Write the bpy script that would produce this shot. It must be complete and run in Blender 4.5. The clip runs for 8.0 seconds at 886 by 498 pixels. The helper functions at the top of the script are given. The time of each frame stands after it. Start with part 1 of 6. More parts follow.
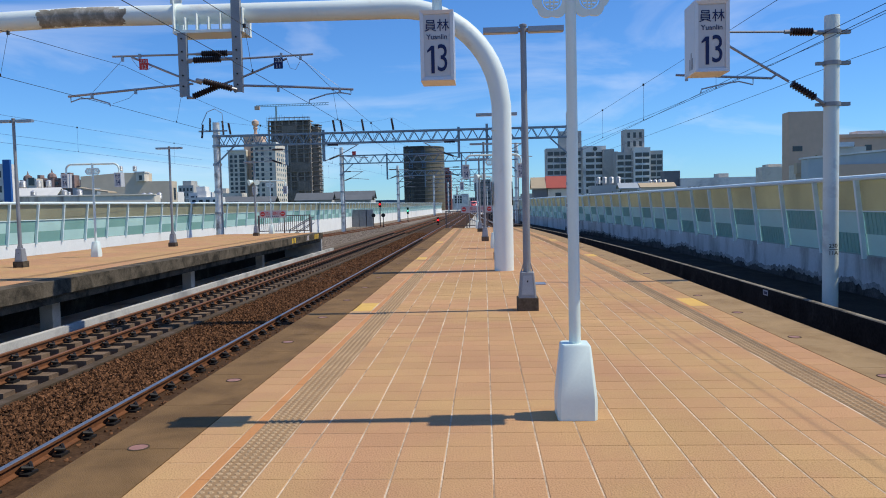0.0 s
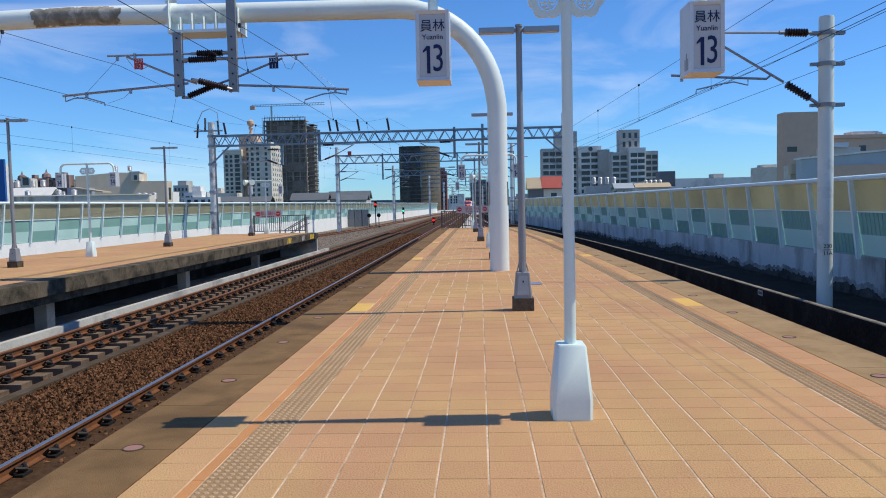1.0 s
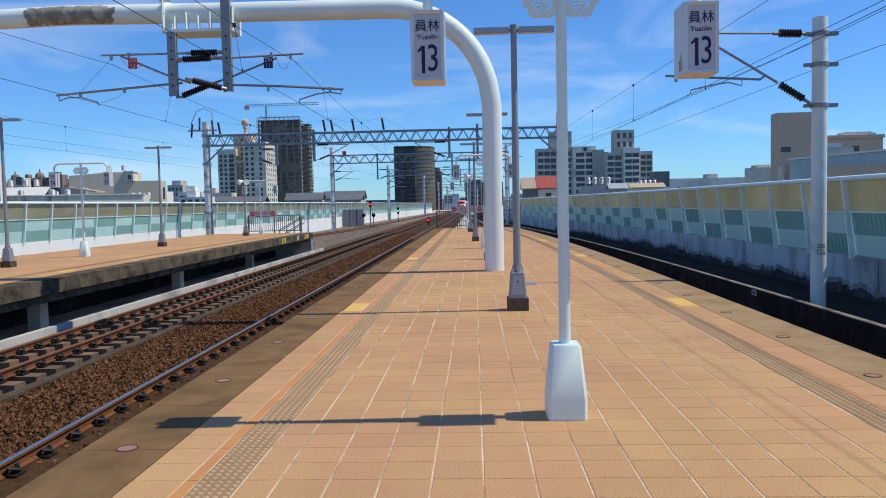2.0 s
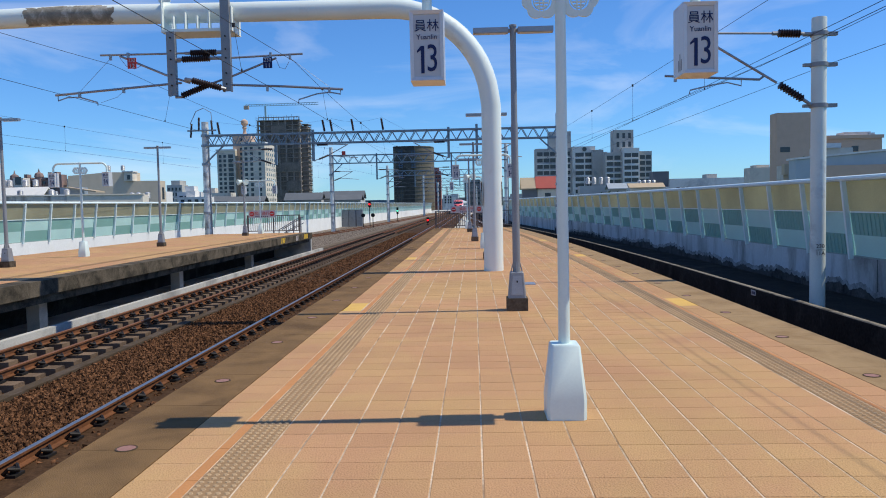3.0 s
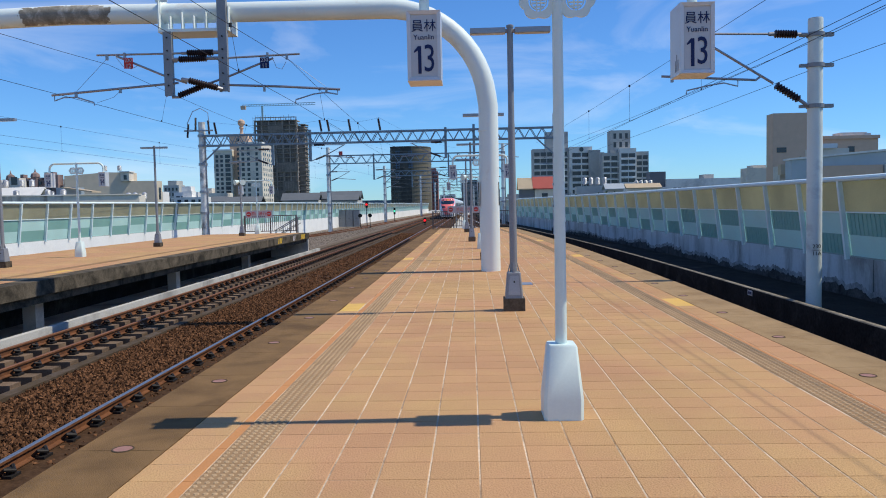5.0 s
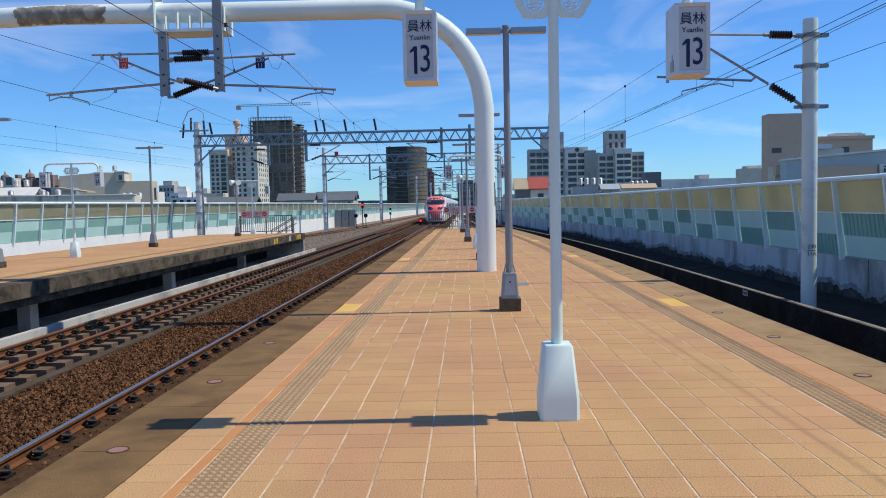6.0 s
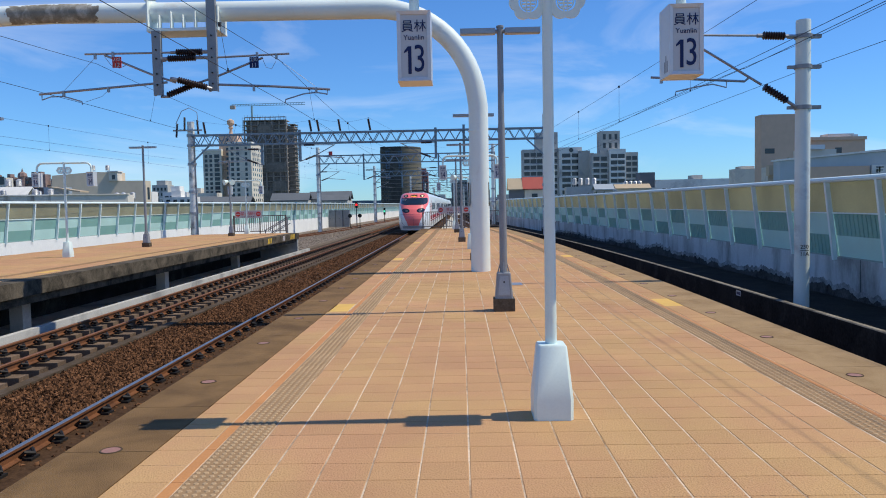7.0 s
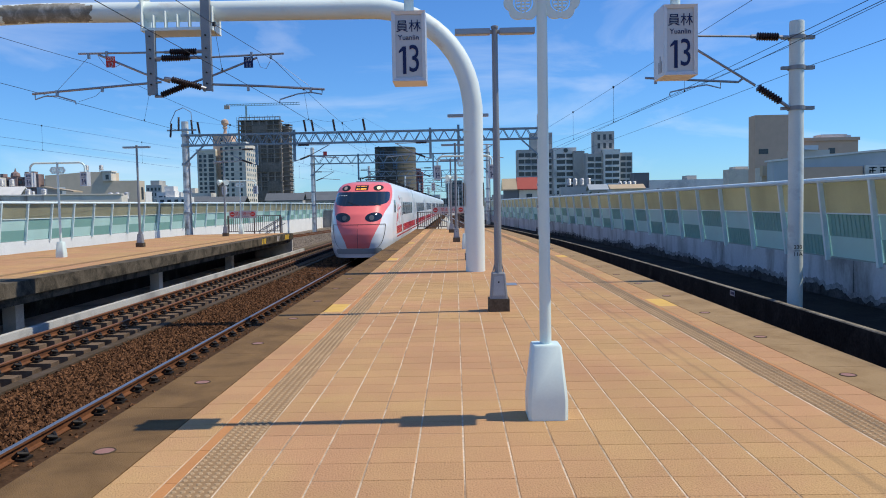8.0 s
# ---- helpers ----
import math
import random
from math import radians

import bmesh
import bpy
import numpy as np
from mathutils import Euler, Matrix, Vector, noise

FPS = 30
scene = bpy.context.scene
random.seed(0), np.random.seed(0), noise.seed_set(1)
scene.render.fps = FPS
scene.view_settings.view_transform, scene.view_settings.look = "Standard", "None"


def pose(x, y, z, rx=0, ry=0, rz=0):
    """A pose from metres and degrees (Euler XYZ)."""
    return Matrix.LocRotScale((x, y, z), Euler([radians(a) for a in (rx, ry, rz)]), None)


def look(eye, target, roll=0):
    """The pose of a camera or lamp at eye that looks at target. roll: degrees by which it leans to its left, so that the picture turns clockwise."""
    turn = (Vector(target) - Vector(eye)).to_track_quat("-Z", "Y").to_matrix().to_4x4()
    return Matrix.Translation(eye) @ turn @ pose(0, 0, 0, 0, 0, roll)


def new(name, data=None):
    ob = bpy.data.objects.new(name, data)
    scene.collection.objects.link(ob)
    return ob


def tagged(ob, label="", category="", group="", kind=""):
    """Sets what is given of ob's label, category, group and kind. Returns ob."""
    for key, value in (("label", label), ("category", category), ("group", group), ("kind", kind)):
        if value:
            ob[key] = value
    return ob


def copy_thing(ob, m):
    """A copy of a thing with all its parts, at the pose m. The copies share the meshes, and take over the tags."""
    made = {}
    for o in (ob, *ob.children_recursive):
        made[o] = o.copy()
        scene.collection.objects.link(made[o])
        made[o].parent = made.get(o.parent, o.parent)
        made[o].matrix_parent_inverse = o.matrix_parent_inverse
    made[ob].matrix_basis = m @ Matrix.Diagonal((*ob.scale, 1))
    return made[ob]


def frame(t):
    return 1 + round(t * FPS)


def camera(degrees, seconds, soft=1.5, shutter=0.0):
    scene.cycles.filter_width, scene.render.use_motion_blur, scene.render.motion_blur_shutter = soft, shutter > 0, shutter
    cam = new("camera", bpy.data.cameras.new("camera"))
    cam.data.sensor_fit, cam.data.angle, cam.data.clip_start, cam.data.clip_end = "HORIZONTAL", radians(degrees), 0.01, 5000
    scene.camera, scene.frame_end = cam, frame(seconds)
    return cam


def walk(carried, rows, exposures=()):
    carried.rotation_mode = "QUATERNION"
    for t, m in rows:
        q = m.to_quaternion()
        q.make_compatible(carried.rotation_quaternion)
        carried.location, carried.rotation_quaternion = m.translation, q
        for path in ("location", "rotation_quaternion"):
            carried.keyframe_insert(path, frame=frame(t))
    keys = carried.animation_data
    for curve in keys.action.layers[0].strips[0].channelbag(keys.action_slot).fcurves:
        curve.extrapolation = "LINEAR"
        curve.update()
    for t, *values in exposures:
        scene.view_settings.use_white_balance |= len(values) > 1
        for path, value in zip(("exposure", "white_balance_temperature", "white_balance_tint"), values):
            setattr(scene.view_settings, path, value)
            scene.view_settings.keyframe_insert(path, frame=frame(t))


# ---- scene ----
# The camera stands on the platform and turns slowly to its right.
EYE = (0.0, 0.0, 1.60)


def aim(yaw, pitch, roll):
    a, b = radians(yaw), radians(pitch)
    way = Vector((-math.sin(a) * math.cos(b), math.cos(a) * math.cos(b), math.sin(b)))
    return look(EYE, Vector(EYE) + way, roll)


cam = camera(60.14, 8.0, soft=1.0)
walk(cam, [
    (0.0, aim(3.141, -3.335, -1.30)), (0.5, aim(3.07, -3.33, -1.30)), (1.0, aim(2.81, -3.335, -1.26)),
    (1.5, aim(2.52, -3.345, -1.24)), (3.0, aim(2.37, -3.345, -1.22)), (3.5, aim(2.335, -3.335, -1.22)),
    (4.0, aim(2.27, -3.325, -1.22)), (4.5, aim(2.21, -3.335, -1.21)), (6.0, aim(1.84, -3.32, -1.20)),
    (6.5, aim(1.56, -3.32, -1.16)), (7.0, aim(1.40, -3.325, -1.14)), (7.5, aim(1.20, -3.33, -1.13)),
    (8.0, aim(1.00, -3.32, -1.11))])

# ---- light ----
SUN_EL, SUN_AZ = 56.9, 86.9          # degrees; azimuth clockwise from +y
world = bpy.data.worlds.new("sky")
scene.world = world
world.use_nodes = True
wn, wl = world.node_tree.nodes, world.node_tree.links
wn.clear()
w_out, w_bg = wn.new("ShaderNodeOutputWorld"), wn.new("ShaderNodeBackground")
w_sky, w_mix, w_co = wn.new("ShaderNodeTexSky"), wn.new("ShaderNodeMix"), wn.new("ShaderNodeTexCoord")
w_map, w_no, w_ramp = wn.new("ShaderNodeMapping"), wn.new("ShaderNodeTexNoise"), wn.new("ShaderNodeValToRGB")
w_sky.sky_type, w_sky.sun_disc = "NISHITA", False
w_sky.sun_elevation, w_sky.sun_rotation = radians(SUN_EL), radians(SUN_AZ)
w_sky.air_density, w_sky.dust_density, w_sky.ozone_density = 1.0, 0.0, 2.0
w_mix.data_type = "RGBA"
w_mix.inputs[7].default_value = (11.5, 11.5, 11.5, 1)
w_map.inputs["Scale"].default_value = (1.0, 1.0, 4.5)
w_no.inputs["Scale"].default_value, w_no.inputs["Detail"].default_value, w_no.inputs["Roughness"].default_value = 2.6, 9.0, 0.55
w_no.inputs["Distortion"].default_value = 0.6
w_ramp.color_ramp.elements[0].position, w_ramp.color_ramp.elements[0].color = 0.50, (0, 0, 0, 1)
w_ramp.color_ramp.elements[1].position, w_ramp.color_ramp.elements[1].color = 0.82, (0.42, 0.42, 0.42, 1)
wl.new(w_co.outputs["Generated"], w_map.inputs["Vector"])
wl.new(w_map.outputs["Vector"], w_no.inputs["Vector"])
wl.new(w_no.outputs["Fac"], w_ramp.inputs["Fac"])
wl.new(w_ramp.outputs["Color"], w_mix.inputs[0])
w_tint = wn.new("ShaderNodeMix")
w_tint.data_type, w_tint.blend_type = "RGBA", "MULTIPLY"
w_tint.inputs[0].default_value, w_tint.inputs[7].default_value = 1.0, (0.49, 0.895, 1.43, 1)
wl.new(w_sky.outputs["Color"], w_tint.inputs[6])
wl.new(w_tint.outputs[2], w_mix.inputs[6])
wl.new(w_mix.outputs[2], w_bg.inputs["Color"])
w_bg.inputs["Strength"].default_value = 0.135
wl.new(w_bg.outputs["Background"], w_out.inputs["Surface"])

sun_dir = Vector((math.sin(radians(SUN_AZ)) * math.cos(radians(SUN_EL)), math.cos(radians(SUN_AZ)) * math.cos(radians(SUN_EL)), math.sin(radians(SUN_EL))))
sun = new("sun", bpy.data.lights.new("sun", "SUN"))
sun.data.energy, sun.data.angle, sun.data.color = 5.0, radians(0.55), (1.0, 0.94, 0.78)
sun.matrix_world = look(sun_dir * 50, (0, 0, 0))
scene.view_settings.exposure = -0.41


# ---- materials ----
def mat(name, colour, rough=0.6, metal=0.0, vary=0.12, scale=3.0, bump=0.1, fine=60.0, stain=None, stain_at=0.6, pieces=0.0, emit=0.0, islands=0.0, spec=0.5, streak=1.0, glow=0.0, moves=False):
    """A surface with two scales of variation: broad wear and fine grain; stain: a second colour in patches."""
    m = bpy.data.materials.new(name)
    m.use_nodes = True
    n, l = m.node_tree.nodes, m.node_tree.links
    b = n["Principled BSDF"]
    b.inputs["Roughness"].default_value, b.inputs["Metallic"].default_value = rough, metal
    b.inputs["Specular IOR Level"].default_value = spec if rough < 0.5 else 0.22 if rough < 0.7 else 0.08
    co = n.new("ShaderNodeTexCoord" if moves else "ShaderNodeNewGeometry")
    where = co.outputs["Object" if moves else "Position"]
    big, small = n.new("ShaderNodeTexNoise"), n.new("ShaderNodeTexNoise")
    big.inputs["Scale"].default_value, big.inputs["Detail"].default_value = scale, 6
    small.inputs["Scale"].default_value, small.inputs["Detail"].default_value = fine, 3
    l.new(where, big.inputs["Vector"])
    l.new(where, small.inputs["Vector"])
    sums = n.new("ShaderNodeMath")
    sums.operation = "ADD"
    l.new(big.outputs["Fac"], sums.inputs[0])
    l.new(small.outputs["Fac"], sums.inputs[1])
    rng = n.new("ShaderNodeMapRange")
    rng.inputs["From Min"].default_value, rng.inputs["From Max"].default_value = 0.6, 1.4
    rng.inputs["To Min"].default_value, rng.inputs["To Max"].default_value = 1 - vary, 1 + vary
    l.new(sums.outputs[0], rng.inputs["Value"])
    last = rng.outputs[0]
    for amount, kind, socket in ((pieces, "ShaderNodeObjectInfo", "Random"), (islands, "ShaderNodeNewGeometry", "Random Per Island")):
        if amount:
            info, r2, mul = n.new(kind), n.new("ShaderNodeMapRange"), n.new("ShaderNodeMath")
            r2.inputs["To Min"].default_value, r2.inputs["To Max"].default_value = 1 - amount, 1 + amount
            l.new(info.outputs[socket], r2.inputs["Value"])
            mul.operation = "MULTIPLY"
            l.new(last, mul.inputs[0])
            l.new(r2.outputs[0], mul.inputs[1])
            last = mul.outputs[0]
    hue = n.new("ShaderNodeHueSaturation")
    hue.inputs["Color"].default_value = (*colour, 1)
    if stain:
        sn, sr, mx = n.new("ShaderNodeTexNoise"), n.new("ShaderNodeMapRange"), n.new("ShaderNodeMix")
        sn.inputs["Scale"].default_value, sn.inputs["Detail"].default_value, sn.inputs["Roughness"].default_value = scale * 0.7, 8, 0.65
        sn.inputs["Distortion"].default_value = 0.4
        mp = n.new("ShaderNodeMapping")
        mp.inputs["Scale"].default_value = (1, 1, streak)
        l.new(where, mp.inputs["Vector"])
        l.new(mp.outputs["Vector"], sn.inputs["Vector"])
        sr.inputs["From Min"].default_value, sr.inputs["From Max"].default_value = stain_at - 0.08, stain_at + 0.1
        l.new(sn.outputs["Fac"], sr.inputs["Value"])
        mx.data_type = "RGBA"
        mx.inputs[6].default_value, mx.inputs[7].default_value = (*colour, 1), (*stain, 1)
        l.new(sr.outputs[0], mx.inputs[0])
        l.new(mx.outputs[2], hue.inputs["Color"])
    l.new(last, hue.inputs["Value"])
    l.new(hue.outputs["Color"], b.inputs["Base Color"])
    if bump:
        bp = n.new("ShaderNodeBump")
        bp.inputs["Strength"].default_value, bp.inputs["Distance"].default_value = bump, 0.01
        l.new(small.outputs["Fac"], bp.inputs["Height"])
        l.new(bp.outputs["Normal"], b.inputs["Normal"])
    if glow:
        tr, mix = n.new("ShaderNodeBsdfTranslucent"), n.new("ShaderNodeMixShader")
        l.new(hue.outputs["Color"], tr.inputs["Color"])
        mix.inputs[0].default_value = glow
        l.new(b.outputs[0], mix.inputs[1])
        l.new(tr.outputs[0], mix.inputs[2])
        l.new(mix.outputs[0], n["Material Output"].inputs["Surface"])
    if emit:
        b.inputs["Emission Color"].default_value, b.inputs["Emission Strength"].default_value = (*colour, 1), emit
    return m


M = {
    "tile": mat("tile", (0.545, 0.329, 0.149), 0.70, vary=0.16, scale=0.55, bump=1.0, fine=75, stain=(0.53, 0.288, 0.149), stain_at=0.48, pieces=0.04),
    "tile_far": mat("tile_far", (0.545, 0.329, 0.149), 0.70, vary=0.16, scale=0.55, bump=1.0, fine=75, stain=(0.53, 0.288, 0.149), stain_at=0.48, islands=0.04),
    "tactile": mat("tactile", (0.335, 0.212, 0.112), 0.8, vary=0.16, scale=1.2, bump=0.2),
    "orange": mat("orange", (0.56, 0.25, 0.085), 0.6, vary=0.14, scale=2, bump=0.2),
    "yellow": mat("yellow", (0.72, 0.44, 0.10), 0.6, vary=0.1, scale=3, bump=0.2),
    "grout": mat("grout", (0.64, 0.50, 0.36), 0.9, vary=0.35, scale=1.6, bump=0.1, fine=25, stain=(0.30, 0.19, 0.11), stain_at=0.54),
    # Worn edge concrete of the left side, toned darker than its sunny copy.
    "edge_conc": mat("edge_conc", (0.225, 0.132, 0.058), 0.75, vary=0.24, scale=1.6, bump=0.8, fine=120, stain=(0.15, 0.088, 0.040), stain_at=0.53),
    "tactile_worn": mat("tactile_worn", (0.47, 0.32, 0.185), 0.8, vary=0.2, scale=3, bump=0.1),
    # Same edge concrete for the right side, its brighter light painted in.
    "coping_tan": mat("coping_tan", (0.37, 0.245, 0.125), 0.7, vary=0.16, scale=2.2, bump=0.6, fine=120, stain=(0.29, 0.185, 0.09), stain_at=0.54),
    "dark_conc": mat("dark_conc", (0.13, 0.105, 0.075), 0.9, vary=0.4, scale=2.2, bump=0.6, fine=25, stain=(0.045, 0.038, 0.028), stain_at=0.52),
    "conc": mat("conc", (0.52, 0.50, 0.45), 0.85, vary=0.15, scale=0.9, bump=0.3, fine=30, stain=(0.30, 0.29, 0.27), stain_at=0.56),
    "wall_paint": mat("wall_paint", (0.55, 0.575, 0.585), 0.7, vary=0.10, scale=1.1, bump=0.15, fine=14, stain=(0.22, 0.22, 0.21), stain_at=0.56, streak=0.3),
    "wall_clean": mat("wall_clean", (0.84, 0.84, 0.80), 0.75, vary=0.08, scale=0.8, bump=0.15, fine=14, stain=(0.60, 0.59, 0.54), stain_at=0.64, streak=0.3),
    "rail": mat("rail", (0.20, 0.085, 0.04), 0.75, 0.2, vary=0.25, scale=5, bump=0.3, stain=(0.12, 0.055, 0.03), stain_at=0.55),
    "rail_top": mat("rail_top", (0.46, 0.40, 0.35), 0.34, 0.9, vary=0.08, scale=4, bump=0.02),
    "rail_dull": mat("rail_dull", (0.27, 0.12, 0.06), 0.6, 0.4, vary=0.2, scale=4, bump=0.1),
    "ballast": mat("ballast", (0.07, 0.038, 0.02), 0.95, vary=0.5, scale=9, bump=1.0, fine=28),
    "stone": mat("stone", (0.122, 0.057, 0.027), 0.9, vary=0.25, scale=5, bump=0.4, fine=30, islands=0.85),
    "stone_grey": mat("stone_grey", (0.26, 0.21, 0.165), 0.9, vary=0.2, scale=5, bump=0.4, fine=30, islands=0.45),
    "sleeper": mat("sleeper", (0.085, 0.06, 0.038), 0.9, vary=0.25, scale=3, bump=0.4, stain=(0.12, 0.09, 0.07), stain_at=0.55),
    "iron": mat("iron", (0.035, 0.032, 0.03), 0.6, 0.5, vary=0.2, bump=0.2),
    "white": mat("white", (0.71, 0.82, 0.77), 0.38, vary=0.04, scale=2, bump=0.03, stain=(0.66, 0.68, 0.68), stain_at=0.68),
    "arch_white": mat("arch_white", (0.80, 0.86, 0.81), 0.5, vary=0.05, scale=1.2, bump=0.05, stain=(0.62, 0.56, 0.48), stain_at=0.66),
    "peel": mat("peel", (0.27, 0.24, 0.19), 0.8, vary=0.35, scale=5, bump=0.3, stain=(0.52, 0.47, 0.40), stain_at=0.56),
    "galv": mat("galv", (0.36, 0.37, 0.39), 0.45, 0.65, vary=0.12, scale=3, bump=0.06),
    "galv_dull": mat("galv_dull", (0.30, 0.31, 0.32), 0.6, 0.4, vary=0.15, scale=3, bump=0.08),
    "mast_conc": mat("mast_conc", (0.70, 0.75, 0.70), 0.8, vary=0.10, scale=1.2, bump=0.15, stain=(0.38, 0.38, 0.37), stain_at=0.62),
    "truss": mat("truss", (0.22, 0.29, 0.34), 0.55, 0.35, vary=0.12, scale=2, bump=0.05),
    "insul": mat("insul", (0.035, 0.02, 0.018), 0.3, vary=0.2, bump=0.05),
    "wire": mat("wire", (0.05, 0.05, 0.052), 0.6, 0.5, vary=0.05, bump=0.0),
    "ink": mat("ink", (0.012, 0.025, 0.10), 0.5, vary=0.05, bump=0.0),
    "sign_face": mat("sign_face", (0.52, 0.54, 0.55), 0.4, vary=0.03, bump=0.02),
    "sign_frame": mat("sign_frame", (0.66, 0.66, 0.65), 0.4, 0.2, vary=0.05, bump=0.03),
    "panel_top": mat("panel_top", (0.52, 0.50, 0.35), 0.5, vary=0.28, scale=0.7, bump=0.03, glow=0.5),
    "panel_mint": mat("panel_mint", (0.50, 0.74, 0.675), 0.5, vary=0.12, scale=0.8, bump=0.03, glow=0.02),
    "panel_deep": mat("panel_deep", (0.235, 0.44, 0.385), 0.5, vary=0.14, scale=0.8, bump=0.03, glow=0.02),
    "panel_post": mat("panel_post", (0.74, 0.86, 0.85), 0.45, 0.0, vary=0.06, bump=0.03),
    "panel_rail": mat("panel_rail", (0.30, 0.38, 0.35), 0.6, 0.2, vary=0.2, scale=2, bump=0.05),
    "red": mat("red", (0.62, 0.06, 0.05), 0.5, vary=0.06, bump=0.02),
    "black": mat("black", (0.012, 0.012, 0.013), 0.5, vary=0.1, bump=0.02),
    "lens_red": mat("lens_red", (1.0, 0.012, 0.015), 0.4, vary=0.0, bump=0, emit=2.5),
    "lens_green": mat("lens_green", (0.1, 1.0, 0.5), 0.4, vary=0.0, bump=0, emit=1.8),
    "amber": mat("amber", (1.0, 0.42, 0.06), 0.4, vary=0.0, bump=0, emit=1.6, moves=True),
    "ground": mat("ground", (0.16, 0.17, 0.13), 0.95, vary=0.3, scale=0.02, bump=0.0, fine=0.5, stain=(0.07, 0.10, 0.05), stain_at=0.5),
    "train_white": mat("train_white", (0.82, 0.85, 0.86), 0.22, vary=0.03, scale=0.6, bump=0.0, moves=True),
    "train_pink": mat("train_pink", (0.93, 0.185, 0.175), 0.32, vary=0.03, scale=0.6, bump=0.0, moves=True),
    "train_red": mat("train_red", (0.62, 0.035, 0.05), 0.25, vary=0.04, scale=0.6, bump=0.0, moves=True),
    "train_grey": mat("train_grey", (0.30, 0.34, 0.36), 0.4, vary=0.05, bump=0.0, moves=True),
    "train_glass": mat("train_glass", (0.012, 0.02, 0.028), 0.06, vary=0.05, bump=0.0, spec=0.8, moves=True),
    "lamp_on": mat("lamp_on", (1.0, 0.72, 0.38), 0.3, vary=0.0, bump=0, emit=0.8, moves=True),
    "lamp_dim": mat("lamp_dim", (0.35, 0.28, 0.22), 0.2, vary=0.0, bump=0, emit=0.2, moves=True),
    # Near-black tone for the trough wall, walkway, joints and the shaded recess.
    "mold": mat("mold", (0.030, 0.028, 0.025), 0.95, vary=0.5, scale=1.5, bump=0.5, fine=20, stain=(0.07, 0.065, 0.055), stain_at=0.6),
    "fence": mat("fence", (0.17, 0.145, 0.125), 0.6, 0.2, vary=0.15, bump=0.05),
    "lens_dark": mat("lens_dark", (0.10, 0.11, 0.12), 0.15, vary=0.05, bump=0.0, moves=True),
    "mould": mat("mould", (0.085, 0.083, 0.078), 0.95, vary=0.5, scale=2.5, bump=0.3, fine=20, stain=(0.035, 0.034, 0.032), stain_at=0.55),
    "sleeper_block": mat("sleeper_block", (0.20, 0.135, 0.088), 0.9, vary=0.3, scale=3, bump=0.4, stain=(0.14, 0.095, 0.06), stain_at=0.55),
    "under": mat("under", (0.035, 0.033, 0.032), 0.8, vary=0.3, bump=0.2, moves=True),
    "city_beige": mat("city_beige", (0.70, 0.63, 0.52), 0.85, vary=0.08, scale=0.15, bump=0.0, fine=1.0, stain=(0.36, 0.33, 0.29), stain_at=0.6),
    "city_grey": mat("city_grey", (0.50, 0.48, 0.44), 0.85, vary=0.10, scale=0.15, bump=0.0, fine=1.0, stain=(0.25, 0.26, 0.28), stain_at=0.58),
    "city_tan": mat("city_tan", (0.62, 0.44, 0.32), 0.85, vary=0.08, scale=0.15, bump=0.0, fine=1.0),
    "city_white": mat("city_white", (0.78, 0.75, 0.69), 0.8, vary=0.08, scale=0.2, bump=0.0, fine=1.0, stain=(0.45, 0.44, 0.42), stain_at=0.6),
    "city_net": mat("city_net", (0.20, 0.19, 0.18), 0.9, vary=0.30, scale=0.12, bump=0.0, fine=0.8, stain=(0.14, 0.13, 0.125), stain_at=0.55),
    "city_dark": mat("city_dark", (0.055, 0.055, 0.05), 0.6, vary=0.35, scale=0.1, bump=0.0, fine=0.6, stain=(0.15, 0.14, 0.11), stain_at=0.56),
    # Sunlit flank of the dark round tower, painted in as gold.
    "city_dark_sunlit": mat("city_dark_sunlit", (0.17, 0.145, 0.10), 0.6, vary=0.15, scale=0.1, bump=0.0, fine=0.6),
    "city_brick": mat("city_brick", (0.36, 0.14, 0.11), 0.85, vary=0.15, scale=0.1, bump=0.0, fine=1.0),
    "city_glass": mat("city_glass", (0.035, 0.045, 0.055), 0.15, vary=0.3, scale=0.3, bump=0.0),
    "worn_top": mat("worn_top", (0.27, 0.235, 0.185), 0.9, vary=0.35, scale=3, bump=0.4, fine=25, stain=(0.12, 0.105, 0.085), stain_at=0.52),
    "city_dun": mat("city_dun", (0.62, 0.52, 0.39), 0.85, vary=0.08, scale=0.15, bump=0.0, fine=1.0),
    "city_old": mat("city_old", (0.31, 0.215, 0.19), 0.85, vary=0.25, scale=0.3, bump=0.0, fine=1.0, stain=(0.18, 0.14, 0.13), stain_at=0.52),
    "streaked": mat("streaked", (0.62, 0.58, 0.50), 0.85, vary=0.15, scale=0.9, bump=0.0, fine=3.0, stain=(0.16, 0.13, 0.11), stain_at=0.54, streak=0.12),
    "mould_light": mat("mould_light", (0.33, 0.335, 0.33), 0.95, vary=0.4, scale=3.0, bump=0.2, fine=20, stain=(0.19, 0.19, 0.185), stain_at=0.52),
    "mast_old": mat("mast_old", (0.74, 0.76, 0.73), 0.85, vary=0.16, scale=2.0, bump=0.3, stain=(0.26, 0.25, 0.24), stain_at=0.59),
    "city_blue": mat("city_blue", (0.03, 0.12, 0.36), 0.6, vary=0.1, scale=0.3, bump=0.0),
    "roof_red": mat("roof_red", (0.46, 0.10, 0.075), 0.6, vary=0.10, scale=0.6, bump=0.0),
    "roof_tan": mat("roof_tan", (0.52, 0.40, 0.26), 0.6, vary=0.12, scale=0.6, bump=0.0),
    "roof_slate": mat("roof_slate", (0.16, 0.17, 0.18), 0.8, vary=0.15, scale=0.3, bump=0.0),
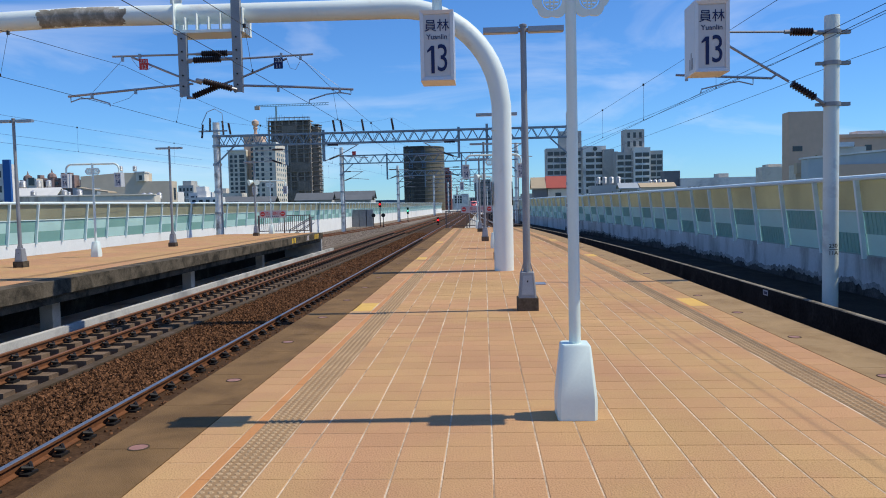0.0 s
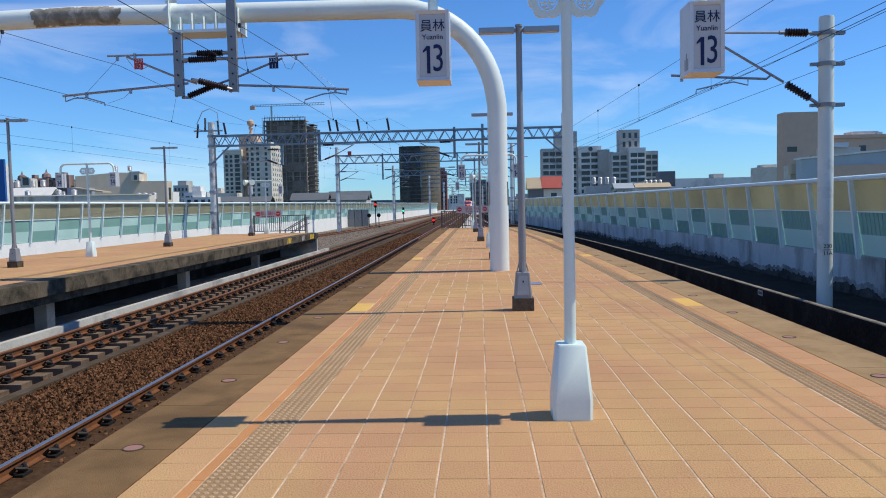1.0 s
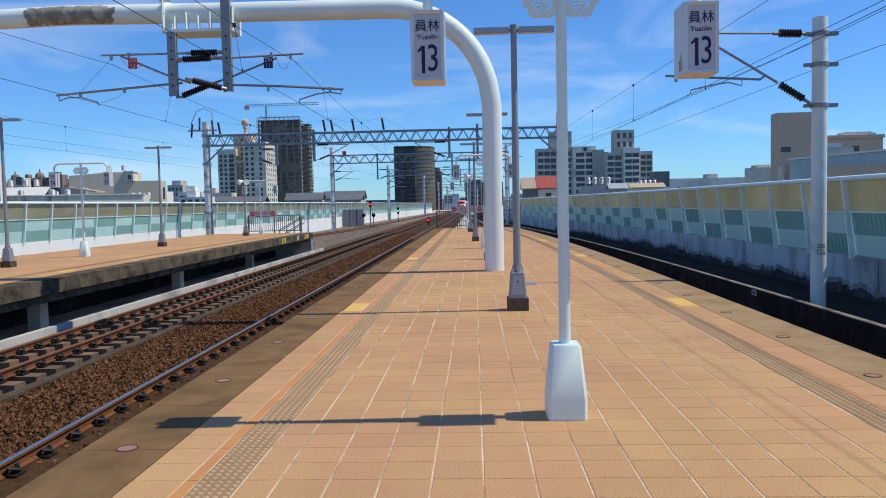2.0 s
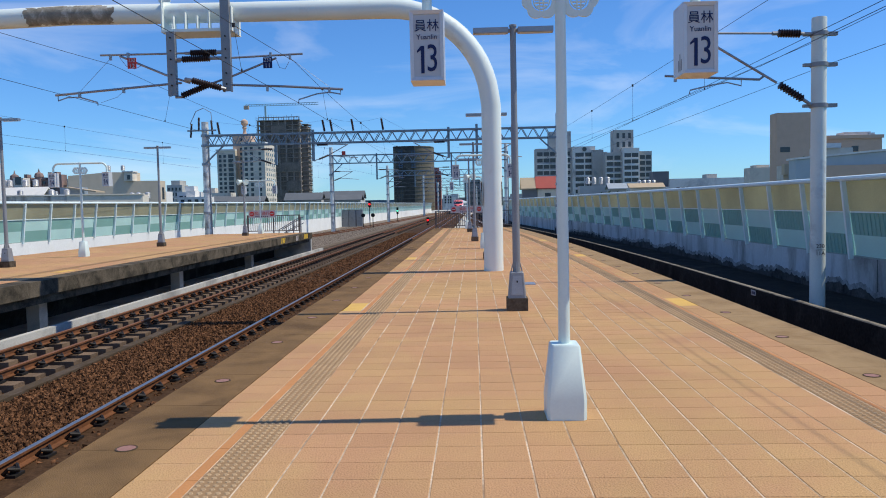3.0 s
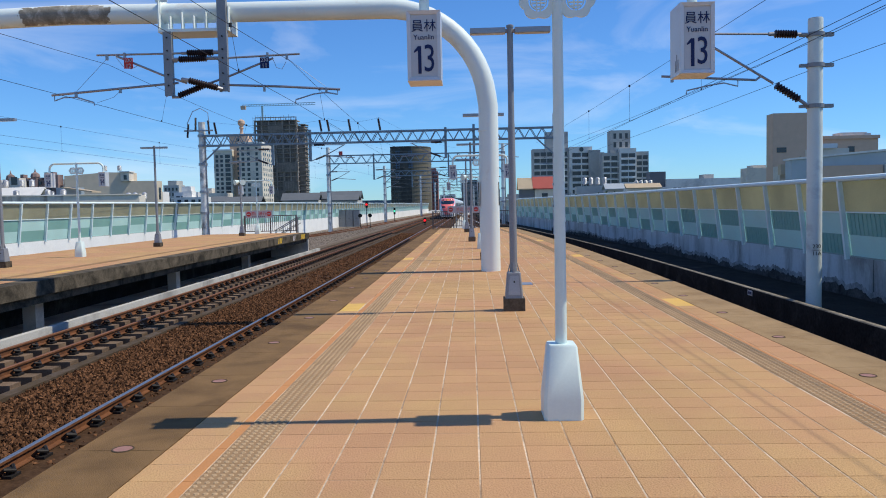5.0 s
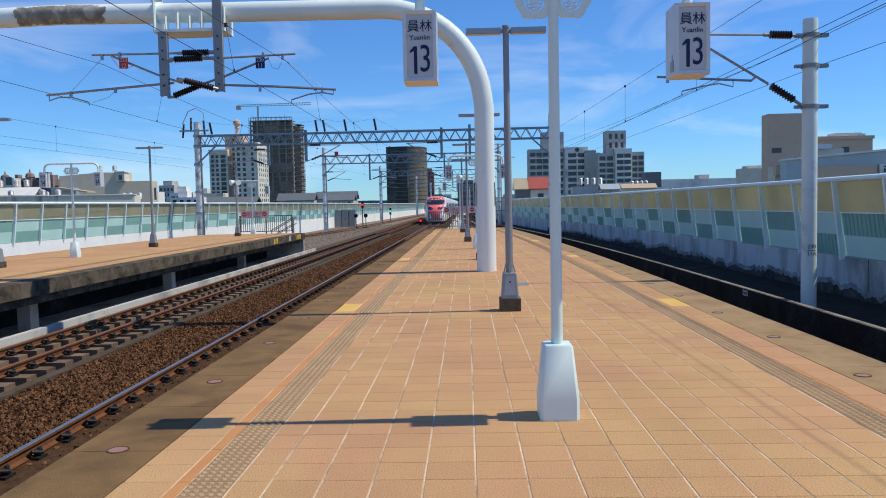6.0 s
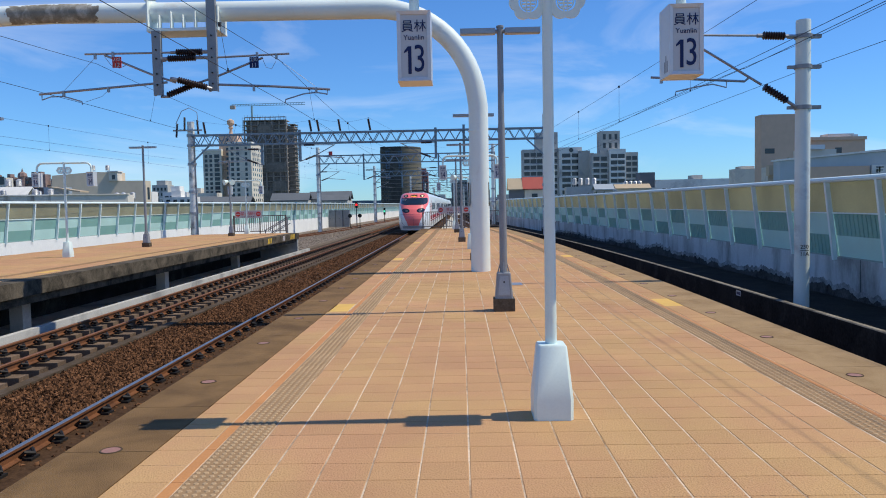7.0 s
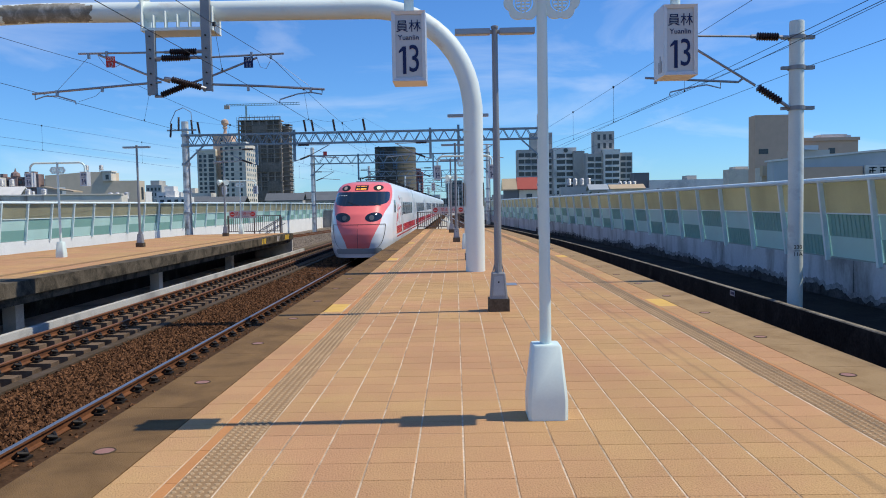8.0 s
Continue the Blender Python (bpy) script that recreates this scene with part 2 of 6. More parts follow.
    "steel": mat("steel", (0.60, 0.60, 0.60), 0.45, 0.6, vary=0.08, scale=2, bump=0.0),
    "sheet": mat("sheet", (0.42, 0.46, 0.48), 0.5, 0.3, vary=0.10, scale=0.5, bump=0.0),
    # Distance haze is painted into the hills as a blue tint.
    "hill": mat("hill", (0.10, 0.15, 0.20), 0.95, vary=0.15, scale=0.01, bump=0.0, fine=0.1),
    "leaf": mat("leaf", (0.06, 0.10, 0.035), 0.8, vary=0.3, scale=2, bump=0.0, islands=0.4),
    "scaffold": mat("scaffold", (0.27, 0.235, 0.20), 0.9, vary=0.3, scale=0.15, bump=0.0, fine=0.8, stain=(0.16, 0.14, 0.12), stain_at=0.55),
    "slab_grey": mat("slab_grey", (0.40, 0.35, 0.30), 0.9, vary=0.25, scale=0.15, bump=0.0, fine=0.8),
    "sign_blue": mat("sign_blue", (0.10, 0.16, 0.24), 0.5, vary=0.2, scale=0.2, bump=0.0),
    "crane": mat("crane", (0.35, 0.50, 0.50), 0.5, 0.2, vary=0.1, bump=0.0),
    "board": mat("board", (0.58, 0.52, 0.51), 0.5, vary=0.05, bump=0.0),
    "stripe_y": mat("stripe_y", (0.80, 0.50, 0.05), 0.6, vary=0.1, bump=0.0),
    "disc": mat("disc", (0.34, 0.17, 0.13), 0.5, vary=0.2, scale=20, bump=0.1),
}



# ---- tools ----
def bm_box(bm, x0, x1, y0, y1, z0, z1, mi=0):
    v = [bm.verts.new((x, y, z)) for x in (x0, x1) for y in (y0, y1) for z in (z0, z1)]
    for f in ((0, 1, 3, 2), (4, 6, 7, 5), (0, 4, 5, 1), (2, 3, 7, 6), (0, 2, 6, 4), (1, 5, 7, 3)):
        bm.faces.new([v[i] for i in f]).material_index = mi
    return v


def bm_loft(bm, rings, caps=True, mi=0, closed=True):
    """Skin through rings of equally many points."""
    vs = [[bm.verts.new(p) for p in r] for r in rings]
    k = len(vs[0])
    for a, b in zip(vs, vs[1:]):
        for i in range(k if closed else k - 1):
            j = (i + 1) % k
            bm.faces.new((a[i], a[j], b[j], b[i])).material_index = mi
    if caps and closed:
        bm.faces.new(vs[0][::-1]).material_index = mi
        bm.faces.new(vs[-1]).material_index = mi
    return vs


def bm_tube(bm, pts, radii, n=10, mi=0):
    """A round bar along pts; radii: one number or one for each point."""
    pts = [Vector(p) for p in pts]
    if not isinstance(radii, (list, tuple)):
        radii = [radii] * len(pts)
    rings, a = [], None
    for i, p in enumerate(pts):
        d = (pts[min(i + 1, len(pts) - 1)] - pts[max(i - 1, 0)]).normalized()
        if a is None:
            a = d.cross(Vector((0, 0, 1)) if abs(d.z) < 0.95 else Vector((0, 1, 0)))
        a = (a - d * a.dot(d)).normalized()
        b = d.cross(a)
        rings.append([p + (a * math.cos(t) + b * math.sin(t)) * radii[i] for t in (2 * math.pi * k / n for k in range(n))])
    bm_loft(bm, rings, mi=mi)


def bm_bar(bm, a, b, w, h=None, mi=0):
    """A square bar from a to b."""
    a, b, h = Vector(a), Vector(b), h or w
    d = (b - a).normalized()
    s = d.cross(Vector((0, 0, 1)) if abs(d.z) < 0.95 else Vector((0, 1, 0))).normalized()
    u = s.cross(d)
    bm_loft(bm, [[p + s * w / 2 * i + u * h / 2 * j for i, j in ((-1, -1), (1, -1), (1, 1), (-1, 1))] for p in (a, b)], mi=mi)


def finish(bm, name, mats, smooth=False, bevel=0.0):
    if bevel:
        edges = [e for e in bm.edges if len(e.link_faces) == 2 and e.calc_face_angle(0) > 0.6]
        bmesh.ops.bevel(bm, geom=edges, offset=bevel, segments=2, affect="EDGES", profile=0.6)
    bmesh.ops.recalc_face_normals(bm, faces=bm.faces[:])
    me = bpy.data.meshes.new(name)
    bm.to_mesh(me)
    bm.free()
    for m in mats if isinstance(mats, (list, tuple)) else [mats]:
        me.materials.append(M[m])
    if smooth:
        me.shade_smooth()
        me.set_sharp_from_angle(angle=radians(38))
    return me


def part(name, bm, material, parent=None, label="", smooth=False, bevel=0.0, at=None):
    ob = new(name, finish(bm, name, material, smooth, bevel))
    if at is not None:
        ob.matrix_basis = at
    if parent is not None:
        ob.parent = parent
    return tagged(ob, label)


def thing(name, x, y, z, label, category, group="", kind="", rz=0):
    ob = new(name)
    ob.matrix_basis = pose(x, y, z, 0, 0, rz)
    ob.empty_display_size = 0.2
    return tagged(ob, label, category, group, kind)


def right_shift(y):
    """How far the right-hand track, edge and wall swing inwards with distance."""
    if y < 14:
        return 0.0
    if y < 54:
        return -0.0010 * (y - 14) ** 2
    if y < 80:
        return -1.6 - 0.08 * (y - 54)
    return -3.68 - 0.022 * (y - 80)


def ease(y, y0, y1, total, slope):
    u = min(1.0, max(0.0, (y - y0) / (y1 - y0)))
    return total * (0.8 * u * u * (3 - 2 * u) + 0.2 * u) + slope * max(0.0, y - y1)


def left_shift(y):
    return ease(y, 30, 85, 2.4, 0.02)


def third_shift(y):
    return ease(y, 34, 88, 5.0, 0.02)


def steps(a, b, d):
    n = max(1, round((b - a) / d))
    return [a + (b - a) * i / n for i in range(n + 1)]


def strip(bm, profile, ys, shift=None, mi=0, closed=False):
    """A profile of (x, z) drawn along y."""
    shift = shift or (lambda y: 0.0)
    bm_loft(bm, [[(x + shift(y), y, z) for x, z in profile] for y in ys], caps=closed, mi=mi, closed=closed)


R_END, L_END = 51.3, 48.0
FAR_Y = 420.0
LX0, LX1 = -17.3, -10.25     # the opposite platform
EDGE_L, EDGE_R = -2.69, 3.98
RAIL_Z = -1.0

# ---- large structure ----
def ground():
    bm = bmesh.new()
    bmesh.ops.create_grid(bm, x_segments=8, y_segments=8, size=4000, matrix=Matrix.Translation((0, 0, -8)))
    tagged(part("ground", bm, "ground"), "dull green and grey city ground far below the viaduct", "ground", kind="structure")
    bm = bmesh.new()
    strip(bm, [(-21.4, -3), (10.5, -3), (10.5, -1.5), (-21.4, -1.5)], [-30, FAR_Y], closed=True)
    tagged(part("viaduct_deck", bm, "conc"), "stained grey concrete viaduct deck under the tracks", "viaduct", kind="structure")


def near_platform():
    root = thing("platform", 0, 0, 0, "island platform paved with orange-brown square tiles", "platform", kind="structure")
    ys = steps(-12, R_END, 2)
    # Left slabs take the darker tone, right slabs the paler sunlit-looking one.
    for y in steps(-12, R_END, 1.13)[:-1]:
        bm = bmesh.new()
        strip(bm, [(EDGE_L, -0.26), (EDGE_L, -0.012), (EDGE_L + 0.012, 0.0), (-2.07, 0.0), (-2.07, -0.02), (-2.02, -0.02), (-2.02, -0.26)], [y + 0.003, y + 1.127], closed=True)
        part("coping_slab", bm, "edge_conc", root, "worn brown concrete edge slab, toned darker than the sunny side")
        bm = bmesh.new()
        strip(bm, [(3.30, -0.26), (3.30, -0.02), (3.35, -0.02), (3.35, 0.0), (EDGE_R - 0.012, 0.0), (EDGE_R, -0.012), (EDGE_R, -0.26)], [y + 0.003, y + 1.127], right_shift, closed=True)
        part("coping_slab", bm, "coping_tan", root, "concrete edge slab, toned a paler tan for the sunny side")
    # Side walls set back under the coping, in the dark concrete tone.
    bm = bmesh.new()
    strip(bm, [(EDGE_L + 0.12, -1.4), (EDGE_L + 0.12, -0.26), (-2.02, -0.26), (-2.02, -1.4)], ys, closed=True)
    part("side_wall", bm, "dark_conc", root, "dark concrete platform side wall")
    bm = bmesh.new()
    strip(bm, [(3.30, -1.4), (3.30, -0.26), (EDGE_R - 0.1, -0.26), (EDGE_R - 0.1, -1.4)], ys, right_shift, closed=True)
    part("side_wall", bm, "dark_conc", root, "dark concrete platform side wall")
    bm = bmesh.new()
    bm_loft(bm, [[(x, y, z) for x, z in ((-2.02, -1.3), (3.31 + right_shift(y), -1.3), (3.31 + right_shift(y), -0.0035), (-2.02, -0.0035))] for y in ys])
    part("grout_bed", bm, "grout", root, "pale grout between the tiles")
    return root


def left_platform():
    root = thing("platform", 0, 0, 0, "opposite island platform with orange-brown paving and dark weathered concrete edge", "platform", kind="structure")
    ys = steps(-12, L_END, 3)

    def far(y):
        return left_shift(y) * 0.55
    bm = bmesh.new()
    bm_loft(bm, [[(x, y, z) for x, z in ((LX0 + far(y), -0.4), (LX1 - 0.5, -0.4), (LX1 - 0.5, 0.0), (LX0 + far(y), 0.0))] for y in ys])
    part("paving_bed", bm, "grout", root, "pale mortar bed under the paving")
    rnd = random.Random(4)
    verts, faces = [], []
    y = -1.0
    while y < L_END - 0.31:
        x = LX1 - 0.81
        while x > LX0 + far(y):
            k = len(verts)
            z = 0.007 + rnd.uniform(0, 0.002)
            verts += [(x + 0.004, y + 0.003, z), (x + 0.296, y + 0.003, z), (x + 0.296, y + 0.297, z), (x + 0.004, y + 0.297, z)]
            verts += [(p, q, 0.0) for p, q, _ in verts[k:k + 4]]
            faces += [(k, k + 1, k + 2, k + 3)] + [(k + a, k + 4 + a, k + 4 + (a + 1) % 4, k + (a + 1) % 4) for a in range(4)]
            x -= 0.3
        y += 0.3
    me = bpy.data.meshes.new("paving_tiles")
    me.from_pydata(verts, [], faces)
    me.materials.append(M["tile_far"])
    tiles = new("paving_tiles", me)
    tiles.parent = root
    tagged(tiles, "orange-brown square paving tiles", kind="stuff")
    bm = bmesh.new()
    strip(bm, [(LX1 - 0.5, -0.36), (LX1, -0.36), (LX1, -0.004), (LX1 - 0.5, 0.004)], ys, closed=True)
    part("coping", bm, "dark_conc", root, "dark weathered concrete platform edge")
    bm = bmesh.new()
    strip(bm, [(LX1 - 0.5, -0.58), (LX1 - 0.16, -0.58), (LX1 - 0.16, -0.36), (LX1 - 0.5, -0.36)], ys, closed=True)
    part("beam", bm, "dark_conc", root, "dark concrete edge beam")
    y = 9.7
    while y < L_END - 1:
        bm = bmesh.new()
        bm_box(bm, LX1 - 1.3, LX1 - 0.96, y, y + 0.38, -1.5, -0.4)
        part("pier", bm, "conc", root, "grey concrete support pier")
        y += 9.4
    # The recess's shade is put into this wall's near-black colour.
    bm = bmesh.new()
    bm_box(bm, LX1 - 2.6, LX1 - 2.4, -12, L_END, -1.5, -0.4)
    part("back_wall", bm, "mold", root, "recess wall below the platform, painted near-black for its shade")
    bm = bmesh.new()
    bm_box(bm, LX1 - 2.4, LX1 - 0.05, L_END - 0.25, L_END, -1.5, -0.36)
    part("end_wall", bm, "conc", root, "pale concrete end wall")
    bm = bmesh.new()
    bm_box(bm, -10.02, -9.86, -12, L_END + 1.5, -1.5, -1.06)
    tagged(part("trough_wall", bm, "conc"), "low white-grey concrete trough wall below the platform edge", "trough wall", kind="structure")
    return root


RAIL_PROFILE = [(-0.064, -0.15), (0.064, -0.15), (0.064, -0.138), (0.012, -0.12), (0.009, -0.045), (0.034, -0.036), (0.034, -0.006), (0.026, 0.0), (-0.026, 0.0), (-0.034, -0.006), (-0.034, -0.036), (-0.009, -0.045), (-0.012, -0.12), (-0.064, -0.138)]


def rail(x, y0, y1, shift, top, label):
    bm = bmesh.new()
    strip(bm, [(x + a, RAIL_Z + b) for a, b in RAIL_PROFILE], steps(y0, y1, 6 if shift else 40), shift, closed=True)
    for f in bm.faces:
        if f.calc_center_median().z > RAIL_Z - 0.004:
            f.material_index = 1
    return tagged(part("rail", bm, ["rail", top]), label, "rail", "running rails", kind="structure")


def ballast_sheet(name, x0, x1, y0, y1, z, shift=None, label="brown rusty crushed-stone track ballast", material="ballast"):
    bm = bmesh.new()
    shift = shift or (lambda y: 0.0)
    strip(bm, [(x0, -1.56), (x1, -1.56), (x1, z), (x0, z)], steps(y0, y1, 8), shift, closed=True)
    return tagged(part(name, bm, material), label, "ballast", kind="structure")


def tracks():
    for x, top in ((-5.0, "rail_top"), (-3.87, "rail_top")):
        rail(x, -15, FAR_Y, None, top, "rusty steel rail with a polished running surface")
    for x in (-7.915, -9.05):
        rail(x, -15, FAR_Y, None, "rail_dull", "rusty brown steel rail on concrete sleepers")
    for x in (-18.2, -19.33):
        rail(x, 20, FAR_Y * 0.6, third_shift, "rail_dull", "rusty brown steel rail by the boundary wall")
    for x in (5.15, 6.28):
        rail(x, -10, 200, right_shift, "rail_dull", "rusty steel rail in a shaded trench")
    ballast_sheet("ballast", -6.95, -2.6, -15, FAR_Y, RAIL_Z - 0.16)
    ballast_sheet("ballast", -10.6, -7.1, -15, FAR_Y, RAIL_Z - 0.30, label="dark stained concrete track slab", material="sleeper")
    ballast_sheet("ballast", -20.2, -17.2, 20, FAR_Y * 0.6, RAIL_Z - 0.16, third_shift, label="grey-brown crushed-stone ballast", material="stone_grey")
    ballast_sheet("ballast", -17.6, -10.6, L_END, FAR_Y * 0.6, RAIL_Z - 0.14, label="grey-brown crushed-stone ballast", material="stone_grey")
    ballast_sheet("ballast", 4.1, 6.5, -12, 200, RAIL_Z - 0.2, right_shift, label="dark shaded ballast in the trench", material="ballast")
    bm = bmesh.new()
    strip(bm, [(-7.1, -1.5), (-6.9, -1.5), (-6.9, RAIL_Z - 0.10), (-7.1, RAIL_Z - 0.10)], steps(-15, FAR_Y, 50), closed=True)
    tagged(part("slab_kerb", bm, "sleeper"), "dirty concrete kerb at the edge of the track slab", "kerb", kind="structure")


def noise_barrier(name, xw, side, shift, y0, y1, zb, zt, pitch, wall_t=0.3):
    """Concrete parapet with posts leaning outwards and three bands of coloured panels."""
    root = thing(name, 0, 0, 0, "white concrete boundary wall topped with mint and beige noise panels", "noise barrier", kind="structure")
    bm = bmesh.new()
    strip(bm, [(xw, -1.6), (xw + side * wall_t, -1.6), (xw + side * wall_t, zb), (xw, zb)], steps(y0, y1, 3), shift, closed=True)
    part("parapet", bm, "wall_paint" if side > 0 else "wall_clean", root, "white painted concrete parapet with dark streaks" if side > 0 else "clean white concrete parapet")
    lean = -0.24
    ys = [y0 + pitch * i for i in range(int((y1 - y0) / pitch))]
    hz = zt - zb
    for y in ys[:40]:
        bm = bmesh.new()
        s = shift(y)
        bm_box(bm, xw + s - side * 0.006 if side > 0 else xw + s, xw + s if side > 0 else xw + s + 0.006, y + 1.03, y + 1.05, -0.6, zb)
        part("joint", bm, "mold", root)
    for i, y in enumerate(ys):
        s = shift(y)
        if y < 150:
            bm = bmesh.new()
            bm_bar(bm, (xw + s - side * 0.03, y, zb - 0.06), (xw + s + side * lean, y, zt), 0.10, 0.08)
            part("post", bm, "panel_post", root)
        if y < 105:
            for a, b, m, nm in ((0.0, 0.285, "panel_mint" if i % 2 else "panel_deep", "panel"), (0.285, 0.575, "panel_deep" if i % 2 else "panel_mint", "panel"), (0.575, 0.97, "panel_top", "panel")):
                bm = bmesh.new()
                s2 = shift(y + pitch)
                q = [Vector((xw + s + side * (0.05 + lean * f), y + 0.03, zb + hz * f)) for f in (a, b)]
                r = [Vector((xw + s2 + side * (0.05 + lean * f), y + pitch - 0.03, zb + hz * f)) for f in (a, b)]
                d = Vector((side * 0.03, 0, 0))
                bm_loft(bm, [[q[0], r[0], r[1], q[1]], [q[0] + d, r[0] + d, r[1] + d, q[1] + d]])
                if m == "panel_deep" and side > 0 and y < 60:
                    # pressed ribs
                    for k in range(1, 12):
                        f = k / 12
                        p0, p1 = q[0].lerp(r[0], f), q[1].lerp(r[1], f)
                        bm_bar(bm, p0 + d * 0.1, p1 + d * 0.1, 0.024, 0.016)
                part(nm, bm, m, root)
    far = [y for y in ys if y >= 105]
    for a, b, m in ((0.0, 0.285, "panel_mint"), (0.285, 0.575, "panel_deep"), (0.575, 0.97, "panel_top")):
        bm = bmesh.new()
        bm_loft(bm, [[(xw + shift(y) + side * (0.05 + lean * f) + e, y, zb + hz * f) for f, e in ((a, 0), (b, 0), (b, side * 0.03), (a, side * 0.03))] for y in far + [far[-1] + pitch]])
        part("panel", bm, m, root)
    bm = bmesh.new()
    for y in far:
        if y >= 150:
            bm_bar(bm, (xw + shift(y) - side * 0.03, y, zb - 0.06), (xw + shift(y) + side * lean, y, zt), 0.10, 0.08)
    tagged(part("post", bm, "panel_post", root), kind="stuff")
    for f, h, m in ((0.005, 0.02, "panel_rail"), (0.575, 0.014, "panel_post")):
        bm = bmesh.new()
        bm_loft(bm, [[(xw + shift(y) + side * (0.05 + lean * f + e), y, zb + hz * f + g) for e, g in ((-0.035, -h), (-0.035, h), (-0.004, h), (-0.004, -h))] for y in ys + [ys[-1] + pitch]])
        part("cross_rail", bm, m, root, "weathered steel cross rail")
    bm = bmesh.new()
    bm_tube(bm, [(xw + shift(y) + side * lean, y, zt) for y in steps(y0, y1, 4)], 0.06, 8)
    part("top_rail", bm, "panel_post", root, "pale blue-green steel top rail", smooth=True)
    return root


def right_trench():
    # Trough wall and walkway share one even near-black tone.
    bm = bmesh.new()
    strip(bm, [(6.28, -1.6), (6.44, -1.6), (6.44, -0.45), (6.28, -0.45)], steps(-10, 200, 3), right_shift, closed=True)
    tagged(part("trench_wall", bm, "mold"), "low near-black concrete trough wall with pale worn top", "trough wall", kind="structure")
    bm = bmesh.new()
    strip(bm, [(6.285, -0.45), (6.40, -0.45), (6.39, -0.435), (6.30, -0.435)], steps(-10, 200, 3), right_shift, closed=True)
    tagged(part("trench_coping", bm, "worn_top"), "pale worn mortar top of the trough wall", "coping", kind="structure")
    bm = bmesh.new()
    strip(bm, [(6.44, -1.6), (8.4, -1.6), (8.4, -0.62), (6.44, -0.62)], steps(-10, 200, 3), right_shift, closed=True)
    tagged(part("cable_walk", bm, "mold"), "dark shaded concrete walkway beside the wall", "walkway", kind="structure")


def mould_skin(xw, shift, y0, y1, z0, z1, seed, rise, off, material, label):
    """Mould creeping up the foot of the parapet, with a ragged upper edge."""
    bm = bmesh.new()
    last = None
    for i in range(int((y1 - y0) / 0.025)):
        y = y0 + 0.025 * i
        edge = rise + 0.22 * noise.noise(Vector((y * 0.35, seed, 0))) + 0.15 * noise.noise(Vector((y * 1.5, seed, 2))) + 0.10 * noise.noise(Vector((y * 5, seed, 4))) + 0.04 * noise.noise(Vector((y * 13, seed, 9)))
        x = xw + shift(y) - off
        now = [bm.verts.new((x, y, z0)), bm.verts.new((x, y, z0 + (z1 - z0) * max(0.02, edge)))]
        if last:
            bm.faces.new((last[0], now[0], now[1], last[1]))
        last = now
    tagged(part("mould_stain", bm, material), label, "stain", kind="structure")


ground()
near_deck = near_platform()
far_deck = left_platform()
tracks()
noise_barrier("wall_east", 8.35, 1, right_shift, 15.13 - 5 * 2.075, 200.0, 0.26, 1.97, 2.075)
noise_barrier("wall_west", -20.3, -1, left_shift, 33.45 - 10 * 2.035, 260.0, 0.28, 2.06, 2.035)
right_trench()
mould_skin(8.35, right_shift, 6.0, 60.0, -0.62, 0.24, 2.7, 0.36, 0.003, "mould_light", "grey mildew stain on the lower boundary wall")
mould_skin(8.35, right_shift, 6.0, 60.0, -0.62, 0.24, 2.7, 0.22, 0.006, "mould", "black mould stain along the foot of the boundary wall")


# ---- platform furniture ----
def text_mesh(body, size, material, depth=0.004, squeeze=1.0):
    """Flat raised lettering in the xz plane, facing -y, centred."""
    cu = bpy.data.curves.new("lettering", "FONT")
    cu.body, cu.size, cu.extrude, cu.align_x, cu.align_y = body, size, depth / 2, "CENTER", "CENTER"
    cu.resolution_u = 3
    tmp = bpy.data.objects.new("lettering", cu)
    scene.collection.objects.link(tmp)
    me = bpy.data.meshes.new_from_object(tmp.evaluated_get(bpy.context.evaluated_depsgraph_get()))
    bpy.data.objects.remove(tmp)
    me.transform(pose(0, 0, 0, 90) @ Matrix.Diagonal((squeeze, 1, 1, 1)))
    me.materials.clear()
    me.materials.append(M[material])
    return me


TEXTS = {}


def lettering(body, size, material, parent, x, y, z, squeeze=1.0, name="lettering"):
    key = (body, size, material, squeeze)
    if key not in TEXTS:
        TEXTS[key] = text_mesh(body, size, material, squeeze=squeeze)
    ob = new(name, TEXTS[key])
    ob.parent = parent
    ob.matrix_basis = pose(x, y, z)
    return ob


def tapered(bm, levels):
    """Square block through (half width, z) levels, with chamfered corners."""
    rings = []
    for w, z in levels:
        c = w * 0.16
        rings.append([(a, b, z) for a, b in ((-w + c, -w), (w - c, -w), (w, -w + c), (w, w - c), (w - c, w), (-w + c, w), (-w, w - c), (-w, -w + c))])
    bm_loft(bm, rings)


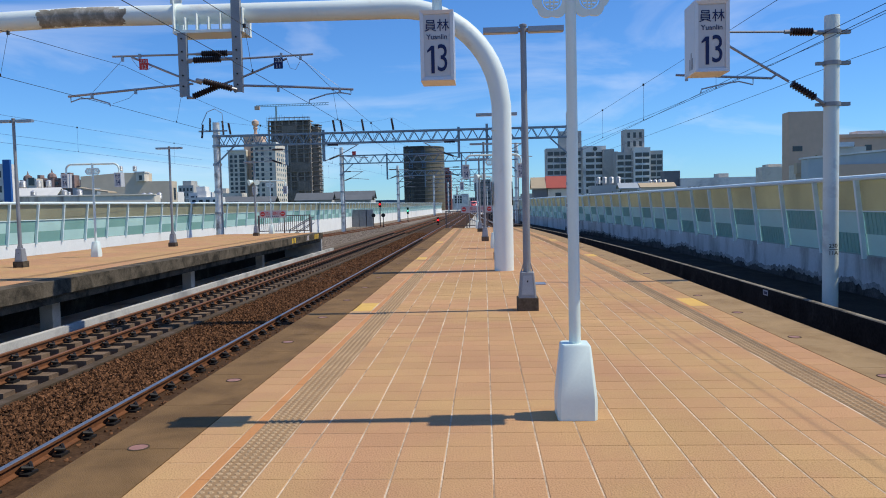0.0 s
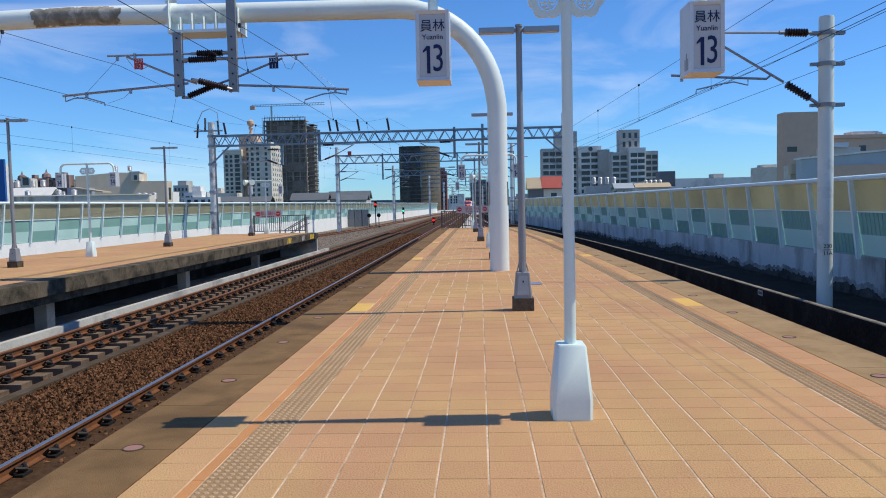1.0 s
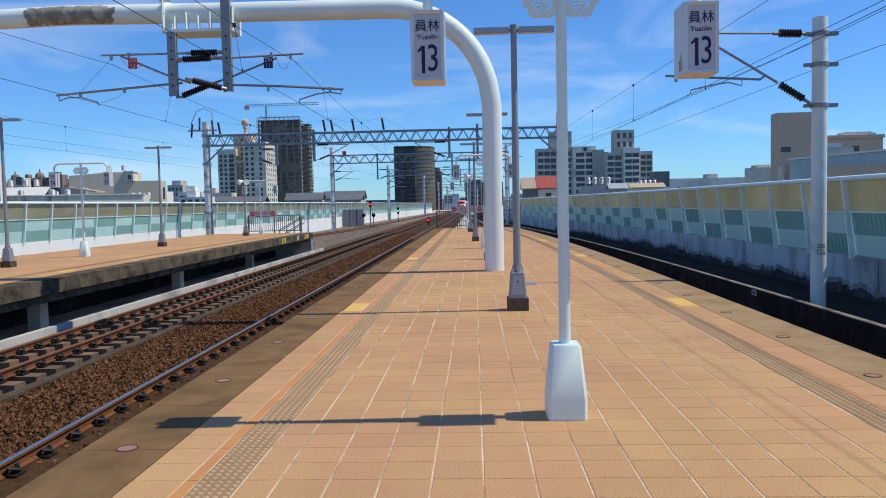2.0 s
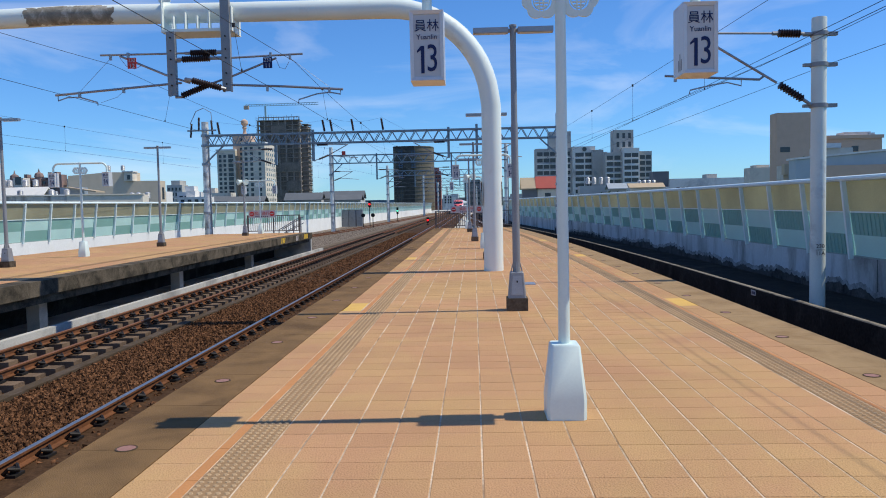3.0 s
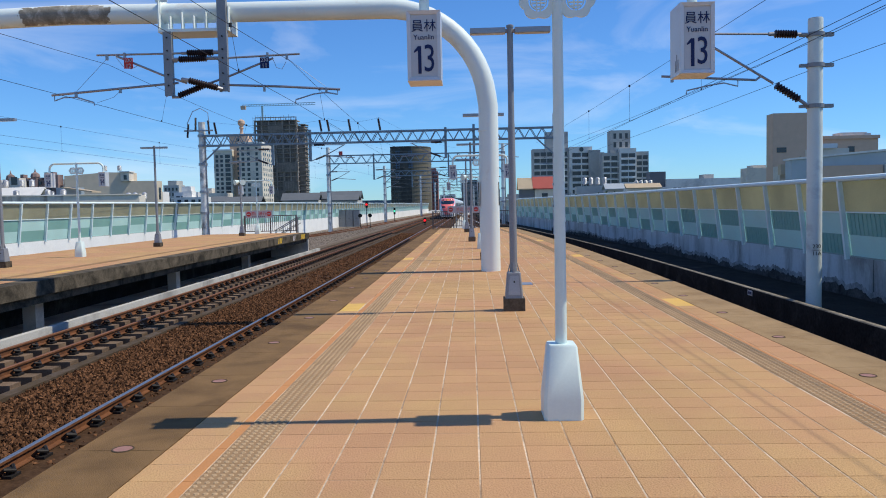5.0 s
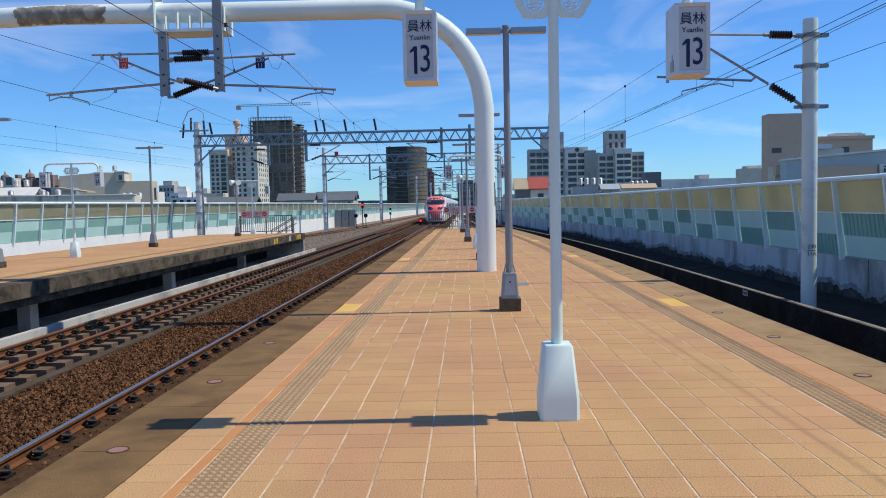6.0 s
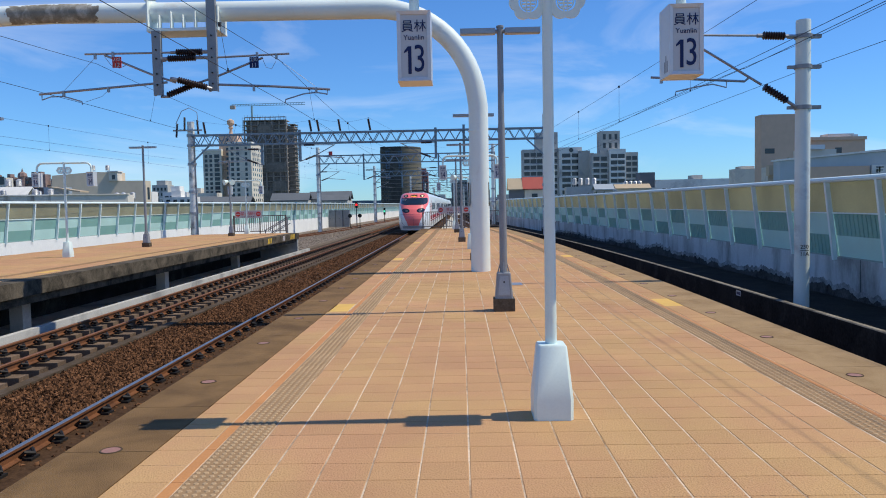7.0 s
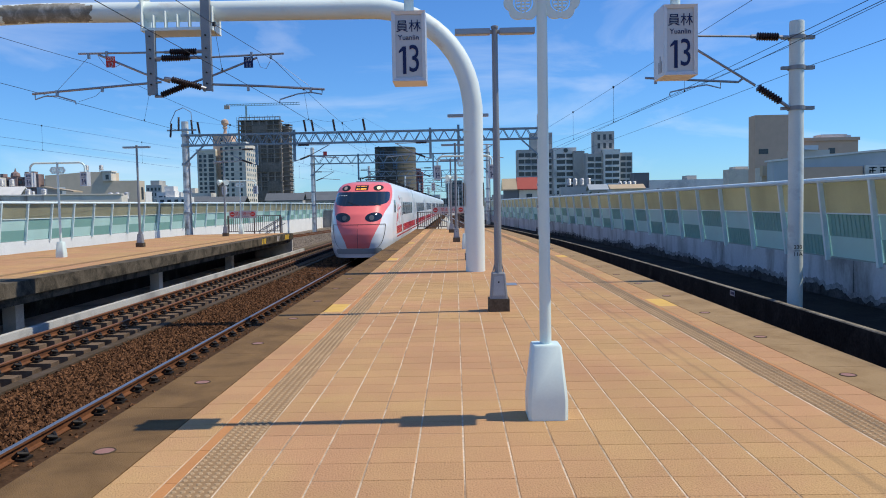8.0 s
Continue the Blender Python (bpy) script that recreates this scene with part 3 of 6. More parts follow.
def cloud(parent, sx):
    """Pierced cloud-shaped plate beside the pole."""
    bm = bmesh.new()
    cx, cz, n = sx * 0.135, 3.06, 72
    ring_o, ring_i = [], []
    for k in range(n):
        t = 2 * math.pi * k / n
        r = 0.125 + 0.022 * abs(math.sin(3.0 * (t - math.pi / 2))) - 0.004
        ring_o.append((cx + r * math.cos(t), cz + r * 0.92 * math.sin(t)))
        ring_i.append((cx + 0.074 * math.cos(t), cz + 0.074 * math.sin(t)))
    rings = [[(x, y, z) for x, z in r] for r, y in ((ring_o, -0.012), (ring_o, 0.012), (ring_i, 0.012), (ring_i, -0.012), (ring_o, -0.012))]
    bm_loft(bm, rings, caps=False)
    orn = part("cloud_ornament", bm, "white", parent, "pierced white cloud-shaped plate")
    bm = bmesh.new()
    for dz in (-0.036, -0.012, 0.012, 0.036):
        w = 0.048 if abs(dz) < 0.02 else 0.036
        bm_box(bm, cx - w, cx + w, -0.008, 0.008, cz + dz - 0.005, cz + dz + 0.005)
    for dx in (-0.014, 0.014):
        bm_box(bm, cx + dx - 0.005, cx + dx + 0.005, -0.007, 0.007, cz - 0.072, cz + 0.072)
    n = 28
    bm_loft(bm, [[(cx + r * math.cos(2 * math.pi * k / n), y, cz + r * math.sin(2 * math.pi * k / n)) for k in range(n)] for r, y in ((0.062, -0.008), (0.062, 0.008), (0.054, 0.008), (0.054, -0.008), (0.062, -0.008))], caps=False)
    part("lattice", bm, "white", orn)


def sign_post(x, y, number, group):
    root = thing("platform_sign", x, y, 0, "white steel post with two hanging box signs numbered " + number, "platform sign", group)
    bm = bmesh.new()
    tapered(bm, [(0.145, 0), (0.147, 0.15), (0.107, 0.535), (0.098, 0.55)])
    part("base", bm, "white", root, "white painted tapered post foot", bevel=0.006, smooth=True)
    bm = bmesh.new()
    bm_tube(bm, [(0, 0, 0.54), (0, 0, 1.5), (0, 0, 3.35)], [0.044, 0.041, 0.038], 20)
    part("pole", bm, "white", root, smooth=True)
    bm = bmesh.new()
    pts = [(-0.97, 0, 2.98), (-0.97, 0, 3.12)]
    pts += [(-0.97 + 0.2 * (1 - math.cos(a)), 0, 3.12 + 0.2 * math.sin(a)) for a in (0.3, 0.6, 0.9, 1.2, 1.5)]
    pts += [(-p[0], 0, p[2]) for p in reversed(pts)]
    bm_tube(bm, pts, 0.036, 14)
    part("arm", bm, "white", root, "curved white tube arm", smooth=True)
    for sx in (-1, 1):
        cloud(root, sx)
        bx = 0.97 * sx
        bm = bmesh.new()
        bm_box(bm, bx - 0.122, bx + 0.122, -0.125, 0.125, 2.49, 2.99)
        box = part("sign_box", bm, "sign_frame", root, "white light-box sign", bevel=0.008)
        for sy in (-1, 1):
            bm = bmesh.new()
            w, h, zc = 0.122, 0.25, 2.74
            rings = [[(bx + a * (w - i), sy * d, zc + b * (h - i)) for a, b in ((-1, -1), (1, -1), (1, 1), (-1, 1))] for i, d in ((0.0, 0.123), (0.002, 0.141), (0.027, 0.134), (0.027, 0.123))]
            bm_loft(bm, rings, caps=False)
            part("frame", bm, "sign_frame", box)
            bm = bmesh.new()
            bm_box(bm, bx - 0.097, bx + 0.097, sy * 0.123 - 0.004, sy * 0.123 + 0.004, 2.515, 2.965)
            part("panel", bm, "sign_face", box, "pale grey sign panel")
        lettering("員林", 0.091, "ink", box, bx, -0.129, 2.876)
        lettering("Yuanlin", 0.051, "ink", box, bx, -0.129, 2.800)
        one = bmesh.new()
        bm_box(one, bx - 0.044, bx - 0.020, -0.131, -0.127, 2.543, 2.738)
        bm_loft(one, [[(bx - 0.072, y, 2.691), (bx - 0.044, y, 2.708), (bx - 0.044, y, 2.738), (bx - 0.072, y, 2.705)] for y in (-0.131, -0.127)])
        part("digit", one, "ink", box)
        lettering(number[1], 0.275, "ink", box, bx + 0.038, -0.129, 2.641, 0.70, "digit")
        bm = bmesh.new()
        for k in range(3):
            bm_box(bm, bx - 0.1235, bx - 0.1215, -0.09 + 0.035 * k, -0.072 + 0.035 * k, 2.52, 2.60 + 0.04 * (k % 2))
        part("small_print", bm, "galv_dull", box)
    return root


def lamp_post(x, y, group, more=0.0):
    root = thing("lamp_post", x, y, 0, "grey steel platform lamp with two flat arms on a concrete block", "lamp post", group)
    bm = bmesh.new()
    bm_box(bm, -0.155, 0.155, -0.155, 0.155, 0, 0.19)
    part("plinth", bm, "dark_conc", root, "rough dark concrete block", bevel=0.008)
    bm = bmesh.new()
    tapered(bm, [(0.132, 0.19), (0.10, 0.56), (0.09, 0.575)])
    foot = part("foot", bm, "galv_dull", root, "tapered grey steel foot", bevel=0.005)
    bm = bmesh.new()
    bm_loft(bm, [[(a * w, -0.132 + (z - 0.19) * 0.0865 - 0.006 + d, z) for a, z, w in ((-1, 0.24, 0.088), (1, 0.24, 0.088), (1, 0.52, 0.064), (-1, 0.52, 0.064))] for d in (0.012, 0.0)])
    plate = part("hatch", bm, "galv", foot)
    bm = bmesh.new()
    bm_box(bm, -0.01, 0.01, -0.118, -0.104, 0.42, 0.45)
    part("lock", bm, "iron", foot)
    bm = bmesh.new()
    for a, b in ((-1, 0), (1, 0), (0, -1), (0, 1)):
        bm_bar(bm, (a * 0.085, b * 0.085, 0.57), (a * 0.045, b * 0.045, 0.72), 0.014, 0.03)
    part("gusset", bm, "galv_dull", foot)
    bm = bmesh.new()
    bm_tube(bm, [(0, 0, 0.57), (0, 0, 2.7), (0, 0, 2.8), (0, 0, 4.18 + more)], [0.057, 0.052, 0.046, 0.044], 16)
    pole = part("pole", bm, "galv_dull", root, smooth=True)
    bm = bmesh.new()
    bm_tube(bm, [(0, 0, 4.17 + more), (0, 0, 4.2 + more), (0, 0, 4.21 + more)], [0.055, 0.055, 0.03], 16)
    part("cap", bm, "galv_dull", pole)
    for s in (-1, 1):
        bm = bmesh.new()
        bm_box(bm, min(s * 0.07, s * 0.585), max(s * 0.07, s * 0.585), -0.075, 0.075, 4.085 + more, 4.16 + more)
        arm = part("lamp_arm", bm, "galv", root, "flat grey lamp housing", bevel=0.008)
        bm = bmesh.new()
        bm_box(bm, min(s * 0.10, s * 0.56), max(s * 0.10, s * 0.56), -0.055, 0.055, 4.078 + more, 4.084 + more)
        part("diffuser", bm, "sign_face", arm)
        bm = bmesh.new()
        bm_tube(bm, [(s * 0.03, 0, 4.12 + more), (s * 0.09, 0, 4.12 + more)], 0.03, 10)
        part("joint", bm, "galv_dull", arm)
    return root


def insulator(bm, a, b, r=0.083, n=13, mi=1):
    """Ribbed insulator from a to b."""
    a, b = Vector(a), Vector(b)
    pts, rad = [], []
    for i in range(n * 2 + 1):
        pts.append(a.lerp(b, i / (2 * n)))
        rad.append(r if i % 2 else r * 0.62)
    bm_tube(bm, pts, rad, 10, mi)


def plate(root, x, y, z, top, bottom, back):
    bm = bmesh.new()
    bm_box(bm, x - 0.105, x + 0.105, y - 0.006, y + 0.006, z - 0.125, z + 0.125)
    pl = part("number_plate", bm, back, root, "small enamel track marker plate", bevel=0.003)
    lettering(top, 0.115, "sign_face", pl, x, y - 0.009, z + 0.062)
    lettering(bottom, 0.14, "sign_face", pl, x, y - 0.009, z - 0.068)


def portal():
    """White pipe arch over the tracks with a hanger for two cantilevers."""
    y = 18.2
    root = thing("pipe_portal", 0.43, y, 0, "white steel pipe arch over the tracks with peeling paint", "portal")
    r, c = 2.33, 3.88
    xl = -13.9
    pts = [(0.02, 0, 0.0), (0.02, 0, 2.0), (0.02, 0, c)]
    pts += [(-r + r * math.cos(a), 0, c + r * math.sin(a)) for a in [math.pi / 2 * i / 14 for i in range(1, 15)]]
    pts += [(-4.0, 0, 6.225), (-7.0, 0, 6.25), (-10.0, 0, 6.29), (xl - 0.43 + r, 0, 6.24)]
    pts += [(xl - 0.43 + r - r * math.sin(a), 0, c + r * math.cos(a)) for a in [math.pi / 2 * i / 14 for i in range(1, 15)]]
    pts += [(xl - 0.43, 0, 0.0)]
    bm = bmesh.new()
    bm_tube(bm, pts, 0.23, 36)
    part("pipe", bm, "arch_white", root, smooth=True)
    for z in (3.3,):
        bm = bmesh.new()
        bm_tube(bm, [(0, 0, z), (0, 0, z + 0.03)], 0.236, 36)
        part("weld_seam", bm, "arch_white", root, smooth=True)
    for s in (-1, 1):
        bm = bmesh.new()
        bm_box(bm, s * 0.235 - 0.012, s * 0.235 + 0.012, -0.10, 0.10, 1.55, 2.1)
        part("notice_board", bm, "sleeper", root, "narrow brown notice board", bevel=0.004)
    # peeled paint on the front and underside of the pipe
    bm = bmesh.new()
    nx, na, grid = 150, 26, {}
    for i in range(nx + 1):
        for j in range(na + 1):
            x = -11.1 + 2.3 * i / nx
            a = radians(-75 + 130 * j / na)
            zc = 6.29 - 0.0133 * (x + 10) if x > -10 else 6.29 + 0.025 * (x + 10)
            grid[i, j] = (x, -0.2345 * math.cos(a), zc + 0.2345 * math.sin(a))
    made = {}
    for i in range(nx):
        for j in range(na):
            u, v = i / nx, j / na
            d = min(0.5, min(u, 1 - u) * 4.0) + min(0.25, min(v, 1 - v) * 1.4)
            if d + 0.30 * noise.noise(Vector((u * 9, v * 3, 1.3))) + 0.25 * noise.noise(Vector((u * 26, v * 9, 4.0))) > 0.40:
                q = []
                for k in ((i, j), (i + 1, j), (i + 1, j + 1), (i, j + 1)):
                    if k not in made:
                        made[k] = bm.verts.new(grid[k])
                    q.append(made[k])
                bm.faces.new(q)
    part("peeled_paint", bm, "peel", root, "dark rusted patch where paint has peeled", smooth=True)
    # saddle that grips the pipe
    bm = bmesh.new()
    x0, x1 = -7.64, -5.97
    bm_box(bm, x0, x1, -0.36, 0.36, 5.74, 5.77)
    bm_box(bm, x0, x1, -0.355, -0.335, 5.77, 5.81)
    bm_box(bm, x0, x0 + 0.03, -0.35, 0.34, 5.77, 6.56)
    bm_box(bm, x1 - 0.03, x1, -0.35, 0.34, 5.77, 6.30)
    for k in range(1, 6):
        xx = x0 + (x1 - x0) * k / 6
        bm_box(bm, xx - 0.012, xx + 0.012, -0.34, -0.15, 5.77, 6.12 if k % 2 else 6.2)
    bm_box(bm, x0 - 0.06, x0 + 0.22, -0.29, -0.27, 6.45, 6.62)
    part("saddle", bm, "arch_white", root, "white plate bracket bolted round the pipe")
    for xa, xb, z0, z1 in ((-7.51, -7.31, 4.26, 5.74), (-6.22, -6.01, 4.33, 6.75)):
        bm = bmesh.new()
        bm_box(bm, xa, xb, -0.42, -0.40, z0, z1)
        bm_box(bm, xa, xa + 0.03, -0.40, -0.30, z0, z1)
        bm_box(bm, xb - 0.03, xb, -0.40, -0.30, z0, z1)
        hanger = part("hanger", bm, "galv_dull", root, "grey steel channel hanging from the pipe")
        for z in (4.5, 4.75, 5.1, 5.3, 5.6):
            bm = bmesh.new()
            bm_tube(bm, [((xa + xb) / 2, -0.45, z), ((xa + xb) / 2, -0.41, z)], 0.02, 6)
            part("bolt", bm, "iron", hanger)

    def X(v):
        return v - 0.33
    q = -0.36
    bm = bmesh.new()
    bm_tube(bm, [(X(-8.86), q, 5.32), (X(-6.80), q, 5.31)], 0.024, 8)
    bm_tube(bm, [(X(-8.40), q, 5.29), (X(-7.34), q, 4.83), (X(-6.75), q, 4.62)], 0.026, 8)
    bm_tube(bm, [(X(-9.98), q, 4.42), (X(-8.4), q, 4.53), (X(-6.95), q, 4.63)], 0.028, 8)
    bm_tube(bm, [(X(-9.92), q, 4.40), (X(-9.92), q, 4.29), (X(-9.7), q, 4.36), (X(-9.4), q, 4.36), (X(-8.98), q, 4.23), (X(-8.97), q, 4.16)], 0.016, 6)
    for px, z in ((-8.62, 5.30), (-8.2, 5.33), (-9.40, 4.46), (-8.34, 4.53)):
        bm_box(bm, X(px) - 0.025, X(px) + 0.025, q - 0.03, q + 0.03, z - 0.10, z + 0.03)
    bm_tube(bm, [(X(-6.85), q, 5.31), (X(-6.72), q, 5.31)], 0.035, 8)
    bm_tube(bm, [(X(-8.64), q, 5.22), (X(-9.38), q, 4.50)], 0.005, 5)
    bm_tube(bm, [(X(-8.40), q, 5.25), (X(-8.25), q, 5.05), (X(-8.05), q, 4.98), (X(-7.9), q, 5.05)], 0.006, 5)
    bm_tube(bm, [(X(-8.34), q, 4.48), (X(-8.5), q, 4.34), (X(-8.9), q, 4.22)], 0.005, 5)
    insulator(bm, (X(-6.72), q, 5.31), (X(-6.10), q, 5.31))
    bm_tube(bm, [(X(-6.12), q, 5.31), (X(-5.93), q, 5.31)], 0.045, 8)
    bm_tube(bm, [(X(-6.84), q - 0.06, 4.70), (X(-6.64), q - 0.12, 4.655)], 0.045, 8)
    bm_tube(bm, [(X(-6.0), q - 0.12, 4.475), (X(-5.9), q - 0.06, 4.45)], 0.045, 8)
    insulator(bm, (X(-6.66), q - 0.12, 4.66), (X(-5.98), q - 0.12, 4.47))
    part("cantilever", bm, ["galv", "insul"], root, "steel tube cantilever arm with ribbed black insulators", smooth=True, at=pose(0.08, 0, -0.065))
    bm = bmesh.new()
    bm_tube(bm, [(X(-4.00), q, 5.22), (X(-5.80), q, 5.17)], 0.024, 8)
    bm_tube(bm, [(X(-4.62), q, 5.14), (X(-5.70), q, 4.74), (X(-6.15), q, 4.60)], 0.026, 8)
    bm_tube(bm, [(X(-3.08), q, 4.38), (X(-4.4), q, 4.48), (X(-5.85), q, 4.56)], 0.028, 8)
    bm_tube(bm, [(X(-3.14), q, 4.36), (X(-3.14), q, 4.27), (X(-3.4), q, 4.32), (X(-3.7), q, 4.29), (X(-4.12), q, 4.17), (X(-4.13), q, 4.08)], 0.016, 6)
    for px, z in ((-4.30, 5.20), (-4.75, 5.24), (-3.40, 4.40), (-4.85, 4.48)):
        bm_box(bm, X(px) - 0.025, X(px) + 0.025, q - 0.03, q + 0.03, z - 0.10, z + 0.03)
    insulator(bm, (X(-6.18), q, 5.18), (X(-6.84), q, 5.17))
    bm_tube(bm, [(X(-5.8), q, 5.175), (X(-6.2), q, 5.18)], 0.04, 8)
    bm_tube(bm, [(X(-6.82), q, 5.17), (X(-7.02), q, 5.17)], 0.045, 8)
    bm_tube(bm, [(X(-4.32), q, 5.14), (X(-3.42), q, 4.46)], 0.005, 5)
    bm_tube(bm, [(X(-4.62), q, 5.10), (X(-4.55), q, 4.92), (X(-4.42), q, 4.88), (X(-4.32), q, 5.05)], 0.006, 5)
    insulator(bm, (X(-6.20), q, 4.58), (X(-6.88), q, 4.33))
    for v in ((-6.95, 4.30), (-6.98, 5.13)):
        bm_tube(bm, [(X(v[0]) + 0.1, q, v[1]), (X(v[0]) - 0.08, q, v[1])], 0.03, 8)
    part("cantilever", bm, ["galv", "insul"], root, "steel tube cantilever arm with ribbed black insulators", smooth=True, at=pose(0, 0, -0.065))
    plate(root, X(-8.01), -0.42, 5.04, "230", "12", "red")
    plate(root, X(-4.81), -0.42, 4.96, "230", "11", "ink")
    return root


def east_mast():
    root = thing("catenary_mast", 6.78, 15.4, -0.62, "round pale concrete mast with a cantilever over the outer track", "mast")
    bm = bmesh.new()
    bm_tube(bm, [(0, 0, 0), (0, 0, 3), (0, 0, 5.66), (0, 0, 5.69)], [0.145, 0.142, 0.138, 0.132], 28)
    part("shaft", bm, "mast_conc", root, smooth=True)
    for z in (5.37, 4.78, 3.99):
        bm = bmesh.new()
        bm_tube(bm, [(0, 0, z - 0.04), (0, 0, z + 0.04)], 0.166, 24)
        bm_box(bm, 0.15, 0.34, -0.05, 0.05, z - 0.035, z + 0.035)
        bm_box(bm, -0.30, -0.15, -0.04, 0.04, z - 0.03, z + 0.03)
        part("clamp", bm, "galv_dull", root, "steel band clamp")
    bm = bmesh.new()

    def P(x, z):
        return (x - 6.78, -0.05, z + 0.62)
    bm_tube(bm, [P(4.3, 4.83), P(5.92, 4.78)], 0.022, 8)
    insulator(bm, P(5.97, 4.78), P(6.40, 4.76), 0.085, 9)
    bm_tube(bm, [P(5.86, 4.78), P(5.97, 4.78)], 0.04, 8)
    bm_tube(bm, [P(6.40, 4.76), P(6.62, 4.75)], 0.035, 8)
    bm_tube(bm, [P(4.3, 4.86), P(4.85, 4.52), P(5.95, 3.83)], 0.026, 8)
    insulator(bm, P(6.00, 3.79), P(6.45, 3.50), 0.085, 9)
    bm_tube(bm, [P(6.45, 3.50), P(6.62, 3.38)], 0.035, 8)
    bm_tube(bm, [P(3.79, 4.02), P(5.62, 3.90), P(5.72, 3.98)], 0.024, 8)
    bm_tube(bm, [P(5.27, 3.93), P(5.27, 3.79), P(5.0, 3.86), P(4.7, 3.82), P(4.28, 3.73), P(4.27, 3.66)], 0.014, 6)
    bm_box(bm, -2.81, -2.76, -0.08, -0.02, 4.52, 4.66)
    part("cantilever", bm, ["galv", "insul"], root, "steel tube cantilever arm with ribbed black insulators", smooth=True)
    bm = bmesh.new()
    bm_box(bm, -0.09, 0.08, -0.147, -0.143, 1.164, 1.174)
    part("number_rule", bm, "iron", root)
    lettering("230", 0.11, "iron", root, -0.01, -0.146, 1.24)
    lettering("11A", 0.11, "iron", root, -0.01, -0.146, 1.10)
    return root


# ---- overhead line ----
def wire(name, pts, label, r=0.0055, n=5):
    bm = bmesh.new()
    bm_tube(bm, pts, r, n)
    return tagged(part(name, bm, "wire"), label, "overhead wire", "overhead wires")


def sag(a, b, drop, n=16):
    a, b = Vector(a), Vector(b)
    return [a.lerp(b, i / n) - Vector((0, 0, 4 * drop * (i / n) * (1 - i / n))) for i in range(n + 1)]


def span(x, y0, z0, y1, z1, zc, drop, step, shift0=0.0, shift1=0.0, rise=0.0, aside=0.0):
    """Messenger wire, contact wire and droppers between two supports."""
    m = sag((x + shift0, y0, z0), (x + shift1, y1, z1), drop)
    wire("messenger_wire", m, "dark carrying wire slung above the track")
    c = [Vector((p.x + aside, p.y, zc + rise * i / (len(m) - 1))) for i, p in enumerate(m)]
    wire("contact_wire", c, "dark straight contact wire above the track")
    k = int((y1 - y0) / step)
    for i in range(k):
        u = (i + 0.45) / k
        j = min(len(m) - 2, int(u * (len(m) - 1)))
        w = u * (len(m) - 1) - j
        p, q = m[j].lerp(m[j + 1], w), c[j].lerp(c[j + 1], w)
        bm = bmesh.new()
        bm_tube(bm, [p, q], 0.004, 4)
        bm_tube(bm, [p - Vector((0, 0, 0.035)), p + Vector((0, 0, 0.035))], 0.032, 6)
        bm_tube(bm, [q, q + Vector((0, 0, 0.05))], 0.016, 5)
        tagged(part("dropper_wire", bm, "wire"), "thin dropper wire with small clamps", "dropper", "droppers")


def overhead_line():
    for x, zt, zc, xc, near in ((-4.15, 5.02, 4.03, 0.12, 5.0), (-8.49, 5.06, 4.10, -0.19, 4.95)):
        span(x, -14, near, 18.0, zt, zc, 0.36, 7, -0.3, 0, 0, xc)
        span(x, 18.0, zt, 50, 5.3, zc, 0.35, 7, 0, -0.4, 0.1, xc)
        span(x, 50, 5.3, 82, 5.6, zc + 0.1, 0.4, 9, -0.4, 0.0, 0.2)
        span(x, 82, 5.6, 125, 5.8, zc + 0.3, 0.5, 11, 0, -0.4, 0.1)
        span(x, 125, 5.8, 180, 6.0, zc + 0.4, 0.5, 14, -0.4, 0)
        span(x, 180, 6.0, 240, 6.0, zc + 0.4, 0.5, 20)
    span(-18.5, 8, 5.35, 50, 5.62, 4.33, 0.10, 9, 0, 0.5)
    span(-17.9, 50, 5.62, 82, 6.0, 4.5, 0.4, 9, 0, 3.0)
    wire("feeder_wire", sag((-18.9, 8, 4.75), (-18.6, 50, 4.92), 0.10), "thin dark feeder wire beside the boundary wall")
    wire("feeder_wire", sag((-17.4, 50, 7.4), (-9.4, 50.1, 7.3), 0.35), "slack dark jumper cable between gantry insulators")
    wire("feeder_wire", sag((-9.2, 50, 7.35), (-5.9, 50.1, 7.35), 0.25), "slack dark jumper cable between gantry insulators")
    wire("feeder_wire", sag((-5.9, 50, 7.35), (-1.5, 82, 7.6), 0.35), "dark feeder wire running along the gantries")
    wire("feeder_wire", sag((-9.7, 50, 7.35), (-9.0, 82, 7.6), 0.35), "dark feeder wire running along the gantries")
    span(5.62, -2, 5.05, 15.4, 5.33, 4.15, 0.05, 20)
    span(5.62, 15.4, 5.33, 50, 5.45, 4.16, 0.04, 6, 0, -1.3, 0.1)
    wire("feeder_wire", sag((5.95, 0, 4.35), (4.9, 50, 4.25), 0.05), "thin dark feeder wire beside the contact wire")
    wire("feeder_wire", sag((7.05, 0, 4.2), (7.05, 15.4, 4.20), 0.08), "thin dark feeder wire held by the mast")
    wire("feeder_wire", sag((7.05, 15.4, 4.20), (5.9, 50, 4.2), 0.06), "thin dark feeder wire held by the mast")
    wire("feeder_wire", sag((7.08, 0, 5.0), (7.08, 15.4, 4.76), 0.05), "thin dark feeder wire held by the mast")
    wire("feeder_wire", sag((7.08, 15.4, 4.76), (4.6, 50, 4.9), 0.12), "thin dark feeder wire held by the mast")


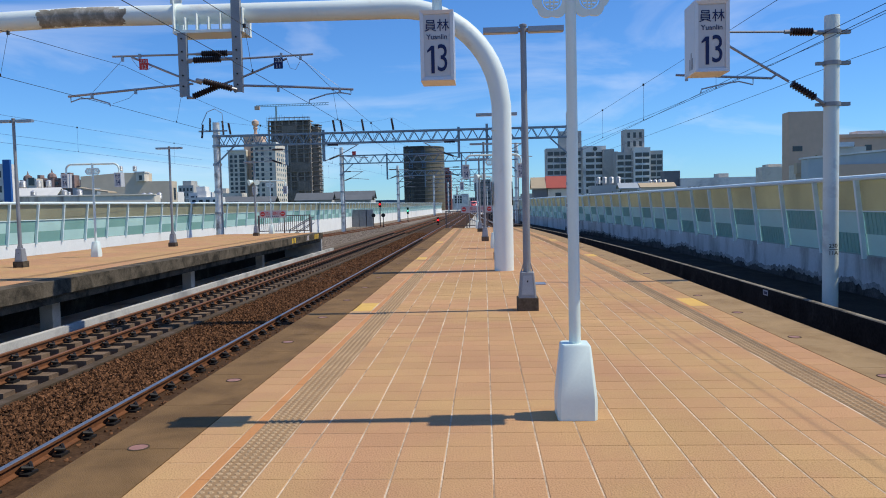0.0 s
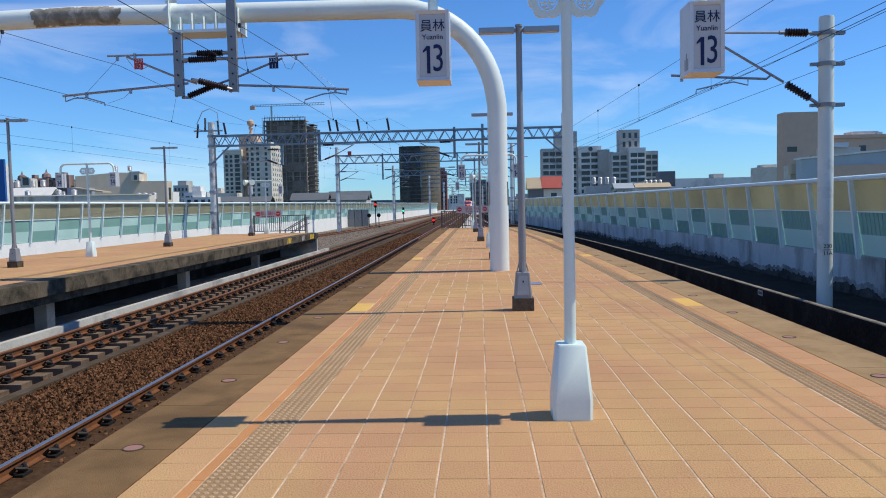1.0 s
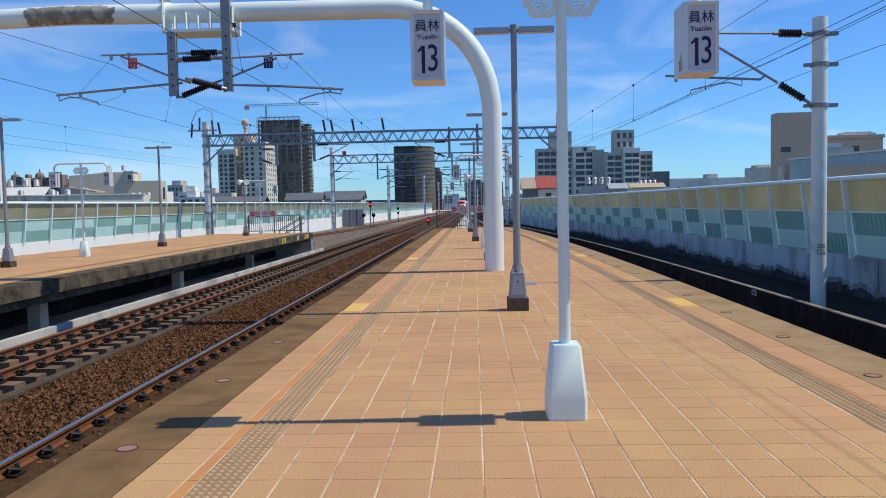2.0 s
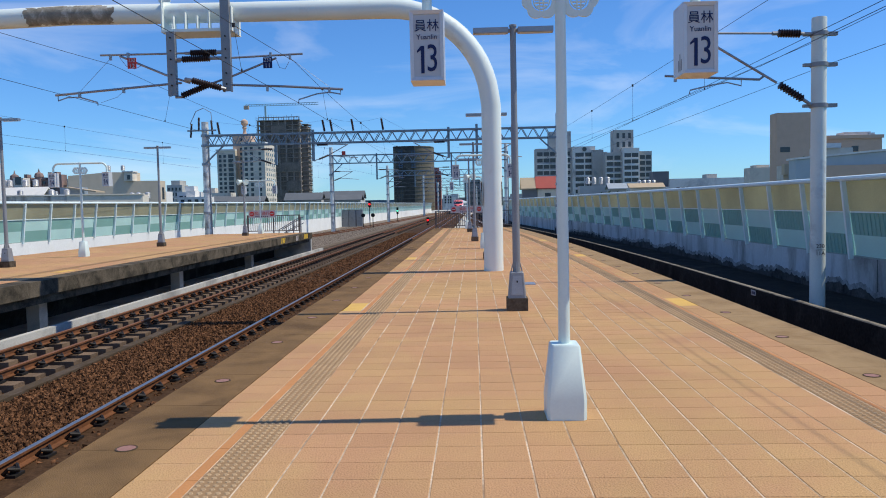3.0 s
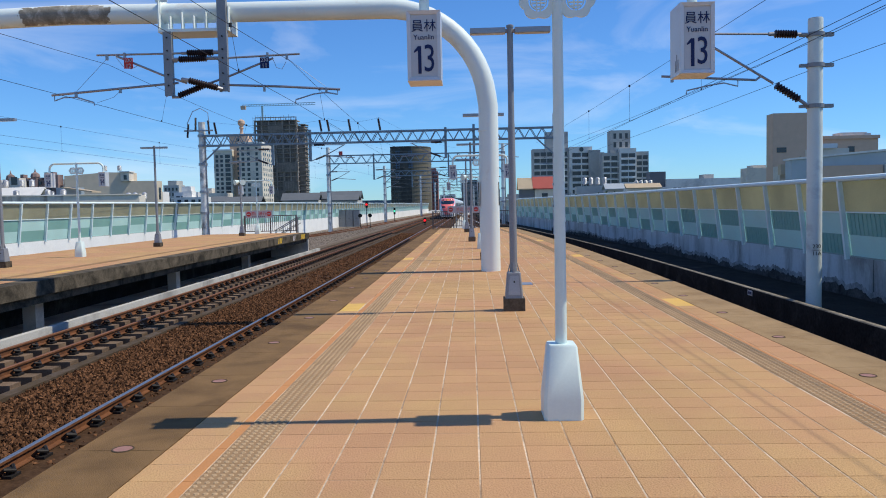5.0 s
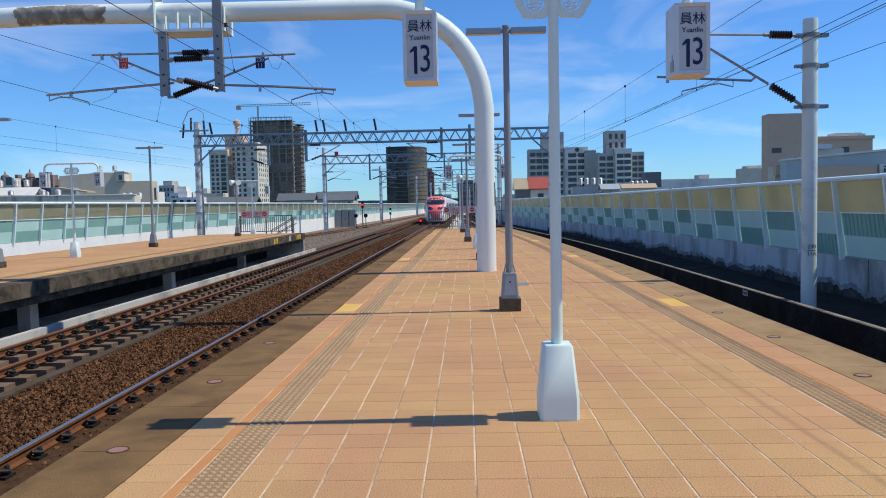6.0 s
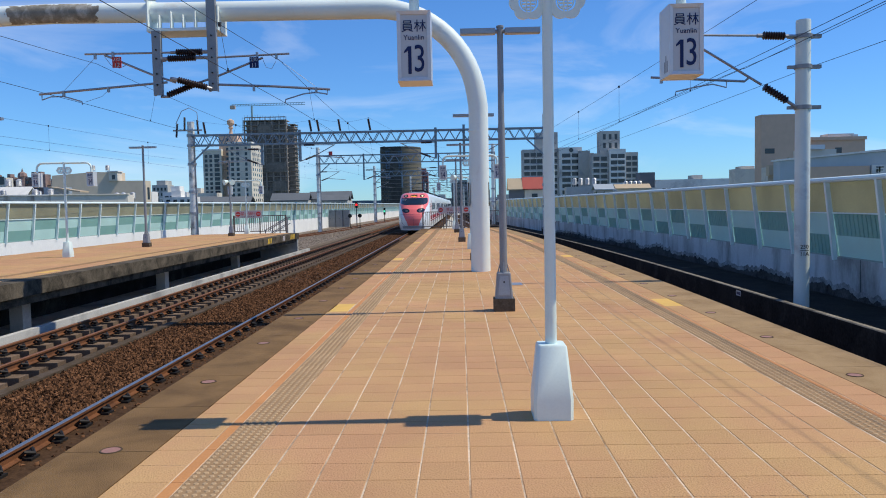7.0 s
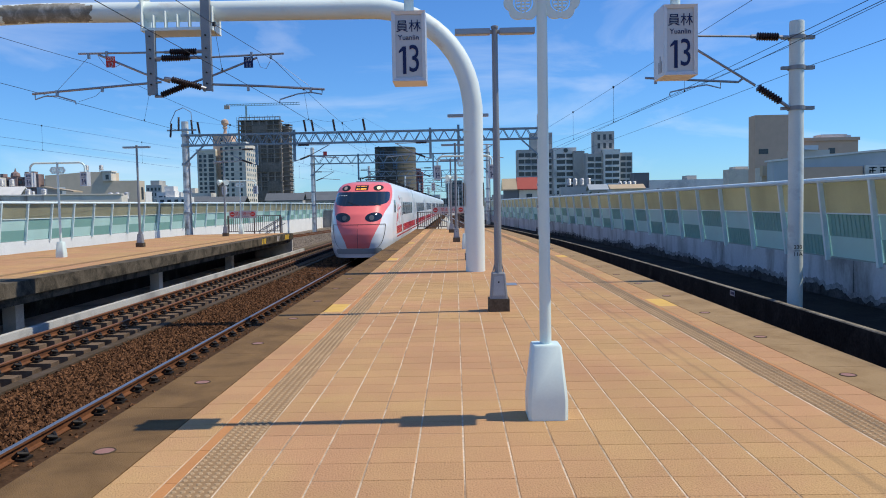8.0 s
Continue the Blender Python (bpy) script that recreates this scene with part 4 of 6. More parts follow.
def drop_arm(root, x, y, z0, z1, sx):
    """Post hung from a gantry with a short cantilever."""
    bm = bmesh.new()
    bm_box(bm, x - 0.08, x + 0.08, y - 0.08, y + 0.08, z0, z1)
    part("drop_post", bm, "truss", root)
    bm = bmesh.new()
    zt, zl = z0 + 1.05, z0 + 0.12
    insulator(bm, (x + sx * 0.25, y, zt), (x + sx * 0.95, y, zt), 0.075, 11)
    bm_tube(bm, [(x, y, zt), (x + sx * 0.25, y, zt)], 0.03, 6)
    bm_tube(bm, [(x + sx * 0.95, y, zt), (x + sx * 2.3, y, zt - 0.02)], 0.03, 6)
    bm_tube(bm, [(x, y, zl - 0.1), (x + sx * 0.35, y, zl)], 0.03, 6)
    insulator(bm, (x + sx * 0.35, y, zl), (x + sx * 1.0, y, zl + 0.25), 0.075, 11)
    bm_tube(bm, [(x + sx * 1.0, y, zl + 0.25), (x + sx * 2.2, y, zt - 0.05)], 0.03, 6)
    bm_tube(bm, [(x + sx * 0.9, y, zl + 0.22), (x + sx * 2.9, y, zl + 0.05)], 0.03, 6)
    part("cantilever", bm, ["galv", "insul"], root, "thin cantilever with dark insulators")


def gantry(y, xl, xr, zb, zt, drops, posts, base_l, base_r, rl=0.24, rr=0.22, top=0.9, bay=0.75):
    root = thing("gantry", 0, 0, 0, "blue-grey lattice gantry on concrete masts across the tracks", "gantry", "gantries")
    bm = bmesh.new()
    for dy in (-0.3, 0.3):
        for z in (zb, zt):
            bm_bar(bm, (xl, y + dy, z), (xr, y + dy, z), 0.088)
    n = int((xr - xl) / bay)
    for i in range(n):
        a, b, c = (xl + (xr - xl) * (i + f) / n for f in (0, 0.5, 1))
        for dy in (-0.3, 0.3):
            bm_bar(bm, (a, y + dy, zt), (b, y + dy, zb), 0.046)
            bm_bar(bm, (b, y + dy, zb), (c, y + dy, zt), 0.046)
        bm_bar(bm, (a, y - 0.3, zt), (a, y + 0.3, zt), 0.05)
    part("truss", bm, "truss", root, "blue-grey welded lattice beam")
    for x, zb2, r in ((xl - 0.1, base_l, rl), (xr + 0.1, base_r, rr)):
        bm = bmesh.new()
        bm_tube(bm, [(x, y, zb2), (x, y, zt + top)], [r, r * 0.85], 16)
        part("mast", bm, "mast_old", root, "pale concrete mast with dark stains", smooth=True)
        bm = bmesh.new()
        bm_tube(bm, [(x + r * 1.05, y - r * 0.5, zb2), (x + r * 0.95, y - r * 0.5, zt)], 0.035, 6)
        part("cable_pipe", bm, "galv_dull", root, "thin cable pipe strapped to the mast")
        s = 1 if x < 0 else -1
        bm = bmesh.new()
        bm_bar(bm, (x, y - 0.25, zb - 1.2), (x + s * 1.3, y - 0.25, zb), 0.09)
        part("brace", bm, "truss", root)
        for z in (zb - 1.2, zb, zt, zb - 3.0, zb - 4.4):
            bm = bmesh.new()
            bm_tube(bm, [(x, y, z - 0.08), (x, y, z + 0.08)], r * 1.12, 14)
            part("clamp", bm, "galv", root)
    for x, z0, z1, sx in drops:
        drop_arm(root, x, y, z0, z1, sx)
    for x in posts:
        bm = bmesh.new()
        insulator(bm, (x, y, zt + 0.1), (x - 0.12, y, zt + 0.85), 0.085, 11)
        part("post_insulator", bm, ["galv", "insul"], root, "upright ribbed black insulator")
    return root


def overhead_structures():
    g = gantry(50.0, -17.45, 5.45, 5.76, 6.42, [(-10.42, 4.60, 6.65, 1), (-1.56, 4.60, 6.6, -1), (0.27, 4.40, 6.75, 1), (-12.9, 4.4, 5.76, -1)], [-16.6, -9.65, -9.15, -7.75, -5.8], -0.7, -0.6, rl=0.26)
    bm = bmesh.new()
    x, y = -17.55, 50
    for dx, dz in ((-0.9, 7.2), (-0.35, 7.6), (0.55, 7.4)):
        insulator(bm, (x + dx, y - 0.2, dz - 0.9), (x + dx * 0.9, y - 0.2, dz), 0.08, 11)
    bm_bar(bm, (x - 1.1, y - 0.2, 6.75), (x + 0.8, y - 0.2, 6.75), 0.10)
    bm_tube(bm, [(x - 0.9, y - 0.2, 7.2), (x - 0.5, y - 0.2, 8.0), (x, y - 0.2, 8.2), (x + 0.5, y - 0.2, 7.9), (x + 0.55, y - 0.2, 7.3)], 0.025, 6)
    part("switch_gear", bm, ["galv", "insul"], g, "insulators and jumper cable on the mast head")
    gantry(82.0, -15.1, 3.4, 6.2, 7.05, [(-15.2, 4.3, 6.2, 1), (3.5, 4.3, 6.2, -1), (-10.3, 4.4, 7.2, 1), (-2.3, 4.5, 7.0, -1)], [], -1.2, -0.6, bay=1.1)
    gantry(125.0, -13.9, 3.2, 6.4, 7.2, [(-14.0, 4.4, 6.4, 1), (3.3, 4.4, 6.4, -1), (-9.5, 4.5, 7.2, 1), (-2.2, 4.5, 7.0, -1)], [], -1.2, -0.8, bay=1.3)
    gantry(180.0, -11.6, 3.0, 6.8, 7.7, [(-11.7, 4.5, 6.6, 1), (3.1, 4.5, 6.6, -1), (-8.6, 4.5, 7.2, 1), (-2.2, 4.5, 7.0, -1)], [], -1.2, -0.9, bay=1.5)
    gantry(310.0, -10.6, 1.2, 6.9, 7.8, [(-8.4, 4.5, 7.2, 1), (-2.0, 4.5, 7.0, -1)], [], -1.2, -0.9, bay=2.0)
    gantry(240.0, -11.0, 2.4, 6.8, 7.7, [(-8.6, 4.5, 7.2, 1)], [], -1.2, -0.9, bay=1.8)


sign_post(0.655, 5.69, "13", "platform signs")
sign_post(0.35, 27.4, "14", "platform signs")
sign_post(-0.42, 49.0, "15", "platform signs")
sign_post(-13.92, 26.7, "14", "platform signs opposite")
sign_post(-13.35, 47.4, "15", "platform signs opposite")
lamp = lamp_post(0.62, 11.42, "platform lamps")
for lx, ly in ((0.40, 22.0), (0.02, 32.7), (-0.25, 43.6)):
    copy_thing(lamp, pose(lx, ly, 0))
lamp = lamp_post(-13.85, 22.1, "platform lamps opposite", 0.22)
for lx, ly in ((-13.8, 33.2), (-13.4, 44.3), (-13.85, 11.0)):
    copy_thing(lamp, pose(lx, ly, 0))
portal()
east_mast()
overhead_line()
overhead_structures()


# ---- train ----
def half_width(z):
    """Half the body's width at height z above the rail."""
    pts = [(0.15, 1.30), (0.45, 1.40), (0.9, 1.45), (2.5, 1.45), (3.0, 1.42), (3.3, 1.38), (3.5, 1.30), (3.62, 1.16), (3.67, 0.98), (3.69, 0.0)]
    for (a, p), (b, q) in zip(pts, pts[1:]):
        if z <= b:
            u = max(0.0, (z - a) / (b - a))
            return p + (q - p) * u
    return 0.0


def nose_y(x, z):
    """How far behind the nose tip the front surface lies."""
    pts = [(0.15, 0.22), (0.35, 0.15), (0.8, 0.03), (1.2, 0.0), (1.5, 0.06), (1.65, 0.13), (2.1, 0.40), (2.5, 0.85), (3.1, 1.75), (3.4, 2.25), (3.58, 2.75), (3.69, 3.6)]
    y = pts[-1][1]
    for (a, p), (b, q) in zip(pts, pts[1:]):
        if z <= b:
            u = max(0.0, (z - a) / (b - a))
            y = p + (q - p) * u
            break
    w = max(0.05, half_width(z))
    u = min(1.0, abs(x) / w)
    return y + 0.55 * u * u + 1.15 * u ** 6


def face_patch(bm, rows, lift=0.012, across=14, mi=0):
    """A skin laid on the nose: rows of (z, x0, x1)."""
    vs = []
    for z, x0, x1 in rows:
        vs.append([bm.verts.new((x, nose_y(x, z) - lift, z)) for x in [x0 + (x1 - x0) * k / across for k in range(across + 1)]])
    for a, b in zip(vs, vs[1:]):
        for k in range(across):
            bm.faces.new((a[k], a[k + 1], b[k + 1], b[k])).material_index = mi


def face_oval(bm, cx, cz, rx, rz, lift=0.02, tilt=0.0, n=28):
    mid = bm.verts.new((cx, nose_y(cx, cz) - lift, cz))
    last = None
    for f in (0.35, 0.7, 1.0):
        ring = []
        for k in range(n):
            t = 2 * math.pi * k / n
            a, b = rx * f * math.cos(t), rz * f * math.sin(t)
            x, z = cx + a * math.cos(tilt) - b * math.sin(tilt), cz + a * math.sin(tilt) + b * math.cos(tilt)
            ring.append(bm.verts.new((x, nose_y(x, z) - lift, z)))
        for k in range(n):
            j = (k + 1) % n
            bm.faces.new((mid, ring[k], ring[j]) if last is None else (last[k], ring[k], ring[j], last[j]))
        last = ring


def lerp_rows(keys, n):
    """Rows between (z, x0, x1) keys, smoothly many."""
    out = []
    for i in range(n + 1):
        z = keys[0][0] + (keys[-1][0] - keys[0][0]) * i / n
        for (a, p, q), (b, r, s) in zip(keys, keys[1:]):
            if z <= b + 1e-6:
                u = (z - a) / (b - a)
                out.append((z, p + (r - p) * u, q + (s - q) * u))
                break
    return out


CAR_ZS = [0.15, 0.3, 0.45, 0.7, 0.9, 1.3, 1.8, 2.2, 2.5, 2.75, 3.0, 3.15, 3.3, 3.42, 3.5, 3.57, 3.62, 3.66, 3.69]


def car_ring(y, z0=0.15, lift=0.0):
    zs = [z for z in CAR_ZS if z >= z0]
    right = [(half_width(z) + lift, y, z) for z in zs]
    return right + [(-x, yy, z) for x, yy, z in reversed(right[:-1])]


def side_piece(name, parent, y0, y1, z0, z1, sx, material, out=0.008, label=""):
    bm = bmesh.new()
    zs = [z0 + (z1 - z0) * k / 5 for k in range(6)]
    ins = [[(sx * (half_width(z) + o), y, z) for z in zs] for y, o in ((y0, -0.01), (y0 + 0.015, out), (y1 - 0.015, out), (y1, -0.01))]
    bm_loft(bm, ins, caps=False, closed=False)
    return part(name, bm, material, parent, label)


def car_details(body, y0, y1, first):
    """Windows, doors, stripe and roof gear of one car."""
    for sx in (-1, 1):
        start = y0 + (7.9 if first else 2.6)
        n, pitch = (5, 1.9) if first else (7, 1.95)
        for k in range(n):
            a = start + 1.3 + k * pitch
            side_piece("window", body, a, a + 1.5, 1.98, 2.68, sx, "train_glass")
        for a in ((start - 0.1,) if first else (y0 + 1.0, y1 - 2.2)):
            d = side_piece("door", body, a, a + 1.05, 0.62, 2.95, sx, "train_white", 0.012)
            side_piece("door_window", d, a + 0.3, a + 0.75, 1.95, 2.65, sx, "train_glass", 0.018)
            for e in (a - 0.02, a + 1.05):
                side_piece("door_seam", d, e, e + 0.04, 0.62, 2.95, sx, "train_grey", 0.014)
        side_piece("red_stripe", body, y0 + (4.2 if first else 0.02), y1 - 0.02, 1.06, 1.45, sx, "train_red", 0.006, "glossy red stripe")
        side_piece("thin_stripe", body, y0 + (4.2 if first else 0.02), y1 - 0.02, 0.90, 0.97, sx, "train_red", 0.006)
    for k in range(3):
        bm = bmesh.new()
        a = y0 + (5.5 if first else 2.0) + k * 5.3
        bm_box(bm, -0.7, 0.7, a, a + 3.2, 3.6, 3.79)
        part("roof_unit", bm, "train_grey", body, "grey roof equipment box", bevel=0.04)
    for yb in (y0 + 3.2, y1 - 3.2):
        bm = bmesh.new()
        bm_box(bm, -1.0, 1.0, yb - 1.5, yb + 1.5, 0.25, 0.65)
        bogie = part("bogie", bm, "under", body, "dark bogie frame")
        for dx in (-0.565, 0.565):
            for dy in (-1.05, 1.05):
                bm = bmesh.new()
                bm_tube(bm, [(dx - 0.06, yb + dy, 0.31), (dx + 0.06, yb + dy, 0.31)], 0.43, 20)
                part("wheel", bm, "under", bogie, "dark steel wheel")
    for k in range(5):
        bm = bmesh.new()
        a = y0 + (6.5 if first else 2.2) + 2.9 * k
        bm_bar(bm, (-0.6, a, 3.7), (-0.6, a, 3.98), 0.06)
        bm_bar(bm, (0.6, a, 3.7), (0.6, a, 3.98), 0.06)
        bm_bar(bm, (-0.7, a, 3.98), (0.7, a, 3.98), 0.05)
        part("roof_bracket", bm, "under", body, "dark roof cable bracket")


def train():
    root = thing("train", -4.435, 330, RAIL_Z, "white and pink-red express train with a rounded nose passing the platform", "train")
    # nose and leading car
    bm = bmesh.new()
    n_u = 36
    zs = [0.15 + (3.69 - 0.15) * k / 60 for k in range(60)] + [3.685]
    grid = []
    for z in zs:
        w = half_width(z)
        grid.append([bm.verts.new((w * math.sin(math.pi / 2 * t), nose_y(w * math.sin(math.pi / 2 * t), z), z)) for t in [-1 + 2 * k / n_u for k in range(n_u + 1)]])
    for a, b in zip(grid, grid[1:]):
        for k in range(n_u):
            bm.faces.new((a[k], a[k + 1], b[k + 1], b[k]))
    back = [[bm.verts.new((s * half_width(z), 20.0, z)) for z in zs] for s in (-1, 1)]
    for s, col, k in ((0, back[0], 0), (1, back[1], n_u)):
        for i in range(len(zs) - 1):
            bm.faces.new((grid[i][k], grid[i + 1][k], col[i + 1], col[i]))
    bm.faces.new((grid[-1] + [back[1][-1], back[0][-1]]))
    bm.faces.new(back[0] + back[1][::-1])
    bm.faces.new([grid[0][k] for k in range(n_u, -1, -1)] + [back[0][0], back[1][0]])
    lead = part("leading_car", bm, "train_white", root, "white leading car with a sloping nose", smooth=True)
    bm = bmesh.new()
    face_patch(bm, lerp_rows([(1.66, -0.98, 0.98), (1.9, -1.04, 1.04), (2.2, -1.16, 1.16), (2.55, -1.34, 1.34), (2.9, -1.37, 1.37), (3.1, -1.36, 1.36), (3.3, -1.33, 1.33), (3.5, -1.24, 1.24), (3.62, -1.09, 1.09), (3.66, -0.90, 0.90)], 40), 0.030, 40)
    part("pink_mask", bm, "train_pink", lead, "salmon-red painted cab front", smooth=True)
    bm = bmesh.new()
    face_patch(bm, lerp_rows([(0.58, -0.50, 0.50), (0.9, -0.60, 0.60), (1.3, -0.80, 0.80), (1.64, -0.97, 0.97)], 20), 0.030, 20)
    part("nose_cover", bm, "train_pink", lead, "salmon-red coupler cover", smooth=True)
    bm = bmesh.new()
    face_patch(bm, lerp_rows([(0.32, -0.98, 0.98), (0.45, -1.06, 1.06), (0.56, -1.0, 1.0)], 8), 0.022, 20)
    part("grey_apron", bm, "train_grey", lead, "grey lower nose panel", smooth=True)
    bm = bmesh.new()
    face_patch(bm, [(z, -0.006, 0.006) for z in (0.58, 0.8, 1.0, 1.2, 1.4, 1.64)], 0.038, 2)
    face_patch(bm, [(1.64, -1.2, 1.2), (1.66, -1.2, 1.2)], 0.038, 30)
    for s in (-1, 1):
        for k in range(24):
            t = [math.pi * 0.5 * (k + e) / 24 for e in (0, 1)]
            q = [(s * (0.75 + 0.45 * math.cos(a)), 1.64 - 1.08 * math.sin(a)) for a in t]
            (xa, za), (xb, zb) = q
            face_patch(bm, [(za, xa - 0.010, xa + 0.010), (zb, xb - 0.010, xb + 0.010)], 0.030, 1)
    part("cover_seam", bm, "under", lead, "dark panel seam")
    bm = bmesh.new()
    face_patch(bm, lerp_rows([(2.50, -0.72, 0.72), (2.54, -1.0, 1.0), (2.62, -1.20, 1.20), (2.75, -1.285, 1.285), (3.0, -1.29, 1.29), (3.12, -1.27, 1.27), (3.16, -1.20, 1.20)], 26), 0.042, 40)
    shield = part("windscreen", bm, "train_glass", lead, "dark tinted windscreen", smooth=True)
    bm = bmesh.new()
    for s in (-0.55, 0.45):
        for k in range(5):
            xa, xb = s + 0.12 * k * 0.9, s + 0.12 * (k + 1) * 0.9
            za, zb = 2.66 - 0.035 * k, 2.66 - 0.035 * (k + 1)
            face_patch(bm, [(za - 0.012, xa, xb), (za + 0.012, xa, xb)], 0.056, 1)
    part("wiper", bm, "black", shield)
    bm = bmesh.new()
    for k in range(6):
        face_patch(bm, [(2.97, -1.17 + 0.09 * k, -1.11 + 0.09 * k), (3.01, -1.17 + 0.09 * k, -1.11 + 0.09 * k)], 0.052, 1)
    part("small_print", bm, "sign_face", shield)
    bm = bmesh.new()
    face_patch(bm, lerp_rows([(3.225, -0.31, 0.31), (3.475, -0.31, 0.31)], 6), 0.042, 8)
    board = part("destination_board", bm, "black", lead, "black destination display")
    bm = bmesh.new()
    for k, w in enumerate((0.07, 0.05, 0.10, 0.09, 0.07)):
        x0 = -0.25 + 0.1 * k
        face_patch(bm, [(3.27, x0, x0 + w), (3.43, x0, x0 + w)], 0.052, 1)
    part("display_bars", bm, "amber", board, "glowing amber display bars")
    for s in (-1, 1):
        bm = bmesh.new()
        face_oval(bm, s * 0.77, 3.345, 0.225, 0.145, 0.042)
        pod = part("upper_lamp", bm, "black", lead, "round upper headlamp in a dark oval")
        bm = bmesh.new()
        face_oval(bm, s * 0.79, 3.35, 0.085, 0.085, 0.054)
        part("lamp_lens", bm, "lamp_on" if s > 0 else "lamp_dim", pod)
        bm = bmesh.new()
        face_oval(bm, s * 0.70, 1.98, 0.37, 0.205, 0.042, s * 0.14)
        pod = part("lower_lamp", bm, "train_glass", lead, "dark oval lower headlamp cluster", smooth=True)
        bm = bmesh.new()
        face_oval(bm, s * 0.62, 1.95, 0.115, 0.115, 0.054)
        part("lamp_lens", bm, "lens_dark", pod)
        # cab side window and red brush-stroke emblem
        side_piece("cab_window", lead, 3.0, 3.8, 2.15, 2.75, s, "train_glass", 0.012)
        bm = bmesh.new()
        for (ya, za), (yb, zb), w in (((4.6, 1.7), (6.0, 2.55), 0.14), ((4.7, 2.6), (5.9, 1.6), 0.12), ((6.4, 3.0), (6.6, 1.35), 0.16), ((4.2, 1.5), (4.8, 2.1), 0.10), ((6.0, 2.3), (7.4, 2.45), 0.10), ((6.9, 2.9), (7.1, 1.9), 0.10)):
            dx = s * (half_width(2.3) + 0.012)
            d = Vector((0, yb - ya, zb - za)).normalized()
            p = Vector((0, -d.z, d.y)) * w / 2
            a, b = Vector((0, ya, za)), Vector((0, yb, zb))
            q = [a + p, a - p, b - p * 0.4, b + p * 0.4]
            bm_loft(bm, [[(s * (half_width(v.z) + o), v.y, v.z) for v in q] for o in (-0.01, 0.010)])
        part("emblem", bm, "train_red", lead, "red brush-stroke emblem")
    car_details(lead, 0.0, 20.0, True)
    # trailing cars
    proto = None
    for k in range(1, 8):
        bm = bmesh.new()
        bm_loft(bm, [car_ring(0.25), car_ring(19.95)])
        car = part("car", bm, "train_white", root, "white passenger car with a red stripe", smooth=True, at=pose(0, 20.1 * k, 0))
        if proto is None:
            car_details(car, 0.25, 19.95, False)
            proto = car
        else:
            for o in proto.children:
                c = o.copy()
                scene.collection.objects.link(c)
                c.parent = car
                for w in o.children:
                    cc = w.copy()
                    scene.collection.objects.link(cc)
                    cc.parent = c
        bm = bmesh.new()
        bm_box(bm, -1.15, 1.15, -0.3, 0.4, 0.6, 3.4)
        part("gangway", bm, "under", car, "black folding gangway")
    # pantograph on the second car's roof
    bm = bmesh.new()
    y = 23.5
    bm_bar(bm, (-0.5, y, 3.8), (0, y + 1.3, 4.5), 0.05)
    bm_bar(bm, (0.5, y, 3.8), (0, y + 1.3, 4.5), 0.05)
    bm_bar(bm, (0, y + 1.3, 4.5), (0, y + 0.2, 5.15), 0.05)
    bm_bar(bm, (-0.8, y + 0.2, 5.15), (0.8, y + 0.2, 5.15), 0.06)
    part("pantograph", bm, "iron", root, "raised dark pantograph")
    return root


express = train()


# ---- the town beyond the walls ----
GROUND_Z = -8.0


def window_grid(parent, x0, x1, y, z0, z1, cols, rows, w, h, face="y", name="window"):
    """Recessed-looking window units set proud of a wall: shared mesh, one object each."""
    bm = bmesh.new()
    d = 0.25
    if face == "y":
        bm_box(bm, -w / 2, w / 2, -d, 0.1, -h / 2, h / 2)
        for v in bm.verts:
            v.co.y = 0.1 if v.co.y > 0 else -0.06
    else:
        bm_box(bm, -0.06, 0.06, -w / 2, w / 2, -h / 2, h / 2)
    me = finish(bm, name, "city_glass")
    for i in range(cols):
        for j in range(rows):
            ob = new(name, me)
            ob.parent = parent
            u, z = (i + 0.5) / cols, z0 + (z1 - z0) * (j + 0.5) / rows
            ob.location = (x0 + (x1 - x0) * u, y, z) if face == "y" else (y, x0 + (x1 - x0) * u, z)


def block(parent, name, x0, x1, y0, y1, z1, material, z0=GROUND_Z, label="", bevel=0.0, turn=0.0, pivot=0.0):
    """A plain wall block; turn: how far its front swings round towards the east."""
    bm = bmesh.new()
    bm_box(bm, x0, x1, y0, min(y1, y0 * 1.022), z0, z1)
    for v in bm.verts:
        v.co.y += turn * (v.co.x - pivot)
    return part(name, bm, material, parent, label, bevel=bevel)


def ledges(parent, x0, x1, y, z0, z1, rows, material, out=0.5, t=0.4):
    """Floor bands or balcony fronts, one a storey."""
    bm = bmesh.new()
    bm_box(bm, x0, x1, y - out, y + 0.2, 0, t)
    me = finish(bm, "balcony", material)
    for j in range(rows):
        ob = new("balcony", me)
        ob.parent = parent
        ob.location = (0, 0, z0 + (z1 - z0) * j / rows)


def house(name, label, category="building", group="town buildings"):
    return thing(name, 0, 0, 0, label, category, group)


